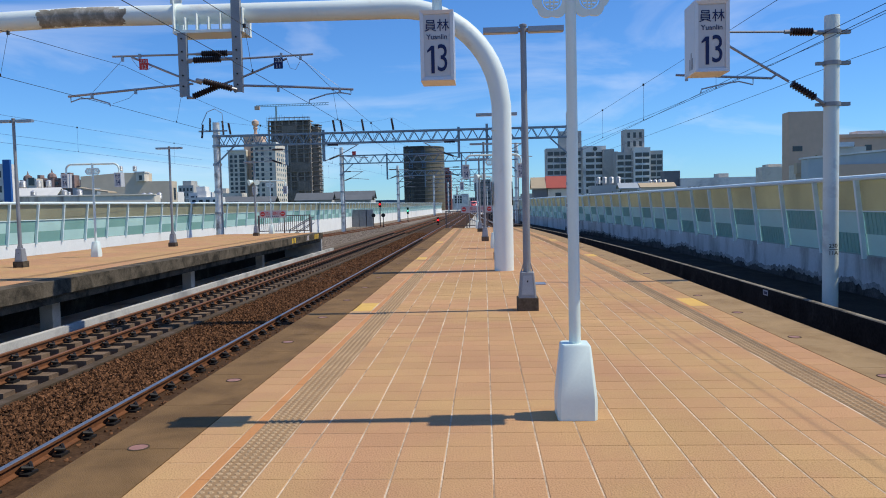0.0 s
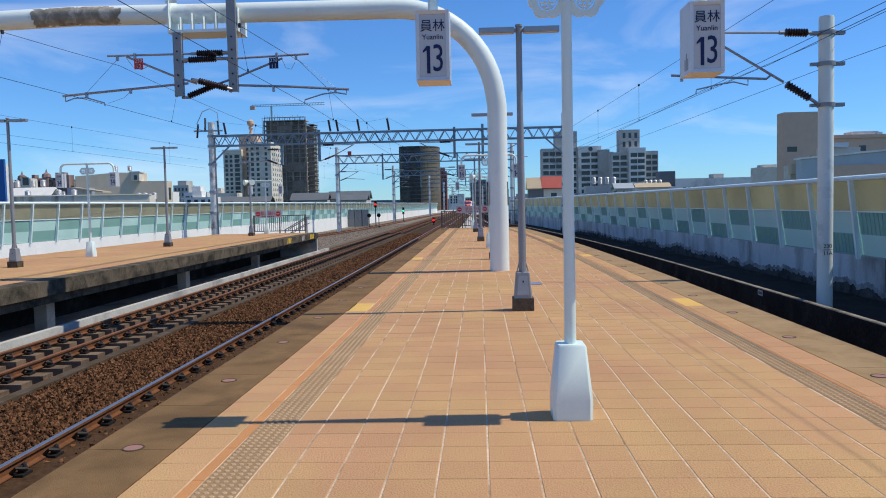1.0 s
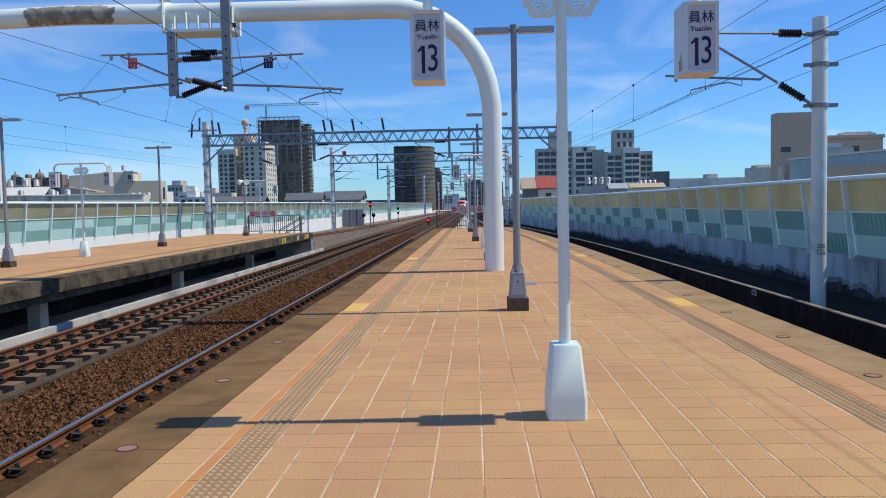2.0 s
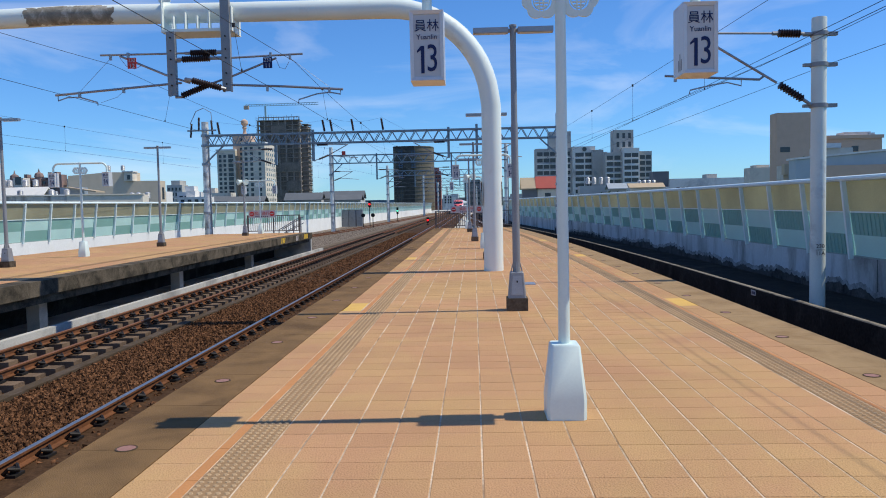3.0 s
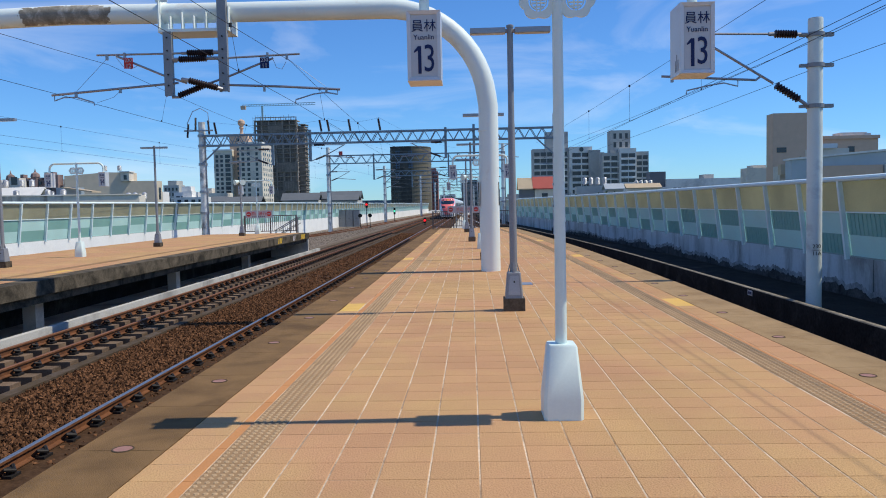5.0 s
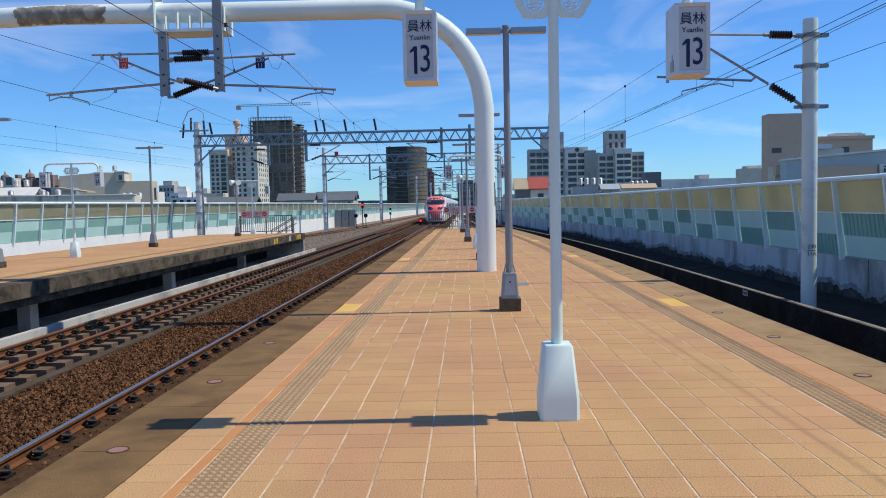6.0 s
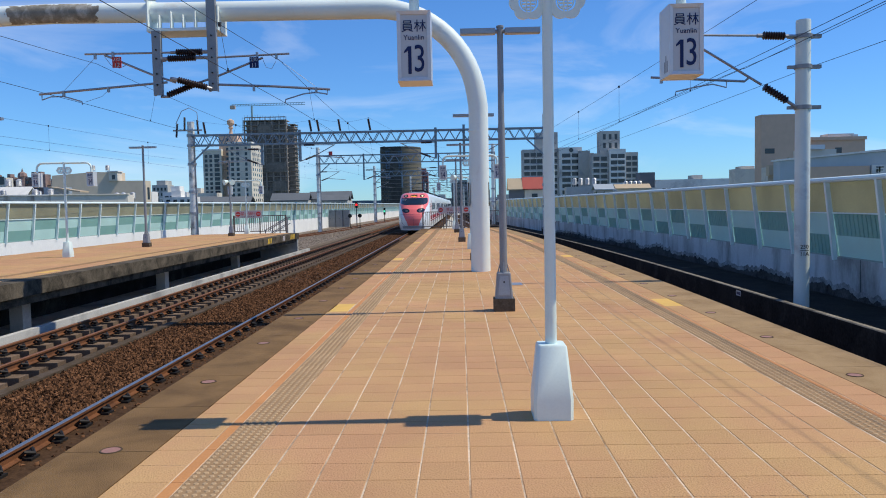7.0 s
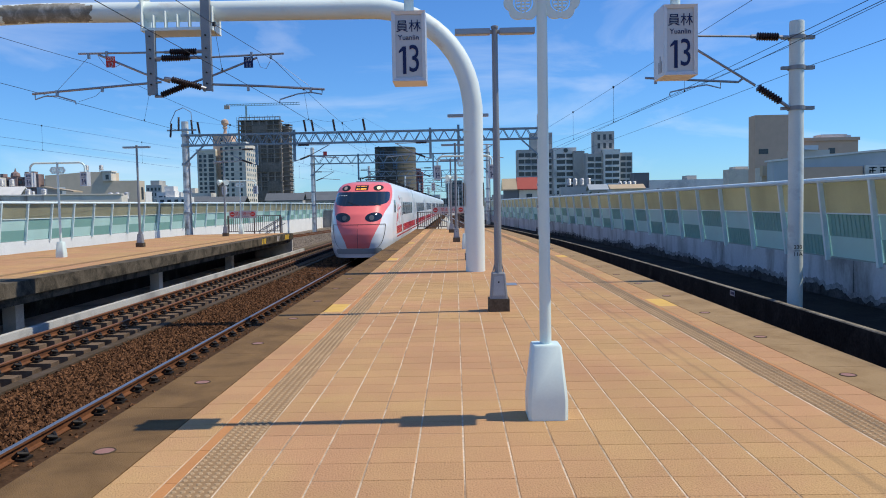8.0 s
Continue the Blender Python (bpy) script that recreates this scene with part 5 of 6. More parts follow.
def water_tank(x, y, z, r=0.6, h=1.3):
    root = thing("water_tank", x, y, z, "stainless steel rooftop water tank on short legs", "water tank", "water tanks")
    bm = bmesh.new()
    pts, rad = [(0, 0, 0.45)], [r * 0.6]
    for i in range(13):
        pts.append((0, 0, 0.5 + h * i / 12))
        rad.append(r * (1.0 if i % 2 else 0.86))
    pts.append((0, 0, 0.5 + h + r * 0.35))
    rad.append(r * 0.2)
    bm_tube(bm, pts, rad, 14)
    part("tank", bm, "steel", root, smooth=True)
    for k in range(4):
        a = math.pi / 4 + k * math.pi / 2
        bm = bmesh.new()
        bm_bar(bm, (r * 0.8 * math.cos(a), r * 0.8 * math.sin(a), 0), (r * 0.8 * math.cos(a), r * 0.8 * math.sin(a), 0.55), 0.06)
        part("leg", bm, "galv", root)


def beige_tower():
    t = house("apartment_tower", "tall cream apartment tower with rows of dark windows", "tower")
    block(t, "wing", -151.5, -140.5, 450, 470, 35.9, "city_beige")
    block(t, "core", -143.0, -132.0, 454, 468, 46.0, "city_tan", label="taller tan stair core")
    bm = bmesh.new()
    bm_box(bm, -135.0, -121.8, 446, 471, GROUND_Z, 39.5)
    part("wing", bm, "city_beige", t)
    block(t, "parapet", -135.6, -121.2, 445.5, 470, 40.4, "city_white", 39.5)
    block(t, "parapet", -152.0, -140.5, 449.5, 470, 36.8, "city_white", 35.9)
    window_grid(t, -151, -145.5, 450, 2, 34, 2, 12, 1.6, 1.7)
    window_grid(t, -145.5, -141, 450, 2, 34, 1, 12, 3.0, 2.1)
    window_grid(t, -140, -136, 454, 10, 44, 1, 12, 1.5, 1.7)
    window_grid(t, -134.5, -128, 446, 2, 38, 2, 12, 1.7, 1.9)
    window_grid(t, -127, -122.5, 446, 2, 38, 1, 12, 1.4, 1.9)
    window_grid(t, 448, 470, -121.8, 2, 38, 5, 12, 1.8, 1.6, "x")
    bm = bmesh.new()
    bm_tube(bm, [(-137.3, 460, z) for z in (46, 46.8, 49.0, 50.2, 51.0, 52.6, 54.4, 55.4)], [2.2, 1.1, 0.8, 1.5, 1.0, 2.2, 2.0, 0.4], 16)
    part("finial", bm, "city_tan", t, "round rooftop finial", smooth=True)


def unfinished_tower():
    t = house("tower_shell", "unfinished dark high-rise wrapped in scaffold netting", "tower")
    rnd = random.Random(21)
    block(t, "core", -150.5, -123.5, 541.5, 552, 62.5, "scaffold")
    block(t, "rear_core", -123.5, -117.5, 546, 556, 59.5, "scaffold")
    for j in range(21):
        z = 63.5 - 3.3 * j
        block(t, "floor_slab", -152.2, -121.8, 539.6, 551, z, "slab_grey", z - 0.5)
        block(t, "floor_slab", -121.8, -116.8, 545, 556, z - 2.6, "slab_grey", z - 3.0)
    for i in range(7):
        x = -151.8 + i * 4.95
        block(t, "column", x - 0.45, x + 0.45, 540.2, 541.2, 63.5, "slab_grey")
    for i, j, w in ((1, 4, 2), (3, 9, 3), (0, 11, 2), (4, 13, 2), (2, 1, 2), (0, 6, 3), (4, 17, 1), (1, 15, 3)):
        x, z = -151.8 + i * 4.95, 63.5 - 3.3 * j
        block(t, "net_sheet", x, x + 4.95 * w, 539.2, 539.35, z, "scaffold", z - 6.6)
    bm = bmesh.new()
    for i in range(18):
        x = -152.4 + 1.82 * i
        bm_bar(bm, (x, 538.6, -8), (x, 538.6, 65.4 + rnd.uniform(0, 2.4)), 0.16)
    for j in range(44):
        bm_bar(bm, (-152.6, 538.6, 65 - 1.65 * j), (-121.4, 538.6, 65 - 1.65 * j), 0.13)
    for j in range(42):
        z, o = 60 - 1.6 * j, rnd.uniform(0.4, 2.0)
        bm_bar(bm, (-117, 545, z), (-116.4 + o, 545, z), 0.5)
    for o in (0.2, 1.0, 1.7):
        bm_bar(bm, (-116.4 + o, 545, -8), (-116.4 + o, 545, 61 - o), 0.2)
    tagged(part("scaffolding", bm, "scaffold", t, "grey-brown pole scaffolding"), kind="stuff")
    bm = bmesh.new()
    for i in range(9):
        bm_bar(bm, (-151.5 + i * 3.6, 541, 63.5), (-151.5 + i * 3.6, 541, 65.6), 0.35)
    bm_bar(bm, (-151.5, 541, 65.6), (-122.5, 541, 65.6), 0.5)
    part("roof_frame", bm, "slab_grey", t)
    c = house("tower_crane", "pale green tower crane above the unfinished high-rise", "crane")
    bm = bmesh.new()
    bm_bar(bm, (-148.5, 550, 63), (-148.5, 550, 75), 1.2)
    part("mast", bm, "crane", c)
    bm = bmesh.new()
    for dz in (0, 1.6):
        bm_bar(bm, (-163, 550, 75 + dz * 0.6), (-110, 550, 75 + dz), 0.35)
    for i in range(26):
        bm_bar(bm, (-163 + 2 * i, 550, 75), (-162 + 2 * i, 550, 76.4), 0.25)
    part("jib", bm, "crane", c)
    block(c, "counterweight", -164, -160.5, 549, 551, 75.4, "city_tan", 72.8)


def round_tower():
    t = house("office_tower", "dark glazed tower, its rounded corner painted gold as if sunlit", "tower")
    ring = [(-62.5, 602.0), (-61.0, 600.4), (-54.0, 599.3), (-48.0, 599.2)]
    ring += [(-48.0 + 16.5 * math.sin(a), 616 - 16.8 * math.cos(a)) for a in [math.pi / 2 * k / 12 for k in range(1, 13)]]
    ring += [(-31.5, 625), (-62.5, 625)]
    bm = bmesh.new()
    bm_loft(bm, [[(x, y, z) for x, y in ring] for z in (GROUND_Z, 47.6)])
    # Faces on the sun side carry the light in their colour.
    for f in bm.faces:
        f.material_index = 1 if f.calc_center_median().x > -46 and abs(f.normal.z) < 0.5 else 0
    part("shell", bm, ["city_dark", "city_dark_sunlit"], t)
    for j in range(16):
        bm = bmesh.new()
        bm_loft(bm, [[(-47 + (x + 47) * 1.012, y - 0.25, z) for x, y in ring] for z in (3.1 * j + 0.1, 3.1 * j + 0.4)])
        part("floor_band", bm, "city_net" if j < 15 else "city_dark", t)
    window_grid(t, -60.5, -48.5, 599.5, -2, 46, 6, 15, 1.2, 1.8)
    # unlit sign characters high on the front, reduced to strokes
    rnd = random.Random(17)
    for cx, cz in ((-56.5, 41.5), (-56.5, 32.5), (-56.5, 24.5), (-46.5, 41.5), (-46.5, 32.5)):
        bm = bmesh.new()
        for k in range(3):
            z = cz - 2 + 1.9 * k
            bm_box(bm, cx - rnd.uniform(1.2, 2.2), cx + rnd.uniform(1.2, 2.2), 597.9, 598.1, z, z + 0.45)
        for k in range(2):
            x = cx - 1.2 + 2.2 * k
            bm_box(bm, x, x + 0.45, 597.88, 598.08, cz - 2.2, cz + rnd.uniform(1.2, 2.4))
        part("sign_strokes", bm, "sign_blue", t, "dull blue sign strokes")


def tower_row():
    t = house("brick_tower", "narrow red-brown brick apartment block", "building")
    block(t, "shell", -34.6, -27.5, 650, 665, 29.7, "city_brick")
    block(t, "roof_hut", -33, -29, 652, 660, 32.5, "city_brick", 29.7)
    window_grid(t, -34.4, -27.7, 650, 0, 29, 3, 9, 1.2, 1.5)
    t = house("dark_block", "dark blue-grey distant office block", "building")
    block(t, "shell", -5.8, 4.5, 500, 520, 17.2, "city_net")
    window_grid(t, -5.5, 4.3, 500, 0, 17, 5, 5, 1.3, 1.5)
    t = house("small_tower", "distant dark grey high-rise with notched roof", "building")
    block(t, "shell", -162.2, -154, 400, 415, 14.8, "city_grey")
    block(t, "top", -160.5, -155.8, 402, 412, 17.2, "city_grey", 14.8)
    window_grid(t, -162, -154.2, 400, 0, 14, 4, 5, 1.0, 1.6)


def east_flats():
    t = house("apartment_block", "grey apartment block with balconies and a roof stair tower", "building")
    block(t, "wing", 32.4, 51.0, 400, 420, 29.2, "city_grey")
    block(t, "stair_tower", 39.7, 51.0, 402, 412, 38.0, "city_grey", 29.2)
    block(t, "wing", 51.0, 62.5, 396, 420, 29.6, "city_white")
    block(t, "wing", 62.5, 70.0, 404, 420, 27.0, "city_grey")
    window_grid(t, 33, 43, 400, 2, 28, 3, 8, 2.8, 2.0)
    window_grid(t, 44, 50.5, 400, 2, 28, 2, 8, 2.6, 2.0)
    window_grid(t, 52, 62, 396, 2, 27, 2, 8, 4.3, 2.0)
    window_grid(t, 46.5, 50, 402, 30, 37, 1, 2, 1.8, 2.2)
    ledges(t, 33, 50.5, 400, 1.4, 27.4, 8, "city_white", 0.5, 0.5)
    ledges(t, 51.5, 62.2, 396, 1.4, 26.4, 8, "city_white", 0.5, 0.6)
    bm = bmesh.new()
    bm_tube(bm, [(57, 395.9, 28.2), (57, 395.7, 28.2)], 1.1, 18)
    part("roundel", bm, "city_glass", t)
    t = house("apartment_block", "grey apartment block with balconies beside its twin", "building")
    block(t, "wing", 64.8, 73.0, 380, 400, 25.2, "city_grey")
    block(t, "wing", 73.0, 80.8, 377, 400, 27.0, "city_white")
    block(t, "wing", 80.8, 87.2, 379, 400, 25.4, "city_grey")
    block(t, "stair_tower", 69.2, 79.0, 382, 392, 36.2, "city_grey", 25.2)
    block(t, "rear_wing", 60.5, 66, 392, 410, 27.5, "city_grey")
    window_grid(t, 65.2, 72.6, 380, 1, 24, 2, 8, 2.9, 2.0)
    window_grid(t, 73.4, 80.4, 377, 1, 25, 2, 8, 3.2, 2.0)
    window_grid(t, 81.2, 87, 379, 1, 24, 2, 8, 2.4, 1.9)
    window_grid(t, 70, 78.5, 382, 27, 35.5, 3, 2, 1.3, 2.6)
    ledges(t, 65, 72.8, 380, 0.4, 23.4, 8, "city_white", 0.5, 0.5)
    ledges(t, 73.2, 80.6, 377, 0.4, 24.4, 8, "city_white", 0.5, 0.6)


def shed(name, label, x0, x1, y0, y1, eave, ridge, wall, roof, group="town buildings"):
    """Low building with a pitched sheet roof, ridge across the view."""
    t = house(name, label, "building", group)
    y1 = min(y1, y0 * 1.022)
    block(t, "shell", x0, x1, y0, y1, eave, wall)
    bm = bmesh.new()
    ym = (y0 + y1) / 2
    bm_loft(bm, [[(x, y0 - 0.5, eave - 0.1), (x, ym, ridge), (x, y1 + 0.5, eave - 0.1), (x, y1 + 0.5, eave + 0.1), (x, ym, ridge + 0.2), (x, y0 - 0.5, eave + 0.1)] for x in (x0 - 0.4, x1 + 0.4)])
    part("roof", bm, roof, t)
    return t


def low_town():
    shed("tin_house", "house with a tan sheet-metal roof beyond the wall", 10.2, 13.2, 160, 168, 4.4, 6.6, "roof_slate", "roof_tan")
    t = shed("tin_house", "house with a red sheet-metal roof beyond the wall", 13.3, 17.6, 160, 168, 4.4, 6.8, "city_beige", "roof_red")
    window_grid(t, 14, 16.8, 160, 2.3, 3.8, 1, 1, 1.2, 0.9)
    # east side
    t = house("beige_block", "large blank beige building with few small windows", "building")
    block(t, "tower", 54.3, 62.6, 140, 160, 16.6, "city_tan", bevel=0.3)
    block(t, "wing", 62.6, 73.8, 142, 165, 12.4, "city_tan")
    block(t, "parapet", 62.6, 74.0, 141.7, 142.0, 12.5, "city_tan", 11.9)
    block(t, "roof_edge", 67.3, 72, 142.4, 150, 13.1, "city_white", 12.4)
    block(t, "roof_tank", 71.6, 72.6, 142.2, 143.4, 12.9, "steel", 12.4)
    window_grid(t, 54.6, 57.0, 140, 9.4, 10.7, 1, 1, 1.7, 0.9)
    window_grid(t, 64.5, 70.5, 142, 9.4, 10.7, 2, 1, 1.2, 1.0)
    window_grid(t, 55.9, 57.7, 140, 3.6, 5.6, 1, 1, 0.8, 1.3)
    t = house("rooftop_hut", "cream rooftop extension with pipes and an awning", "building")
    block(t, "shell", 47.6, 52.5, 120, 130, 6.4, "city_beige")
    block(t, "top", 53, 58.5, 121, 130, 9.0, "city_beige")
    block(t, "awning", 47.3, 50.8, 118.8, 120, 6.6, "roof_tan", 5.0)
    window_grid(t, 48, 50.5, 120, 2.6, 4.5, 2, 1, 0.9, 1.3)
    block(t, "boiler", 54.0, 56.5, 120.5, 121.5, 9.7, "steel", 9.0, bevel=0.2)
    t = house("sheet_hall", "long hall with grey-blue corrugated sheet walls and a low gable", "building")
    bm = bmesh.new()
    bm_loft(bm, [[(44.5, y, -8), (80, y, -8), (80, y, 7.2), (62, y, 8.0), (44.5, y, 6.7)] for y in (108, 110.3)])
    part("shell", bm, "sheet", t)
    bm = bmesh.new()
    bm_loft(bm, [[(44.2, y, 6.7), (62, y, 8.02), (80.3, y, 7.2), (80.3, y, 7.45), (62, y, 8.3), (44.2, y, 6.95)] for y in (107.7, 110.5)])
    part("roof", bm, "city_white", t, "pale sheet roof edge")
    block(t, "lower_wall", 47.0, 56.6, 107.6, 107.9, 5.8, "city_tan")
    block(t, "sign_board", 56.8, 62.0, 107.3, 107.6, 5.9, "city_white", 4.5)
    for k in range(3):
        bm = bmesh.new()
        x = 57.3 + 1.5 * k
        for dx, dz, w, h in ((0, 0.75, 1.0, 0.13), (0.42, 0.1, 0.13, 0.8), (0.1, 0.35, 0.8, 0.11), (0.05, 0.05, 0.12, 0.5)):
            bm_box(bm, x + dx, x + dx + w, 107.2, 107.29, 4.75 + dz, 4.75 + dz + h)
        part("sign_strokes", bm, "black", t)
    t = house("long_block", "long low white building with a band of small windows", "building")
    block(t, "shell", 50.5, 79, 200, 215, 6.9, "city_white")
    window_grid(t, 52, 70, 200, 3.2, 5.4, 14, 1, 0.8, 0.7)
    block(t, "hut", 61, 63.5, 203, 208, 8.0, "city_grey", 6.9)
    block(t, "hut", 72, 76, 202, 208, 8.6, "sheet", 6.9)
    t = house("cream_block", "small cream building beside the beige block", "building")
    block(t, "shell", 63.8, 69.6, 180, 190, 8.5, "city_beige")
    block(t, "roof_hut", 66, 69, 182, 188, 9.2, "city_beige", 8.5)
    t = house("water_store", "black rooftop box on a pale low building", "building")
    block(t, "shell", 36, 50.6, 200, 215, 4.9, "city_white")
    block(t, "box", 46.6, 50.6, 201, 206, 8.9, "roof_slate", 4.9)
    block(t, "box", 28, 37, 203, 212, 5.6, "city_grey", -8)
    for k in range(4):
        water_tank(43.0 + 1.35 * k * 0.9, 200.8, 4.9, 0.55, 1.2)
    for x in (30.2, 31.8, 33.6, 35.4):
        water_tank(x, 204, 5.6, 0.6, 1.6)
    t = shed("tin_house", "low building with a cream sheet roof", 38.5, 46.5, 190, 198, 4.6, 5.6, "city_white", "roof_tan")
    t = shed("tin_house", "low building with a pale blue gabled roof", 32.5, 36.5, 185, 192, 4.4, 5.6, "city_grey", "sheet")
    # west side
    t = house("flat_block", "large plain dun flat-roofed building with a raised half", "building")
    block(t, "shell", -78.2, -62.4, 150, 175, 7.5, "city_dun", turn=0.3, pivot=-62.4)
    bm = bmesh.new()
    bm_loft(bm, [[(x, 150 + y + 0.3 * (x + 62.4), z) for x, z in ((-78.2, 7.4), (-66.8, 7.4), (-66.8, 9.15), (-71, 9.25), (-78.2, 8.6))] for y in (0.02, 3)])
    part("upper_storey", bm, "city_dun", t, "raised part with a sloping parapet")
    block(t, "stair_hut", -68.4, -66.7, 147.9, 150, 9.2, "city_beige", 7.5, "small cream stair hut with a doorway")
    block(t, "hut_roof", -68.6, -66.5, 147.7, 150.2, 9.4, "city_white", 9.2)
    window_grid(t, -68.0, -66.9, 147.9, 7.6, 8.8, 1, 1, 0.6, 0.9)
    window_grid(t, 151, 153, -62.4, 3.5, 6.5, 1, 1, 1.0, 2.4, "x")
    for x, y, z in ((-71.72, 148.6, 9.18), (-69.14, 149.2, 9.18)):
        water_tank(x, y, z, 0.42, 0.85)
    t = house("tank_house", "flat-roofed house carrying a row of steel water tanks", "building")
    block(t, "shell", -75, -65.2, 112.8, 115, 5.15, "city_beige")
    for x in (-73.57, -70.81, -70.16, -67.74, -66.16):
        water_tank(x, 113.6, 5.15, 0.42, 0.9)
    t = house("tank_house", "low house behind a streaked parapet with steel water tanks", "building")
    block(t, "shell", -69, -57, 106.4, 108.6, 3.4, "city_grey")
    for x in (-67.99, -64.78, -60.17, -57.94):
        water_tank(x, 107.2, 3.4, 0.42, 0.9)
    t = house("tank_house", "small flat-roofed house with three steel water tanks", "building")
    block(t, "shell", -55, -51, 119, 121, 3.0, "city_beige")
    for x in (-54.29, -53.25, -51.77):
        water_tank(x, 120, 3.0, 0.42, 0.9)
    t = house("streaked_wall_block", "low building with a rust-streaked roof parapet", "building")
    block(t, "shell", -85, -55.09, 104, 106, 3.96, "streaked", turn=0.5, pivot=-62)
    block(t, "coping", -85, -55.09, 103.8, 104.4, 4.11, "city_white", 3.96, turn=0.5, pivot=-62)
    t = house("parapet_block", "low pale building with a long plain cream parapet", "building")
    block(t, "shell", -54.82, -46.29, 103.5, 105.5, 3.85, "city_beige", turn=0.5, pivot=-50.5)
    block(t, "coping", -54.92, -46.19, 103.3, 104.0, 4.00, "city_beige", 3.85, turn=0.5, pivot=-50.5)
    t = shed("tin_house", "low workshop with a white sheet roof", -86, -63.23, 110, 114, 4.0, 5.24, "city_white", "city_white")
    t = house("sheet_house", "small house with blue-grey sheet walls and a cream lean-to roof", "building")
    block(t, "shell", -64.89, -61.74, 118, 121, 5.49, "sheet")
    bm = bmesh.new()
    bm_loft(bm, [[(-63.43, y, 5.37), (-58.47, y, 4.59), (-58.47, y, 4.79), (-63.43, y, 5.57)] for y in (116.6, 119.5)])
    part("roof", bm, "roof_tan", t, "cream sloping sheet roof")
    t = house("cream_block", "small cream rooftop house among water tanks", "building")
    block(t, "shell", -76.62, -74.93, 125, 127, 7.48, "city_beige")
    window_grid(t, -76.62, -74.93, 125, 6, 8, 1, 1, 1.0, 1.3)
    t = house("old_block", "cluttered old red-brown houses with roof turrets", "building")
    rnd = random.Random(31)
    for k in range(9):
        x = -134 + 1.75 * k
        z = 11.2 + rnd.uniform(-0.6, 1.6)
        block(t, "gable", x, x + rnd.uniform(1.6, 2.4), 215 + rnd.uniform(0, 0.8), 218, z, "city_old")
        block(t, "roof_hut", x + 0.3, x + 1.2, 214.9, 217, z + rnd.uniform(0.3, 0.9), "city_old", z)
    for x, z in ((-131.6, 12.4), (-124.4, 12.8)):
        bm = bmesh.new()
        bm_tube(bm, [(x, 215.5, 8), (x, 215.5, z - 1.0), (x, 215.5, z - 0.9), (x, 215.5, z), (x, 215.5, z + 0.5), (x, 215.5, z + 1.5)], [1.2, 1.2, 1.35, 1.1, 0.3, 0.05], 8)
        part("turret", bm, "city_old", t, "red-brown roof turret")
    for k in range(9):
        x = -116.5 + 1.5 * k
        block(t, "rear_house", x, x + 1.4, 216, 218, 9.2 + rnd.uniform(0, 2.2) - 0.12 * k, rnd.choice(("city_grey", "city_net", "city_old")))
    window_grid(t, -137, -119, 214.9, 7.5, 11, 12, 2, 0.7, 0.9)
    t = house("blue_block", "white building with a deep blue corner panel", "building")
    block(t, "shell", -70, -64.2, 100, 112, 8.4, "city_white")
    block(t, "panel", -64.2, -63.2, 99.5, 99.9, 8.9, "city_blue", 3)
    window_grid(t, -70, -64.5, 100, 2, 8, 2, 3, 2.2, 0.9)
    for x0, x1, y, z, m in ((-112, -100, 240, 6.6, "city_grey"), (-98, -90, 250, 7.4, "city_white"), (-150, -138, 260, 8.8, "city_tan"), (-170, -152, 280, 9.0, "city_grey"), (-108, -96, 300, 8.0, "city_beige"), (-94, -84, 240, 5.6, "city_white"), (-132, -122, 300, 9.0, "city_white")):
        t = house("town_house", "plain distant flat-roofed town house", "building")
        block(t, "shell", x0, x1, y, y + 12, z, m)
        block(t, "roof_hut", x0 + 2, x0 + 5, y + 2, y + 6, z + 2.0, m, z)
        window_grid(t, x0 + 0.5, x1 - 0.5, y, 1.5, z - 0.4, 4, 2, 1.2, 1.1)
    rnd = random.Random(11)
    for k in range(9):
        x, y = -150 + 7.5 * k + rnd.uniform(-2, 2), rnd.uniform(190, 215)
        z = rnd.uniform(4.5, 8.0)
        t = house("roof_house", "small town house with rooftop huts and pipes", "building")
        block(t, "shell", x, x + rnd.uniform(5, 8), y, y + 6, z, rnd.choice(("city_beige", "city_white", "city_grey", "city_tan")))
        block(t, "roof_hut", x + 1, x + 3, y + 0.5, y + 3, z + rnd.uniform(1.2, 2.4), "city_beige", z)
        window_grid(t, x + 0.4, x + 4.6, y, 2.5, z - 0.5, 3, 2, 0.9, 0.9)
        water_tank(x + 4.2, y + 1.5, z, 0.45, 1.0)
    # middle distance
    for x0, x1, y, e, r in ((-62, -50, 250, 3.9, 6.2), (-50.5, -37, 255, 4.2, 6.6), (-46, -36.5, 246, 3.6, 5.2), (-84, -72, 260, 3.8, 5.6), (-100, -88, 270, 4.2, 6.0)):
        t = shed("grey_house", "grey house with a dark pitched roof beyond the wall", x0, x1, y, y + 12, e, r, "city_grey", "roof_slate")
        window_grid(t, x0 + 0.5, x1 - 0.5, y, 1.6, 3.6, 5, 1, 1.2, 0.9)
    rnd = random.Random(5)
    for k in range(16):
        x, y = -22 + k * 3.4 + rnd.uniform(-1, 1), rnd.uniform(560, 900)
        z = rnd.uniform(7, 15)
        t = house("far_house", "hazy distant town block near the horizon", "building", "far houses")
        block(t, "shell", x * y / 300, x * y / 300 + rnd.uniform(7, 14), y, y + 15, z, rnd.choice(("city_grey", "city_white", "city_net")))
        window_grid(t, x * y / 300 + 1, x * y / 300 + 7, y, 2, z - 1, 3, 3, 1.4, 1.6)
    bm = bmesh.new()
    ring = []
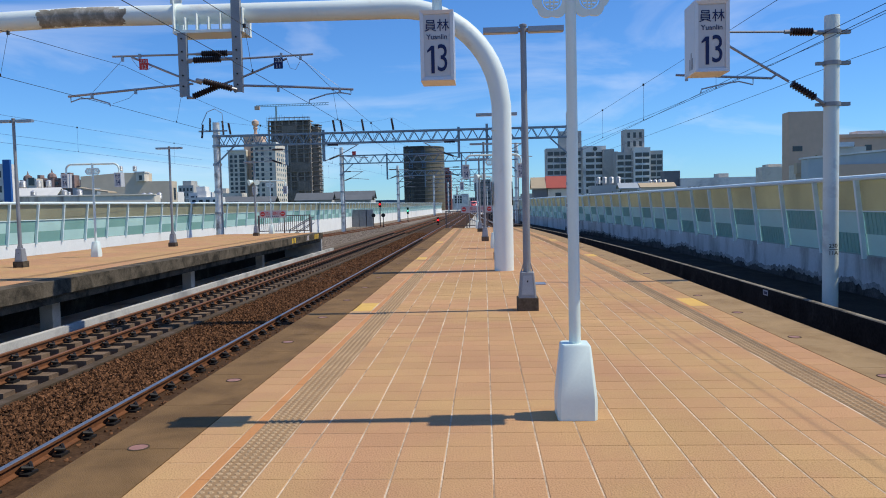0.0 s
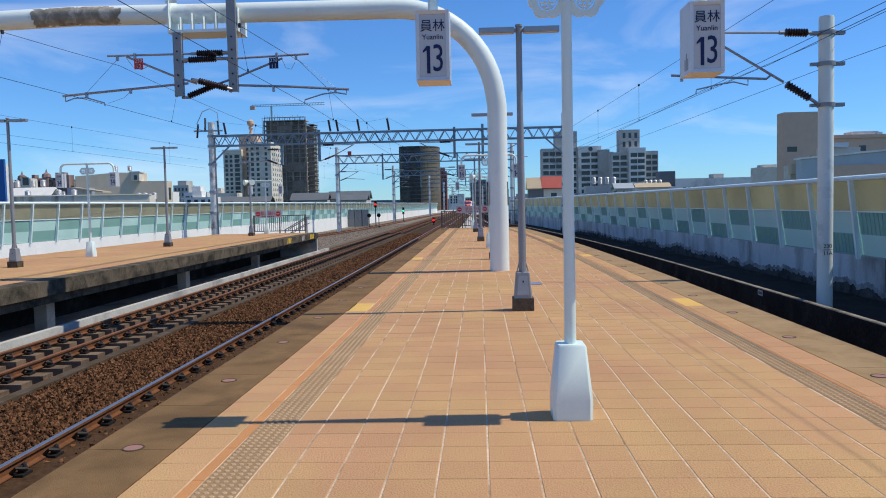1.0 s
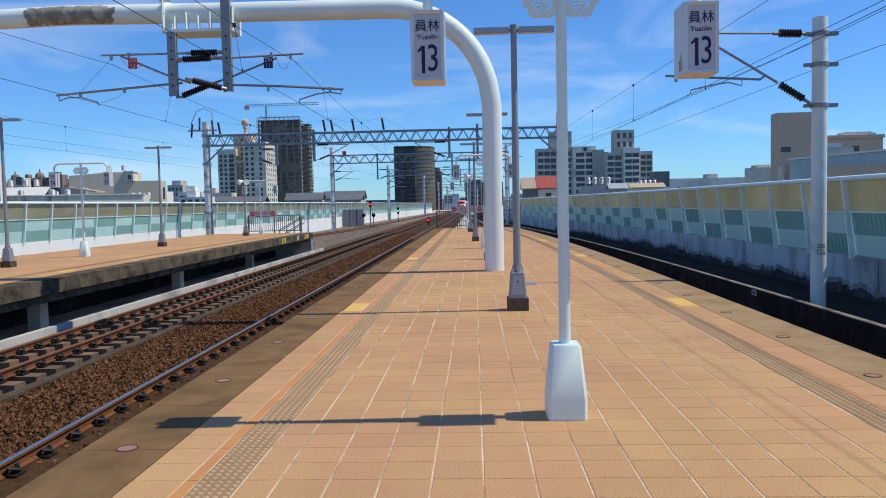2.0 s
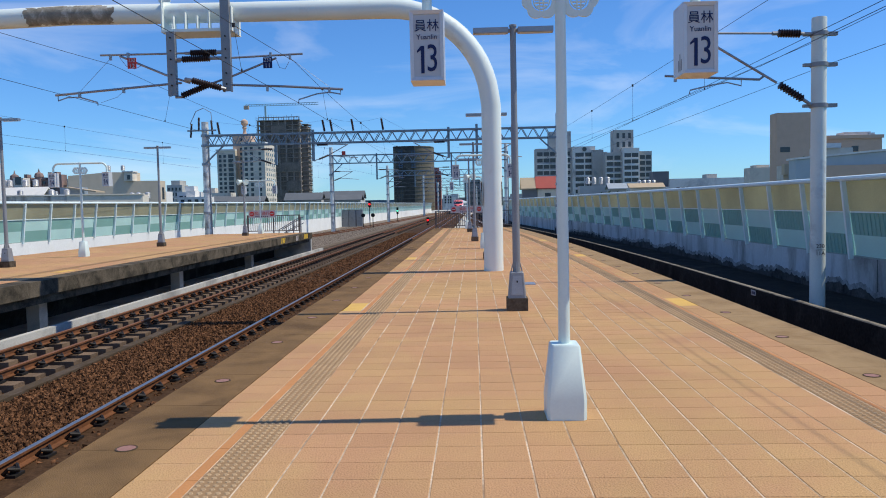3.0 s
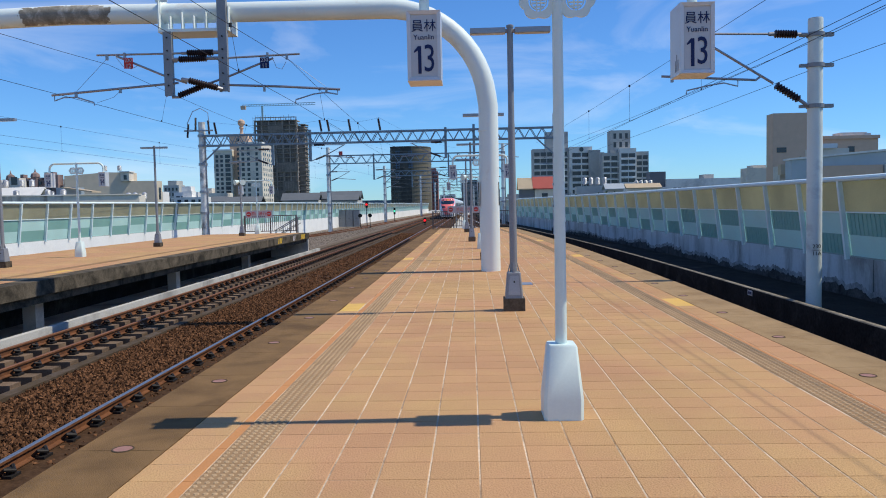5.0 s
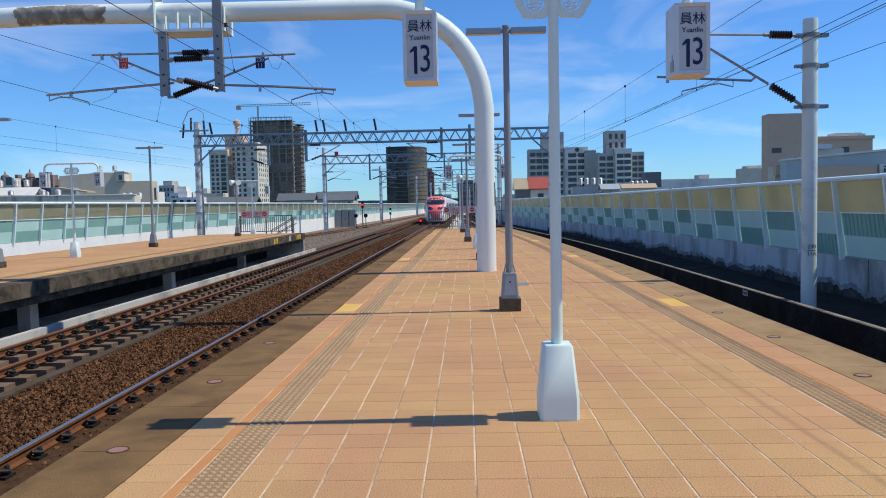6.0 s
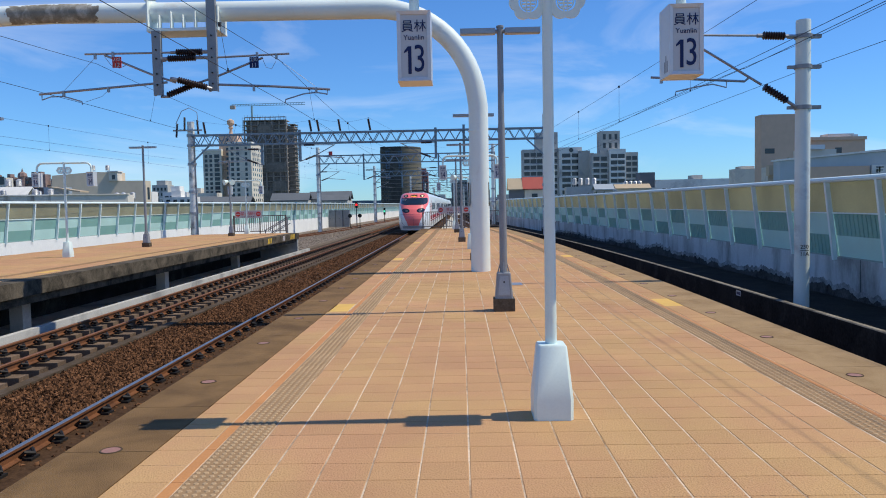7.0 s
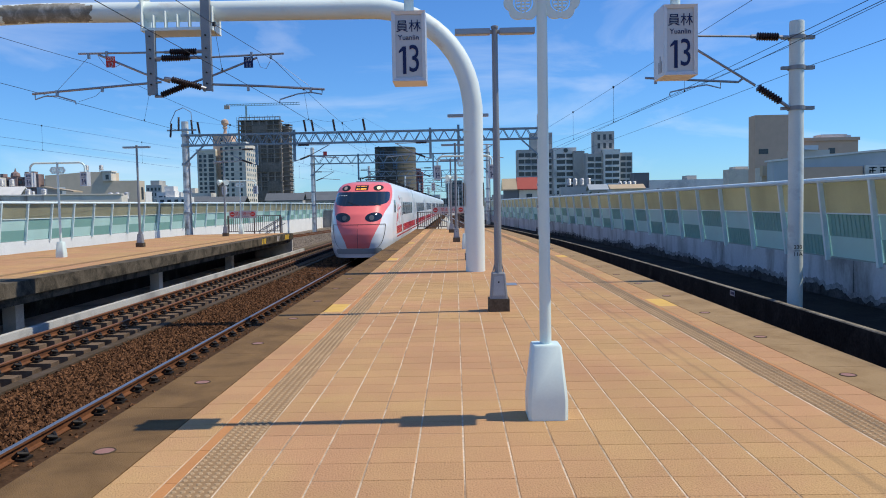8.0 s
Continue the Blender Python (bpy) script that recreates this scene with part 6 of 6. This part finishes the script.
    for k in range(80):
        x = -1500 + k * 38
        ring.append((x, 16 + 16 * noise.noise(Vector((x * 0.004, 0.3, 0))) + 5 * noise.noise(Vector((x * 0.02, 1.3, 0)))))
    bm_loft(bm, [[(x, 2600, -8), (x, 2600, h), (x, 2750, -8)] for x, h in ring])
    tagged(part("hills", bm, "hill"), "low blue hills on the horizon, haze painted into the colour", "hills", kind="structure")
    # rows of trees behind the east wall
    rnd = random.Random(8)
    for x, y, z, s in ((26, 150, 2.4, 1.6), (30, 158, 2.4, 1.8), (22, 165, 2.3, 1.6), (51.0, 119, 7.0, 1.0), (74, 383, 26.4, 2.4)):
        t = thing("tree", x, y, z - 4, "small dark green tree with an uneven leafy crown", "tree", "trees")
        bm = bmesh.new()
        bm_tube(bm, [(0, 0, -6), (0.1, 0, 1), (0.0, 0.1, 3.6)], [0.25, 0.18, 0.06], 8)
        for k in range(5):
            a = k * 1.26
            bm_tube(bm, [(0.05, 0, 2.2), (s * 0.6 * math.cos(a), s * 0.6 * math.sin(a), 3.6)], [0.08, 0.02], 5)
        part("trunk", bm, "city_tan", t)
        bm = bmesh.new()
        for k in range(420):
            d = Vector((rnd.gauss(0, 1), rnd.gauss(0, 1), rnd.gauss(0, 0.6)))
            p = Vector((0, 0, 4)) + d * s * 0.45 * (0.7 + 0.5 * noise.noise(d * 1.5))
            n = Vector((rnd.gauss(0, 1), rnd.gauss(0, 1), rnd.gauss(0, 1))).normalized()
            u = n.orthogonal().normalized() * 0.22
            v = n.cross(u) * 0.6
            bm.faces.new([bm.verts.new(q) for q in (p - u, p + v, p + u, p - v)])
        tagged(part("crown", bm, "leaf", t), kind="stuff")


# ---- line-side things ----
def end_fence(x0, x1, y, board_x0, board_x1, group):
    root = thing("end_fence", 0, 0, 0, "grey steel fence with a no-entry notice at the platform end", "fence", group)
    bm = bmesh.new()
    for z in (0.15, 1.12):
        bm_bar(bm, (x0, y, z), (x1, y, z), 0.05)
    part("rail", bm, "fence", root)
    n = int((x1 - x0) / 1.3)
    for i in range(n + 1):
        x = x0 + (x1 - x0) * i / n
        bm = bmesh.new()
        bm_box(bm, x - 0.035, x + 0.035, y - 0.035, y + 0.035, 0, 1.16)
        part("post", bm, "fence", root)
    k = int((x1 - x0) / 0.13)
    for i in range(k):
        x = x0 + (x1 - x0) * (i + 0.5) / k
        bm = bmesh.new()
        bm_box(bm, x - 0.014, x + 0.014, y - 0.014, y + 0.014, 0.15, 1.12)
        part("bar", bm, "fence", root)
    bm = bmesh.new()
    bm_box(bm, board_x0, board_x1, y - 0.09, y - 0.06, 1.0, 1.46)
    b = part("notice", bm, "board", root, "white notice board with red lettering", bevel=0.006)
    xm = (board_x0 + board_x1) / 2
    lettering("禁止通行", 0.24, "red", b, xm, y - 0.095, 1.25)
    bm = bmesh.new()
    for i in range(7):
        bm_box(bm, xm - 0.42 + 0.12 * i, xm - 0.34 + 0.12 * i, y - 0.096, y - 0.092, 1.05, 1.09)
    part("small_print", bm, "ink", b)
    for s in (board_x0 + 0.21, board_x1 - 0.21):
        bm = bmesh.new()
        bm_tube(bm, [(s, y - 0.098, 1.24), (s, y - 0.091, 1.24)], 0.15, 20)
        d = part("no_entry_disc", bm, "red", b, "red no-entry disc")
        bm = bmesh.new()
        bm_box(bm, s - 0.10, s + 0.10, y - 0.102, y - 0.098, 1.215, 1.265)
        part("bar_sign", bm, "board", d)


def ramp_stairs(x, y, sx):
    root = thing("ramp_rail", x, y, 0, "grey tube handrail slanting down beyond the platform end", "handrail", "handrails")
    for dy in (0, 0.9):
        bm = bmesh.new()
        bm_tube(bm, [(0, 0.1 + dy, 1.0), (sx * 1.8, 1.6 + dy, 0.15)], 0.03, 8)
        bm_tube(bm, [(0, 0.1 + dy, 0.6), (sx * 1.8, 1.6 + dy, -0.25)], 0.025, 8)
        part("tube", bm, "galv", root)
    for k in range(4):
        bm = bmesh.new()
        bm_box(bm, sx * 0.6 * k - 0.03, sx * 0.6 * k + 0.03, 0.1 + 0.5 * k, 0.16 + 0.5 * k, -1.2, 1.0 - 0.28 * k)
        part("post", bm, "galv", root)


def signal(x, y, z0, z1, lens, label, head=0.55, w=0.16, back=False):
    root = thing("rail_signal", x, y, 0, label, "signal", "signals")
    bm = bmesh.new()
    bm_tube(bm, [(0, 0, z0), (0, 0, z1 - head)], 0.05, 10)
    bm_box(bm, -0.18, 0.18, -0.18, 0.18, z0, z0 + 0.15)
    part("post", bm, "black", root)
    bm = bmesh.new()
    if back:
        bm_tube(bm, [(0, -0.06, z1 - head / 2), (0, 0.06, z1 - head / 2)], head / 2, 18)
    else:
        bm_box(bm, -w, w, -0.1, 0.1, z1 - head, z1)
    h = part("head", bm, "black", root, bevel=0.02)
    if lens:
        bm = bmesh.new()
        bm_tube(bm, [(0, -0.14, z1 - head * 0.5), (0, -0.10, z1 - head * 0.5)], w * 0.85, 14)
        part("lens", bm, lens, h, "glowing signal lamp")
        bm = bmesh.new()
        bm_tube(bm, [(0, -0.22, z1 - head * 0.5 + w * 0.85), (0, -0.10, z1 - head * 0.5 + w * 0.9)], 0.03, 8)
        part("hood", bm, "black", h)


def cabinet(x, y, w, h, label):
    root = thing("relay_cabinet", x, y, -1.16, label, "cabinet", "relay cabinets")
    bm = bmesh.new()
    bm_box(bm, -w / 2, w / 2, -0.4, 0.4, 0.15, h)
    body = part("body", bm, "galv_dull", root, bevel=0.02)
    bm = bmesh.new()
    bm_box(bm, -w / 2 - 0.05, w / 2 + 0.05, -0.45, 0.45, h, h + 0.06)
    part("roof", bm, "galv", root)
    bm = bmesh.new()
    bm_box(bm, -w / 2, w / 2, -0.45, 0.45, 0, 0.15)
    part("plinth", bm, "conc", root)
    for s in (-1, 1):
        bm = bmesh.new()
        bm_box(bm, min(s * 0.02, s * (w / 2 - 0.04)), max(s * 0.02, s * (w / 2 - 0.04)), -0.42, -0.40, 0.22, h - 0.06)
        d = part("door", bm, "galv_dull", body)
        bm = bmesh.new()
        bm_box(bm, s * 0.06 - 0.015, s * 0.06 + 0.015, -0.45, -0.42, h * 0.5, h * 0.5 + 0.12)
        part("handle", bm, "iron", d)


def wall_marks():
    for k, (y, n) in enumerate(((40.2, 3), (43.6, 2), (45.6, 4))):
        root = thing("edge_marking", LX1, y, -0.03, "yellow and black hazard stripes painted on the platform edge", "marking", "edge markings")
        for i in range(n):
            bm = bmesh.new()
            bm_loft(bm, [[(d, 0.3 * i, -0.28), (d, 0.3 * i + 0.15, -0.28), (d, 0.3 * i + 0.27, 0.0), (d, 0.3 * i + 0.12, 0.0)] for d in (0.002, 0.008)])
            part("stripe", bm, "stripe_y" if k != 1 else "board", root)
    root = thing("trench_plate", 6.274, 17.44, -0.54, "small white marker plate on the dark trough wall", "marker plate")
    bm = bmesh.new()
    bm_box(bm, -0.015, 0.004, -0.14, 0.14, -0.06, 0.06)
    p = part("plate", bm, "sign_face", root)
    bm = bmesh.new()
    for i in range(3):
        bm_box(bm, -0.018, -0.014, -0.1 + 0.07 * i, -0.05 + 0.07 * i, -0.03, 0.03)
    part("print_bars", bm, "ink", p)
    hatch = thing("floor_hatch", 1.02, 15.1, 0, "pale steel inspection cover let into the tiles", "hatch")
    bm = bmesh.new()
    bm_box(bm, -0.16, 0.16, -0.22, 0.22, 0.002, 0.008)
    part("cover", bm, "galv", hatch, bevel=0.002)


def loudspeaker(x, y, z):
    root = thing("loudspeaker", x, y, z, "pair of small white horn loudspeakers clamped to a lamp post", "loudspeaker", "loudspeakers")
    bm = bmesh.new()
    bm_tube(bm, [(0, -0.05, 0), (0, 0.35, 0)], 0.025, 8)
    part("bracket", bm, "galv", root)
    for sx in (-1, 1):
        bm = bmesh.new()
        bm_tube(bm, [(sx * 0.04, 0, 0), (sx * 0.12, -0.05, -0.02), (sx * 0.20, -0.12, -0.05), (sx * 0.24, -0.16, -0.06)], [0.08, 0.11, 0.16, 0.17], 16)
        part("horn", bm, "white", root, smooth=True)


def marker_board(x, y, z):
    root = thing("marker_board", x, y, z, "small red marker board fixed on the gantry truss", "marker board")
    bm = bmesh.new()
    bm_box(bm, -0.2, 0.2, -0.03, 0.0, -0.2, 0.2)
    part("plate", bm, "red", root, bevel=0.01)
    bm = bmesh.new()
    bm_bar(bm, (0, 0.03, 0.1), (0, 0.03, -0.30), 0.05)
    part("hanger_rod", bm, "galv", root)


def pavilion(x, y, z, w):
    t = house("ornate_roof_house", "cream house with small balustraded roof turrets", "building")
    block(t, "shell", x - w, x + w, y, y + 6, z, "city_beige")
    block(t, "cornice", x - w - 0.4, x + w + 0.4, y - 0.4, y + 6, z + 0.5, "city_white", z)
    bm = bmesh.new()
    bm_tube(bm, [(x, y + 2.5, z + q) for q in (0.5, 1.8, 1.9, 2.4, 3.0, 3.4)], [w * 0.6, w * 0.6, w * 0.75, w * 0.55, w * 0.25, 0.05], 12)
    part("turret", bm, "city_grey", t)
    window_grid(t, x - w + 0.4, x + w - 0.4, y, 3, z - 0.5, 3, 2, 0.9, 1.3)


loudspeaker(-13.35, 44.00, 3.17)
loudspeaker(-0.20, 43.30, 3.15)
marker_board(-13.77, 81.62, 7.28)
for px, pz in ((-147.5, 7.2), (-142.0, 7.6), (-133.5, 6.8)):
    pavilion(px, 380, pz, 2.3)
beige_tower()
unfinished_tower()
round_tower()
tower_row()
east_flats()
low_town()
end_fence(-2.55, 3.0, 51.0, -1.55, 0.55, "platform end fences")
end_fence(-14.3, -11.0, 47.85, -14.2, -12.5, "platform end fences")
ramp_stairs(-1.0, 51.4, 1)
ramp_stairs(-11.0, 48.1, -1)
signal(-13.1, 96, -1.2, 2.2, "lens_red", "tall line-side signal showing red", 0.8, 0.15)
signal(-12.5, 125, -1.2, 1.25, "lens_green", "black line-side signal showing green", 1.1, 0.16)
signal(-6.35, 105, -1.25, -0.15, "lens_red", "low black signal between the tracks showing red", 0.75, 0.17)
signal(-14.1, 97, -1.2, 0.65, None, "round-headed black signal post seen from behind", 0.5, 0.2, True)
signal(-12.85, 97, -1.2, 0.65, None, "round-headed black signal post seen from behind", 0.5, 0.2, True)
for cx, cw in ((-17.4, 1.5), (-16.15, 0.9), (-15.2, 0.8)):
    cabinet(cx, 101.5, cw, 2.25, "grey steel relay cabinet beside the track")
wall_marks()


# ---- sleepers, fastenings, stones ----
def fastening_mesh():
    bm = bmesh.new()
    bm_box(bm, -0.06, 0.06, -0.07, 0.07, 0.0, 0.025)
    bm_tube(bm, [(-0.05, -0.05, 0.03), (0.0, -0.06, 0.075), (0.05, 0.0, 0.05), (0.0, 0.06, 0.075), (-0.05, 0.05, 0.03)], 0.017, 6)
    bm_tube(bm, [(0, 0, 0.02), (0, 0, 0.075)], 0.024, 6)
    bmesh.ops.scale(bm, vec=(1.3, 1.3, 1.35), verts=bm.verts[:])
    return finish(bm, "rail_clip", "iron")


def sleepers():
    bm = bmesh.new()
    bm_box(bm, -1.05, 1.05, -0.12, 0.12, -0.36, -0.165)
    concrete = finish(bm, "sleeper", "sleeper", bevel=0.015)
    bm = bmesh.new()
    bm_box(bm, -0.72, 0.62, -0.15, 0.15, -0.30, -0.17)
    slab_block = finish(bm, "sleeper", "sleeper_block", bevel=0.02)
    clip = fastening_mesh()
    for name, x, me, label, y1 in (("track_sleepers", -4.435, concrete, "buried concrete sleepers with dark rail clips", 60), ("track_sleepers", -8.48, None, "concrete sleeper blocks with dark rail clips", 75)):
        root = thing(name, x, 0, RAIL_Z, label, "sleepers", kind="structure")
        y = 4.0
        while y < y1:
            if me:
                ob = new("sleeper", me)
                ob.parent, ob.location = root, (0, y, -0.03)
                offs = (-0.66, -0.47)
            else:
                for dx in (0.62, -0.62):
                    ob = new("sleeper", slab_block)
                    ob.parent, ob.location = root, (dx, y, 0.0)
                    ob.scale = (0.62, 1, 1)
                offs = (-0.66, -0.47, 0.47, 0.66)
            for dx in offs:
                c = new("rail_clip", clip)
                c.parent, c.location = root, (dx, y, -0.165)
            y += 0.62
        bm = bmesh.new()
        while y < 160:
            bm_box(bm, -1.05, 1.05, y - 0.12, y + 0.12, -0.36, -0.168)
            y += 0.62
        tagged(part("far_sleepers", bm, "sleeper", root), kind="stuff")


def stones():
    """Loose ballast lying on the bed; denser near the camera."""
    rnd = random.Random(3)
    base = [Vector(v) for v in ((1, 0, 0), (-1, 0, 0), (0, 1, 0), (0, -1, 0), (0, 0, 1), (0, 0, -1))]
    tris = ((0, 2, 4), (2, 1, 4), (1, 3, 4), (3, 0, 4), (2, 0, 5), (1, 2, 5), (3, 1, 5), (0, 3, 5))

    def heap(name, count, pick, size, material, label):
        verts, faces = [], []
        for _ in range(count):
            x, y, z = pick()
            s = size * rnd.uniform(0.55, 1.35)
            rot = Euler((rnd.uniform(0, 6), rnd.uniform(0, 6), rnd.uniform(0, 6))).to_matrix()
            k = len(verts)
            for v in base:
                q = rot @ Vector((v.x * rnd.uniform(0.7, 1.3), v.y * rnd.uniform(0.6, 1.1), v.z * rnd.uniform(0.45, 0.9))) * s
                verts.append((x + q.x, y + q.y, z + q.z))
            faces += [(k + a, k + b, k + c) for a, b, c in tris]
        me = bpy.data.meshes.new(name)
        me.from_pydata(verts, [], faces)
        me.materials.append(M[material])
        tagged(new(name, me), label, "ballast stones", kind="stuff")

    heap("ballast_stones", 26000, lambda: (rnd.uniform(-6.88, -5.06), 5.5 + 22 * rnd.random() ** 1.5, RAIL_Z - 0.16 + 0.03 * rnd.random()), 0.034, "stone", "rust-brown crushed stones between the tracks")
    heap("ballast_stones", 9000, lambda: (rnd.uniform(-6.88, -5.06), rnd.uniform(25, 75), RAIL_Z - 0.16), 0.05, "stone", "rust-brown crushed stones between the tracks")
    heap("ballast_stones", 5000, lambda: (rnd.uniform(-4.92, -3.2), rnd.uniform(8, 50), RAIL_Z - 0.165), 0.036, "stone", "rust-brown crushed stones under the rails")
    heap("ballast_stones", 2600, lambda: (rnd.uniform(-10.4, -7.15), rnd.uniform(10, 45), RAIL_Z - 0.30), 0.028, "stone", "scattered brown stones on the track slab")
    heap("ballast_stones", 12000, lambda: (rnd.uniform(-16.5, -10.7), rnd.uniform(48.2, 110), RAIL_Z - 0.14), 0.06, "stone_grey", "pale grey crushed stones beyond the platform end")


# ---- paving ----
ROW0, PITCH, COL0 = 5.575, 0.30, 0.023


def tile_mesh(w, d, name, material):
    """Tile top with a small bevel; its corner at the origin."""
    bm = bmesh.new()
    b, g = 0.006, 0.004
    bm_loft(bm, [[(x0, y0, z), (x1, y0, z), (x1, y1, z), (x0, y1, z)] for x0, x1, y0, y1, z in ((0, w, 0, d, -0.012), (0, w, 0, d, -0.005), (b, w - b, b * 0.6, d - b * 0.6, 0.0))])
    return finish(bm, name, material)


def tactile_mesh(w, d):
    bm = bmesh.new()
    b = 0.004
    bm_loft(bm, [[(x0, y0, z), (x1, y0, z), (x1, y1, z), (x0, y1, z)] for x0, x1, y0, y1, z in ((0, w, 0, d, -0.012), (0, w, 0, d, -0.003), (b, w - b, b, d - b, 0.0))])
    for i in range(5):
        for j in range(5):
            cx, cy = w * (i + 0.5) / 5, d * (j + 0.5) / 5
            bm_loft(bm, [[(cx + r * math.cos(t), cy + r * math.sin(t), z) for t in (0.52 + k * math.pi / 3 for k in range(6))] for r, z in ((0.019, 0.0), (0.013, 0.006))], mi=1)
    return finish(bm, "tactile_tile", ["tactile", "tactile_worn"])


def paving(platform):
    rnd = random.Random(2)
    cols = [(-2.066, -1.742), (-1.385, -1.181)] + [(COL0 + PITCH * k + 0.003, COL0 + PITCH * (k + 1) - 0.003) for k in range(-4, 9)] + [(3.052, 3.345)]
    rows = range(-58, int((R_END - ROW0) / PITCH))
    shapes = {}
    verts, faces = [], []

    def slab(x0, x1, y0, y1, dz):
        k, b = len(verts), 0.006
        for a, c, e, f, z in ((x0, x1, y0, y1, -0.012), (x0 + b, x1 - b, y0 + b * 0.5, y1 - b * 0.5, dz)):
            verts.extend(((a, e, z), (c, e, z), (c, f, z), (a, f, z)))
        faces.extend([(k + 4, k + 5, k + 6, k + 7), (k, k + 1, k + 5, k + 4), (k + 1, k + 2, k + 6, k + 5), (k + 2, k + 3, k + 7, k + 6), (k + 3, k, k + 4, k + 7)])
    for j in rows:
        y0, y1 = ROW0 + PITCH * j + 0.002, ROW0 + PITCH * (j + 1) - 0.002
        for c, (x0, x1) in enumerate(cols):
            if c in (0, len(cols) - 1) and any(a - 0.02 <= y0 < a + 0.85 for a in (11.55, 22.35, 31.95, 42.15)):
                continue
            shift = right_shift(y1) if c == len(cols) - 1 else 0.0
            if c != len(cols) - 1:
                x1 = min(x1, 2.728 + right_shift(y1))
                if x1 - x0 < 0.03:
                    continue
            if -6 <= j < 13:
                w, d = round(x1 - x0, 4), round(y1 - y0, 4)
                if (w, d) not in shapes:
                    shapes[w, d] = tile_mesh(w, d, "tile", "tile")
                ob = new("tile", shapes[w, d])
                ob.parent = platform
                ob.location = (x0 + shift, y0, rnd.uniform(-0.0015, 0.0008))
            else:
                slab(x0 + shift, x1 + shift, y0, y1, rnd.uniform(-0.0015, 0.0008))
    me = bpy.data.meshes.new("far_tiles")
    me.from_pydata(verts, [], faces)
    me.materials.append(M["tile_far"])
    far = new("far_tiles", me)
    far.parent = platform
    tagged(far, "orange-brown square paving tiles", kind="stuff")
    # orange margin strips
    for x0, x1, sh in ((-1.735, -1.662, None), (3.003, 3.045, right_shift)):
        for j in range(-29, 75):
            y0 = ROW0 + 0.6 * j
            s = sh(y0) if sh else 0.0
            bm = bmesh.new()
            bm_box(bm, x0 + s, x1 + s, y0 + 0.003, y0 + 0.597, -0.012, -0.001)
            part("margin_strip", bm, "orange", platform)
    # tactile strips
    dots = tactile_mesh(0.262, 0.296)
    for x0, sh in ((-1.655, None), (2.735, right_shift)):
        for j in range(-10, 60):
            ob = new("tactile_tile", dots)
            ob.parent = platform
            y0 = ROW0 + PITCH * j + 0.002
            ob.location = (x0 + (sh(y0) if sh else 0.0), y0, 0.0)
        bm = bmesh.new()
        for j in [*range(-58, -10), *range(60, 150)]:
            y0 = ROW0 + PITCH * j + 0.002
            s = sh(y0) if sh else 0.0
            for i in range(4):
                bm_box(bm, x0 + s + 0.02 + 0.065 * i, x0 + s + 0.05 + 0.065 * i, y0, y0 + 0.29, -0.002, 0.003)
            bm_box(bm, x0 + s, x0 + s + 0.262, y0, y0 + 0.296, -0.012, -0.001)
        tagged(part("far_tactile", bm, "tactile", platform, "worn brown tactile paving"), kind="stuff")
    # yellow waiting marks, three tiles each
    y_tile = tile_mesh(0.29, 0.296, "yellow_tile", "yellow")
    for y0 in (11.575, 22.375, 31.975, 42.175):
        for k in range(3):
            for x in (-2.05, 3.055 + right_shift(y0)):
                ob = new("yellow_tile", y_tile)
                ob.parent = platform
                ob.location = (x, y0 + PITCH * k, 0.0)
    # round studs in the concrete margin
    for k in range(14):
        for x, y0, sh in ((-2.37, 3.0, None), (3.50, 2.9, right_shift)):
            y = y0 + 1.98 * k
            bm = bmesh.new()
            bm_tube(bm, [(0, 0, 0.0), (0, 0, 0.004)], 0.062, 20)
            s = tagged(part("margin_stud", bm, "disc", platform, "round reddish marker stud"), "")
            s.location = (x + (sh(y) if sh else 0.0), y, 0)
            bm = bmesh.new()
            bm_loft(bm, [[(r * math.cos(2 * math.pi * q / 20), r * math.sin(2 * math.pi * q / 20), z) for q in range(20)] for r, z in ((0.075, 0.001), (0.072, 0.006), (0.062, 0.006), (0.060, 0.001), (0.075, 0.001))], caps=False)
            part("stud_ring", bm, "sleeper", s)


def far_platform_marks(platform):
    for y0 in (9.0, 19.8, 29.6, 39.4):
        for k in range(3):
            bm = bmesh.new()
            bm_box(bm, LX1 - 1.0, LX1 - 0.72, y0 + 0.3 * k, y0 + 0.3 * k + 0.29, 0.004, 0.0125)
            part("yellow_tile", bm, "yellow", platform)
    bm = bmesh.new()
    for i in range(4):
        bm_box(bm, LX1 - 1.42 + 0.07 * i, LX1 - 1.38 + 0.07 * i, -1, L_END - 0.3, 0.006, 0.014)
    tagged(part("tactile_strip", bm, "tactile", platform, "worn brown tactile paving"), kind="stuff")


sleepers()
stones()
paving(near_deck)
far_platform_marks(far_deck)


def motions():
    """The train runs towards the camera at a steady 36.4 m/s."""
    walk(express, [(t, pose(-4.435, 34.3 + 36.4 * (8 - t), RAIL_Z + 0.12)) for t in (0.0, 2.0, 4.0, 6.0, 8.0)])


motions()
